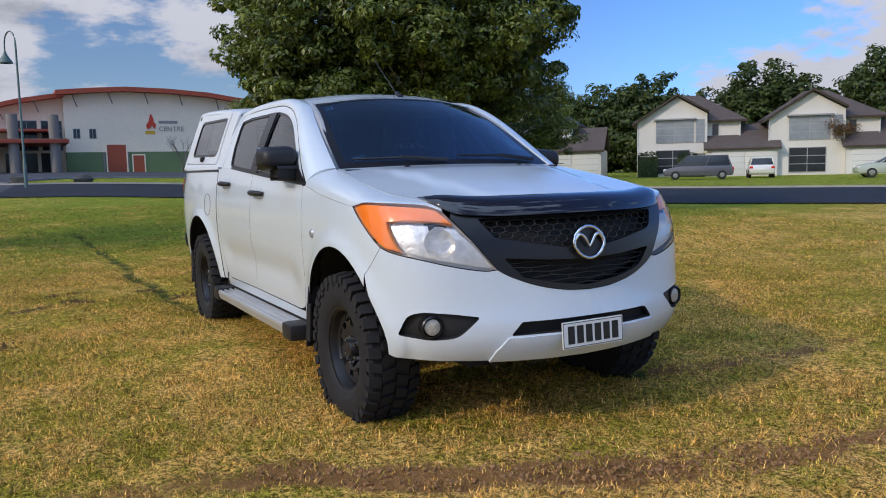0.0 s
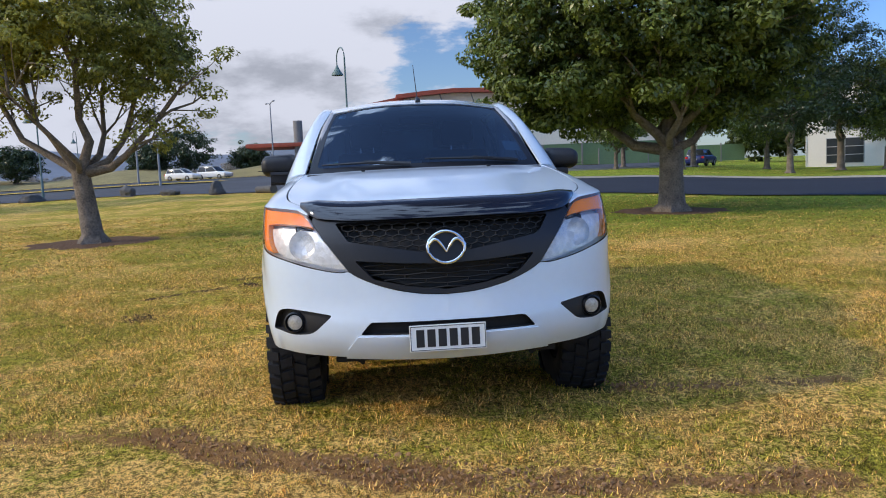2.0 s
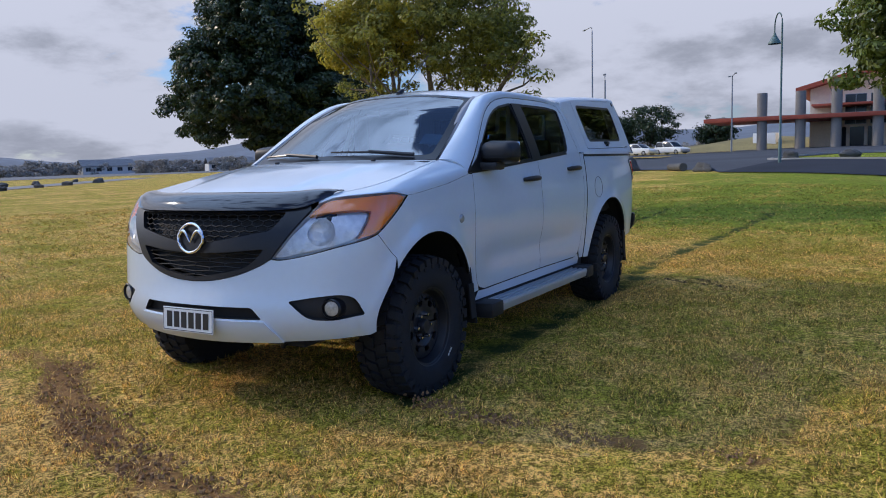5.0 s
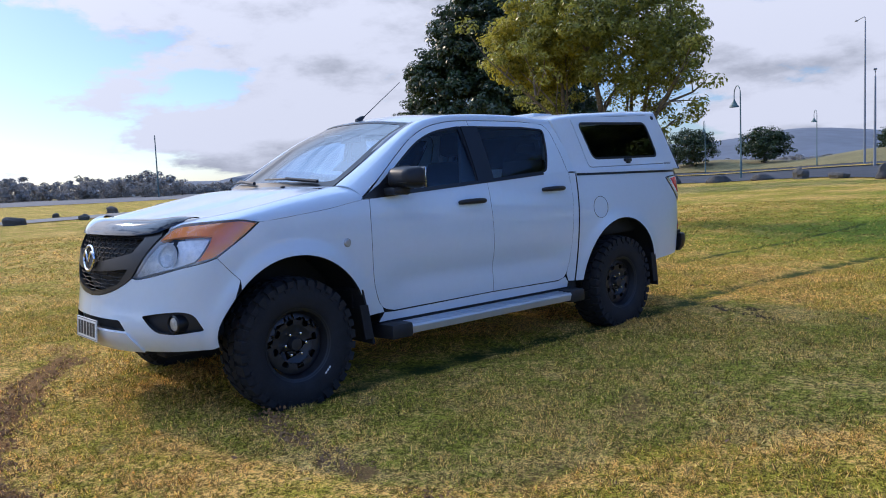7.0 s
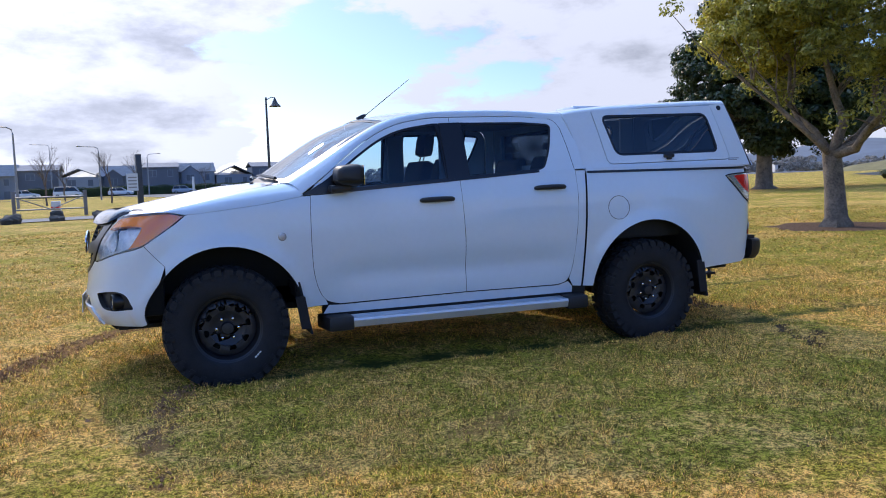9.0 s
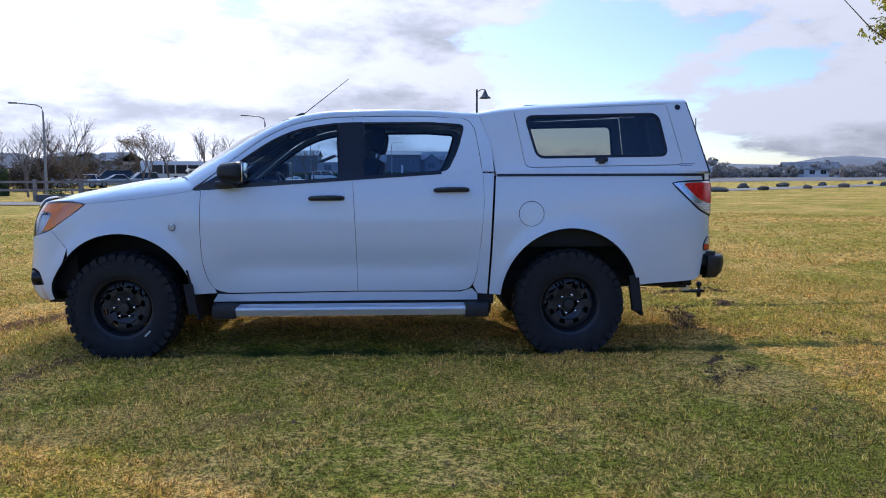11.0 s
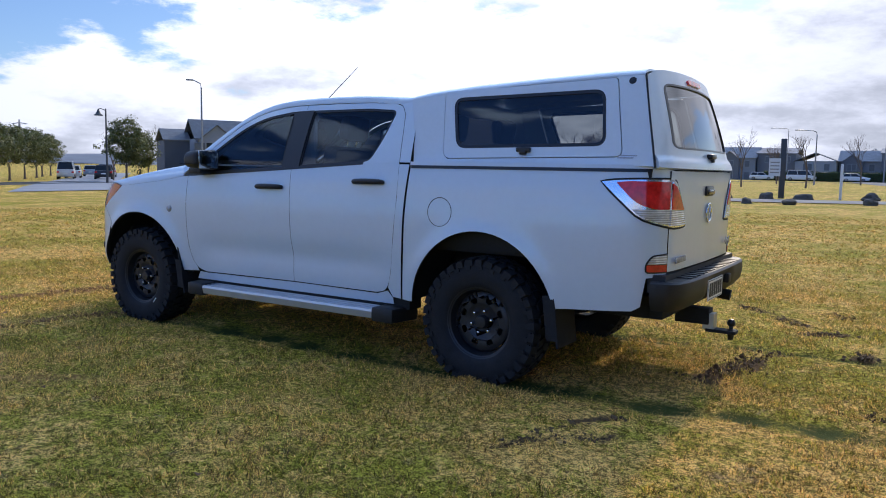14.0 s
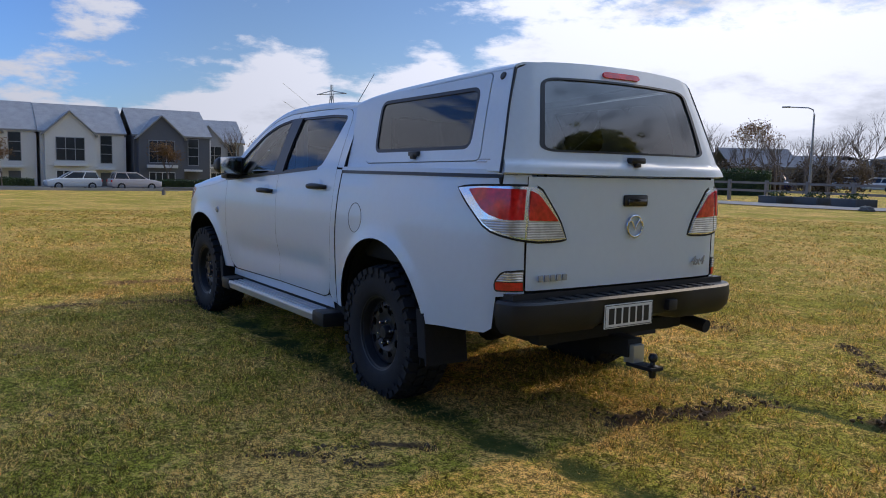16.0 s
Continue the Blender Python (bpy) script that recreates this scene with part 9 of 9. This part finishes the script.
def car(name, x, y, yaw, paint, kind="hatch", label="", length=4.1):
    """A parked car: shaped body, glasshouse, four wheels, lamps."""
    o = new(name)
    o.matrix_basis = pose(x, y, h(x, y), 0, 0, yaw)
    tagged(o, label, "car", "parked cars")
    L2 = length / 2
    hh = {"hatch": 1.5, "sedan": 1.45, "van": 1.72, "suv": 1.65, "bigvan": 1.95}[kind]
    wl = 0.95 if kind != "bigvan" else 1.1
    body = [(-L2, 0.35), (-L2 - 0.03, 0.6), (-L2 + 0.02, wl - 0.1), (-L2 + 0.1, wl), (L2 - 1.15, wl), (L2 - 0.35, wl - 0.14), (L2 - 0.02, 0.66), (L2, 0.4), (L2 - 0.1, 0.25), (-L2 + 0.1, 0.25)]
    bm = bmesh.new()
    a = [bm.verts.new((p[0], -0.86, p[1])) for p in body]
    b = [bm.verts.new((p[0], 0.86, p[1])) for p in body]
    bm.faces.new(a)
    bm.faces.new(b[::-1])
    for i in range(len(body)):
        bm.faces.new((a[i - 1], b[i - 1], b[i], a[i]))
    bmesh.ops.recalc_face_normals(bm, faces=bm.faces)
    bmesh.ops.bevel(bm, geom=bm.edges[:], offset=0.07, segments=3, affect="EDGES", profile=0.5)
    smooth(obj("body", bm, paint, o), 40)
    tail = {"hatch": 0.12, "sedan": 0.75, "van": 0.08, "suv": 0.12, "bigvan": 0.05}[kind]
    nose = {"hatch": 1.05, "sedan": 1.2, "van": 0.75, "suv": 1.15, "bigvan": 0.35}[kind]
    g = [(-L2 + tail, wl - 0.03), (-L2 + tail + (0.28 if kind != "sedan" else 0.55), hh - 0.06), (L2 - nose - 0.95, hh - 0.03), (L2 - nose, wl - 0.05)]

    def house_shape(inset, top_off, mat, nm, grow=0.0):
        bm = bmesh.new()
        A = [bm.verts.new((p[0], -0.80 + (0.14 if k in (1, 2) else 0) - grow, p[1] + top_off)) for k, p in enumerate(g)]
        B = [bm.verts.new((p[0], 0.80 - (0.14 if k in (1, 2) else 0) + grow, p[1] + top_off)) for k, p in enumerate(g)]
        bm.faces.new(A)
        bm.faces.new(B[::-1])
        for i in range(4):
            bm.faces.new((A[i - 1], B[i - 1], B[i], A[i]))
        bmesh.ops.recalc_face_normals(bm, faces=bm.faces)
        bmesh.ops.bevel(bm, geom=bm.edges[:], offset=0.05, segments=2, affect="EDGES", profile=0.5)
        return smooth(obj(nm, bm, mat, o), 40)
    house_shape(0, 0, DARK_GLASS, "glasshouse")
    rx0, rx1 = g[1][0] + 0.02, g[2][0] + 0.02
    boxed("roof", (rx0 - 0.05, -0.68, hh - 0.09), (rx1 + 0.03, 0.68, hh), paint, o, 0.04)
    for sy in (1, -1):
        for fx in ((0.0, 1.0) if kind == "sedan" else (0.0, 0.45, 1.0)):
            xx = rx0 + (rx1 - rx0) * fx
            xb = g[0][0] + 0.1 + (g[3][0] - 0.1 - g[0][0] - 0.1) * fx
            tube("pillar", [(xx, sy * 0.672, hh - 0.05), (xb, sy * 0.80, wl - 0.02)], 0.035, paint, o, 5)
        boxed("tail_lamp", (-L2 - 0.04, min(sy * 0.62, sy * 0.85), 0.68), (-L2 + 0.08, max(sy * 0.62, sy * 0.85), 0.85), RED, o, 0.02)
        boxed("headlamp", (L2 - 0.28, min(sy * 0.55, sy * 0.83), 0.60), (L2 - 0.0, max(sy * 0.55, sy * 0.83), 0.75), CLEAR_REFLECTOR, o, 0.03)
        for wx in (-L2 + 0.75, L2 - 0.85):
            w = lathe("wheel", [(0.20, -0.1), (0.30, -0.1), (0.32, -0.06), (0.32, 0.06), (0.30, 0.1), (0.20, 0.1)], TYRE_DARK, o, 20, "Y", (wx, sy * 0.80, 0.30), closed=True)
            lathe("hubcap", [(0.0001, 0.105 * sy), (0.09, 0.10 * sy), (0.155, 0.085 * sy)], STEEL_GREY, w, 16, "Y", (wx, sy * 0.80, 0.30))
    boxed("number_plate", (-L2 - 0.045, -0.22, 0.55), (-L2 - 0.02, 0.22, 0.67), PLATE, o, 0.0)
    return o


def car_paint(name, c):
    return surface(name, c, 0.3, coat=0.6, vary=0.05, scale=2)


C_GREY, C_WHITE, C_BLUE, C_SILVER, C_GREENISH, C_BLACK = (car_paint("grey_car_paint", (0.10, 0.10, 0.125)), car_paint("far_white_paint", (0.72, 0.72, 0.70)), car_paint("blue_car_paint", (0.02, 0.035, 0.16)),
                                                          car_paint("silver_car_paint", (0.32, 0.36, 0.42)), car_paint("pale_green_paint", (0.42, 0.47, 0.40)), car_paint("black_car_paint", (0.02, 0.02, 0.025)))


def far_bus(x, y, yaw):
    o = new("bus")
    o.matrix_basis = pose(x, y, h(x, y), 0, 0, yaw)
    tagged(o, "white and blue single-deck bus parked beyond the gate", "bus")
    boxed("body", (-4.1, -1.2, 0.35), (4.1, 1.2, 2.95), C_WHITE, o, 0.12)
    for k in range(5):
        boxed("side_window", (-3.7 + k * 1.35, -1.22, 1.45), (-2.5 + k * 1.35, 1.22, 2.45), DARK_GLASS, o, 0.0)
    boxed("windscreen", (4.02, -1.05, 1.2), (4.13, 1.05, 2.5), DARK_GLASS, o, 0.02)
    boxed("front_panel", (4.05, -1.05, 0.5), (4.14, 1.05, 1.1), car_paint("bus_blue", (0.08, 0.16, 0.45)), o, 0.02)
    for sy in (1, -1):
        for wx in (-2.3, 2.4):
            lathe("wheel", [(0.25, -0.14), (0.45, -0.14), (0.48, -0.08), (0.48, 0.08), (0.45, 0.14), (0.25, 0.14)], TYRE_DARK, o, 20, "Y", (wx, sy * 1.08, 0.42), closed=True)


def pylon(x, y, hh, z0):
    o = new("pylon")
    o.matrix_basis = pose(x, y, z0, 0, 0, 25)
    tagged(o, "tall steel lattice power pylon on the horizon", "pylon", "power pylons")
    m = bpy.data.materials.get("pylon_steel") or surface("pylon_steel", (0.30, 0.32, 0.36), 0.7, vary=0.1)
    w = hh * 0.07
    bm = bmesh.new()
    for sx in (1, -1):
        for sy in (1, -1):
            add_tube(bm, [(sx * w, sy * w, 0), (sx * w * 0.35, sy * w * 0.35, hh * 0.55), (sx * w * 0.12, sy * w * 0.12, hh)], 0.17, 4)
    for k in range(9):
        z0_, z1_ = hh * k / 10, hh * (k + 1) / 10
        a, b = w * (1 - 0.9 * k / 10), w * (1 - 0.9 * (k + 1) / 10)
        for s in (1, -1):
            add_tube(bm, [(-a, s * a, z0_), (b, s * b, z1_)], 0.13, 3)
            add_tube(bm, [(a, s * a, z0_), (-b, s * b, z1_)], 0.13, 3)
            add_tube(bm, [(s * a, -a, z0_), (s * b, b, z1_)], 0.13, 3)
    obj("lattice", bm, m, o)
    for z, r in ((0.58, 0.26), (0.74, 0.24), (0.90, 0.20)):
        bm = bmesh.new()
        add_tube(bm, [(-hh * r, 0, hh * z), (0, 0, hh * (z + 0.035)), (hh * r, 0, hh * z)], 0.25, 4)
        add_tube(bm, [(-hh * r, 0, hh * z), (hh * r, 0, hh * z)], 0.2, 4)
        obj("cross_arm", bm, m, o)


# street lamps
swan_lamp(-38.3, -1.6, 7.6, 205)
swan_lamp(-49.3, -22.8, 6.6, 230)
swan_lamp(-97, -37.5, 7.0, 220)
swan_lamp(-92, -50, 7.0, 220)
arm_lamp(-61.5, -18.2, 7.4, 200, 0.3)
arm_lamp(-75.4, -24.0, 13.8, 215, 2.6)
arm_lamp(-88, -12, 8.5, 200, 1.5, True)
bell_lamp(-4.34, -41.66, 6.35, 150)
arm_lamp(46.4, -37.9, 8.1, 55, 0.6, False, STEEL_GREY)
bell_lamp(53.5, -34.2, 6.0, 55)
bell_lamp(92.0, -63.5, 6.1, 55)
arm_lamp(25.8, -50.4, 6.3, 25, 1.6)
arm_lamp(11.9, -59.5, 6.0, 15, 1.4)
arm_lamp(8.4, -94.6, 6.2, 10, 1.8)
arm_lamp(20, -150, 9.5, 5, 2.5)
arm_lamp(3.5, -134.5, 6.9, 190, 1.6)
tubey = tube("mast", [(-55, -143.8, h(-55, -143.8)), (-55, -143.8, 12.3)], [0.16, 0.10], STEEL_GREEN, None, 8)
tagged(tubey, "tall thin green floodlight mast in the distance", "mast")

# boulders along the car park and both sides of the gravel path
_k = 0
for _x, _y, _s in ((-31.5, -4.0, 0.42), (-35.2, -8.4, 0.5), (-37.2, -11.3, 0.42), (-39.4, -14.2, 0.5), (-41.2, -17.2, 0.42), (-41.8, -20.4, 0.52), (-42.6, -24, 0.45), (-44.8, -28, 0.5), (-47.5, -32.5, 0.45), (-44.2, 1.4, 0.5), (-46.5, -1.8, 0.4), (-50, -37.5, 0.5)):
    boulder(_x, _y, _s, 300 + _k)
    _k += 1
for _u, _v in zip([(-40, -57.5), (-34, -53.2), (-29.5, -50), (-24.5, -46.5), (-20, -43.2), (-15.2, -40), (-11.6, -36.6), (-8.0, -34.6), (-4.6, -33.0), (-1.6, -31.6), (1.4, -30.4), (4.3, -29.4), (7.6, -28.9), (10.6, -28.6)],
                  [(-43, -65), (-36.4, -61), (-31, -57.2), (-26.2, -53.8), (-21.4, -50.6), (-17.0, -47.4), (-12.6, -44.2), (-8.6, -41.6), (-5.0, -39.4), (-1.2, -37.4), (1.6, -36.0), (4.8, -34.8), (8.2, -34.0), (11.6, -33.2)]):
    for _p in (_u, _v):
        boulder(_p[0], _p[1], (0.36 if _p[0] < -9 else 0.27) + 0.08 * math.sin(_k * 2.3), 300 + _k)
        _k += 1
for _i, (_x, _y) in enumerate(((9.4, -31.2), (7.9, -30.6), (6.0, -29.8), (4.3, -29.1), (2.8, -29.2), (1.2, -29.4), (8.6, -34.6), (6.6, -35.0), (4.9, -35.2), (3.2, -35.6))):
    boulder(_x, _y, 0.26 + 0.06 * math.sin(_i * 2.9), 500 + _i)
lg = tube("log", [(-34.2, -6.2, h(-34, -6) + 0.14), (-32.6, -5.2, h(-33, -5) + 0.16)], [0.17, 0.2], ROCK, None, 12)
tagged(lg, "short dark weathered log at the edge of the car park", "log")

# cars beyond the road
car("people_mover", -35.5, 41.6, 223.8, C_GREY, "van", "dark grey people mover parked on the verge", 4.8)
car("hatchback", -34.6, 47.2, 133, C_WHITE, "hatch", "small white hatchback parked on a drive", 3.8)
car("sedan", -25.2, 48.4, 223.8, C_GREENISH, "sedan", "pale green sedan parked on the verge", 4.5)
car("sedan", -52.8, 45.0, 133, C_SILVER, "sedan", "silver-blue sedan on a drive, seen from behind", 4.4)
car("hatchback", -63, 29.5, 140, C_BLUE, "hatch", "bright blue hatchback parked under the trees", 3.9)
# car park
car("suv", -96, -20.5, 60, C_WHITE, "suv", "white car parked at the far side of the car park", 4.6)
car("hatchback", -94, -24.0, 65, C_WHITE, "hatch", "white hatchback parked at the far side of the car park", 4.2)
# street to the east
car("hatchback", 63.6, -8.0, 92, C_WHITE, "hatch", "white hatchback parked at the kerb", 4.1)
car("suv", 62.8, -12.6, 272, surface("pale_pink_paint", (0.55, 0.49, 0.47), 0.3, coat=0.6, vary=0.04), "hatch", "pale silver-pink hatchback parked at the kerb", 4.0)
car("hatchback", 41, -58, 140, C_WHITE, "hatch", "white hatchback on the street", 4.1)
car("hatchback", 37.5, -64.5, 140, C_BLUE, "suv", "dark blue car on the street", 4.3)
car("hatchback", 44.5, -55, 140, C_BLACK, "suv", "black car on the street", 4.3)
# lane to the south-east
for _x, _y, _p, _q, _l in ((79, -46.5, C_WHITE, "bigvan", "white van"), (84, -50.5, C_WHITE, "hatch", "white car"), (72, -46.4, C_BLACK, "hatch", "black car"), (77.5, -50.4, C_SILVER, "suv", "silver car"), (88, -58, C_WHITE, "hatch", "white car"), (95, -60, C_SILVER, "hatch", "silver car")):
    car("parked_car", _x, _y, -35, _p, _q, _l + " parked along the lane", 4.4)
# far street to the south
car("delivery_van", 17.3, -149, 175, C_WHITE, "bigvan", "white van parked on the far street", 4.8)
for _x, _p, _l in ((24, C_WHITE, "white"), (8.5, C_WHITE, "white"), (-2.5, C_SILVER, "silver"), (-11, C_WHITE, "white"), (-18, C_BLACK, "black"), (-26, C_WHITE, "white")):
    car("parked_car", _x, -148.5 - 0.05 * _x, 176, _p, "hatch", _l + " car parked on the far street", 4.3)
for _x, _y, _a, _p, _q, _l in ((39.2, -79.0, 30, C_SILVER, "hatch", "silver hatchback"), (36.2, -80.5, 15, C_WHITE, "hatch", "white hatchback"), (33.9, -84.5, 24, C_BLACK, "bigvan", "black van"), (32.4, -80.8, 32, C_SILVER, "sedan", "silver sedan"), (30.4, -82.6, 38, C_SILVER, "suv", "silver estate car")):
    car("parked_car", _x, _y, _a, _p, _q, _l + " parked before the brown scrub", 4.3)
far_bus(27.8, -88.2, 19.4)

# low timber barrier along the edge of the field
for _a, _b in (((46, -10.5), (40.2, -18.2)), ((36.4, -23.2), (28, -35.0))):
    _n = int(math.dist(_a, _b) // 2.4)
    _yaw = math.degrees(math.atan2(_b[1] - _a[1], _b[0] - _a[0]))
    tb_ = placed("timber_barrier", _a[0], _a[1], _yaw, "low weathered timber barrier along the field", "barrier")
    for _i in range(_n + 1):
        boxed("post", (_i * 2.4 - 0.09, -0.09, -0.3), (_i * 2.4 + 0.09, 0.09, 0.34), WOOD_GREY, tb_, 0.01)
        if _i < _n:
            boxed("rail", (_i * 2.4, -0.07, 0.34), (_i * 2.4 + 2.4, 0.07, 0.50), WOOD_GREY, tb_, 0.01)

# gate and fence by the path
gt = placed("steel_gate", 8.6, -36.4, 194, "low steel field gate across the path", "gate")
for _z in (0.35, 0.95):
    tube("rail", [(0, 0, _z), (3.2, 0, _z)], 0.035, STEEL_GREY, gt, 8)
tube("brace", [(0.1, 0, 0.95), (1.6, 0, 0.35)], 0.025, STEEL_GREY, gt, 6)
tube("brace", [(3.1, 0, 0.95), (1.6, 0, 0.35)], 0.025, STEEL_GREY, gt, 6)
for _x in (0, 3.2):
    boxed("gate_post", (_x - 0.08, -0.08, -0.3), (_x + 0.08, 0.08, 1.25), WOOD_GREY, gt, 0.01)
fn = placed("post_and_rail_fence", 9.2, -34.0, -8, "weathered timber post and rail fence", "fence")
for _i in range(10):
    boxed("post", (_i * 2.6 - 0.08, -0.08, -0.4), (_i * 2.6 + 0.08, 0.08, 1.05), WOOD_GREY, fn, 0.01)
    if _i < 9:
        for _z in (0.42, 0.85):
            boxed("rail", (_i * 2.6, -0.03, _z), (_i * 2.6 + 2.6, 0.03, _z + 0.12), WOOD_GREY, fn, 0.0)
sg_ = placed("sign_post", 2.9, -38.0, 10, "dark post with a white notice board", "sign")
boxed("post", (-0.14, -0.14, -0.3), (0.14, 0.14, 3.0), STEEL_DARK, sg_, 0.02)
bd = boxed("notice_board", (0.1, 0.1, 1.1), (0.65, 0.16, 2.0), WHITE_TRIM, sg_, 0.0, label="white notice board")
for _i in range(4):
    boxed("text_bar", (0.16, 0.158, 1.25 + _i * 0.17), (0.58, 0.164, 1.31 + _i * 0.17), GREY_SIGN, bd, 0.0)
st_ = placed("marker_post", 0.2, -38.2, 0, "pale grey marker post beside the path", "post")
boxed("post", (-0.06, -0.06, -0.3), (0.06, 0.06, 1.75), WHITE_TRIM, st_, 0.02)
bn = placed("litter_bin", 7.0, -38.6, 0, "small white and red bin beside the gate", "bin")
boxed("bin_body", (-0.22, -0.22, 0), (0.22, 0.22, 0.7), WHITE_TRIM, bn, 0.03)
boxed("bin_band", (-0.226, -0.226, 0.3), (0.226, 0.226, 0.42), RED, bn, 0.0)
for _i, (_x, _y, _w) in enumerate(((13.2, -32.6, 1.5), (15.4, -33.2, 1.6), (17.4, -33.2, 1.4))):
    pl = placed("planter_box", _x, _y, -20, "black raised planter box with sparse plants", "planter")
    boxed("side_board", (-_w / 2, -0.6, -0.2), (_w / 2, -0.5, 0.36), STEEL_DARK, pl, 0.01)
    boxed("side_board", (-_w / 2, 0.5, -0.2), (_w / 2, 0.6, 0.36), STEEL_DARK, pl, 0.01)
    boxed("end_board", (-_w / 2, -0.5, -0.2), (-_w / 2 + 0.1, 0.5, 0.36), STEEL_DARK, pl, 0.01)
    boxed("end_board", (_w / 2 - 0.1, -0.5, -0.2), (_w / 2, 0.5, 0.36), STEEL_DARK, pl, 0.01)
    boxed("soil", (-_w / 2 + 0.1, -0.5, -0.2), (_w / 2 - 0.1, 0.5, 0.31), bpy.data.materials["torn_earth"], pl, 0.0)
    _g = np.random.default_rng(60 + _i)
    _c = _g.uniform((-_w / 2 + 0.2, -0.4, 0.31), (_w / 2 - 0.2, 0.4, 0.60), (160, 3))
    _n = _g.normal(size=(160, 3))
    tagged(quad_mesh("plants", leaf_quads(_c, _n / np.linalg.norm(_n, axis=1, keepdims=True), 0.07, _g), LEAF_HEDGE, pl), "sparse low green plants", kind="stuff")
pylon(380, -188, 50, -4)
pylon(610, -338, 34, 0)
wn = new("power_lines")
tagged(wn, "thin power lines between the pylons", "power line")
for _z in (20, 27, 33):
    tube("wire", [(250, -105, _z - 3), (315, -146, _z - 5), (380, -188, _z), (495, -263, _z - 8), (610, -338, _z)], 0.06, STEEL_GREY, wn, 4)
wh = boxed("site_cabin", (-1.6, -1.1, 0), (1.6, 1.1, 2.3), C_WHITE, None, 0.04)
wh.matrix_basis = pose(-118, -12, h(-118, -12), 0, 0, 80)
tagged(wh, "white site cabin beyond the car park", "cabin")
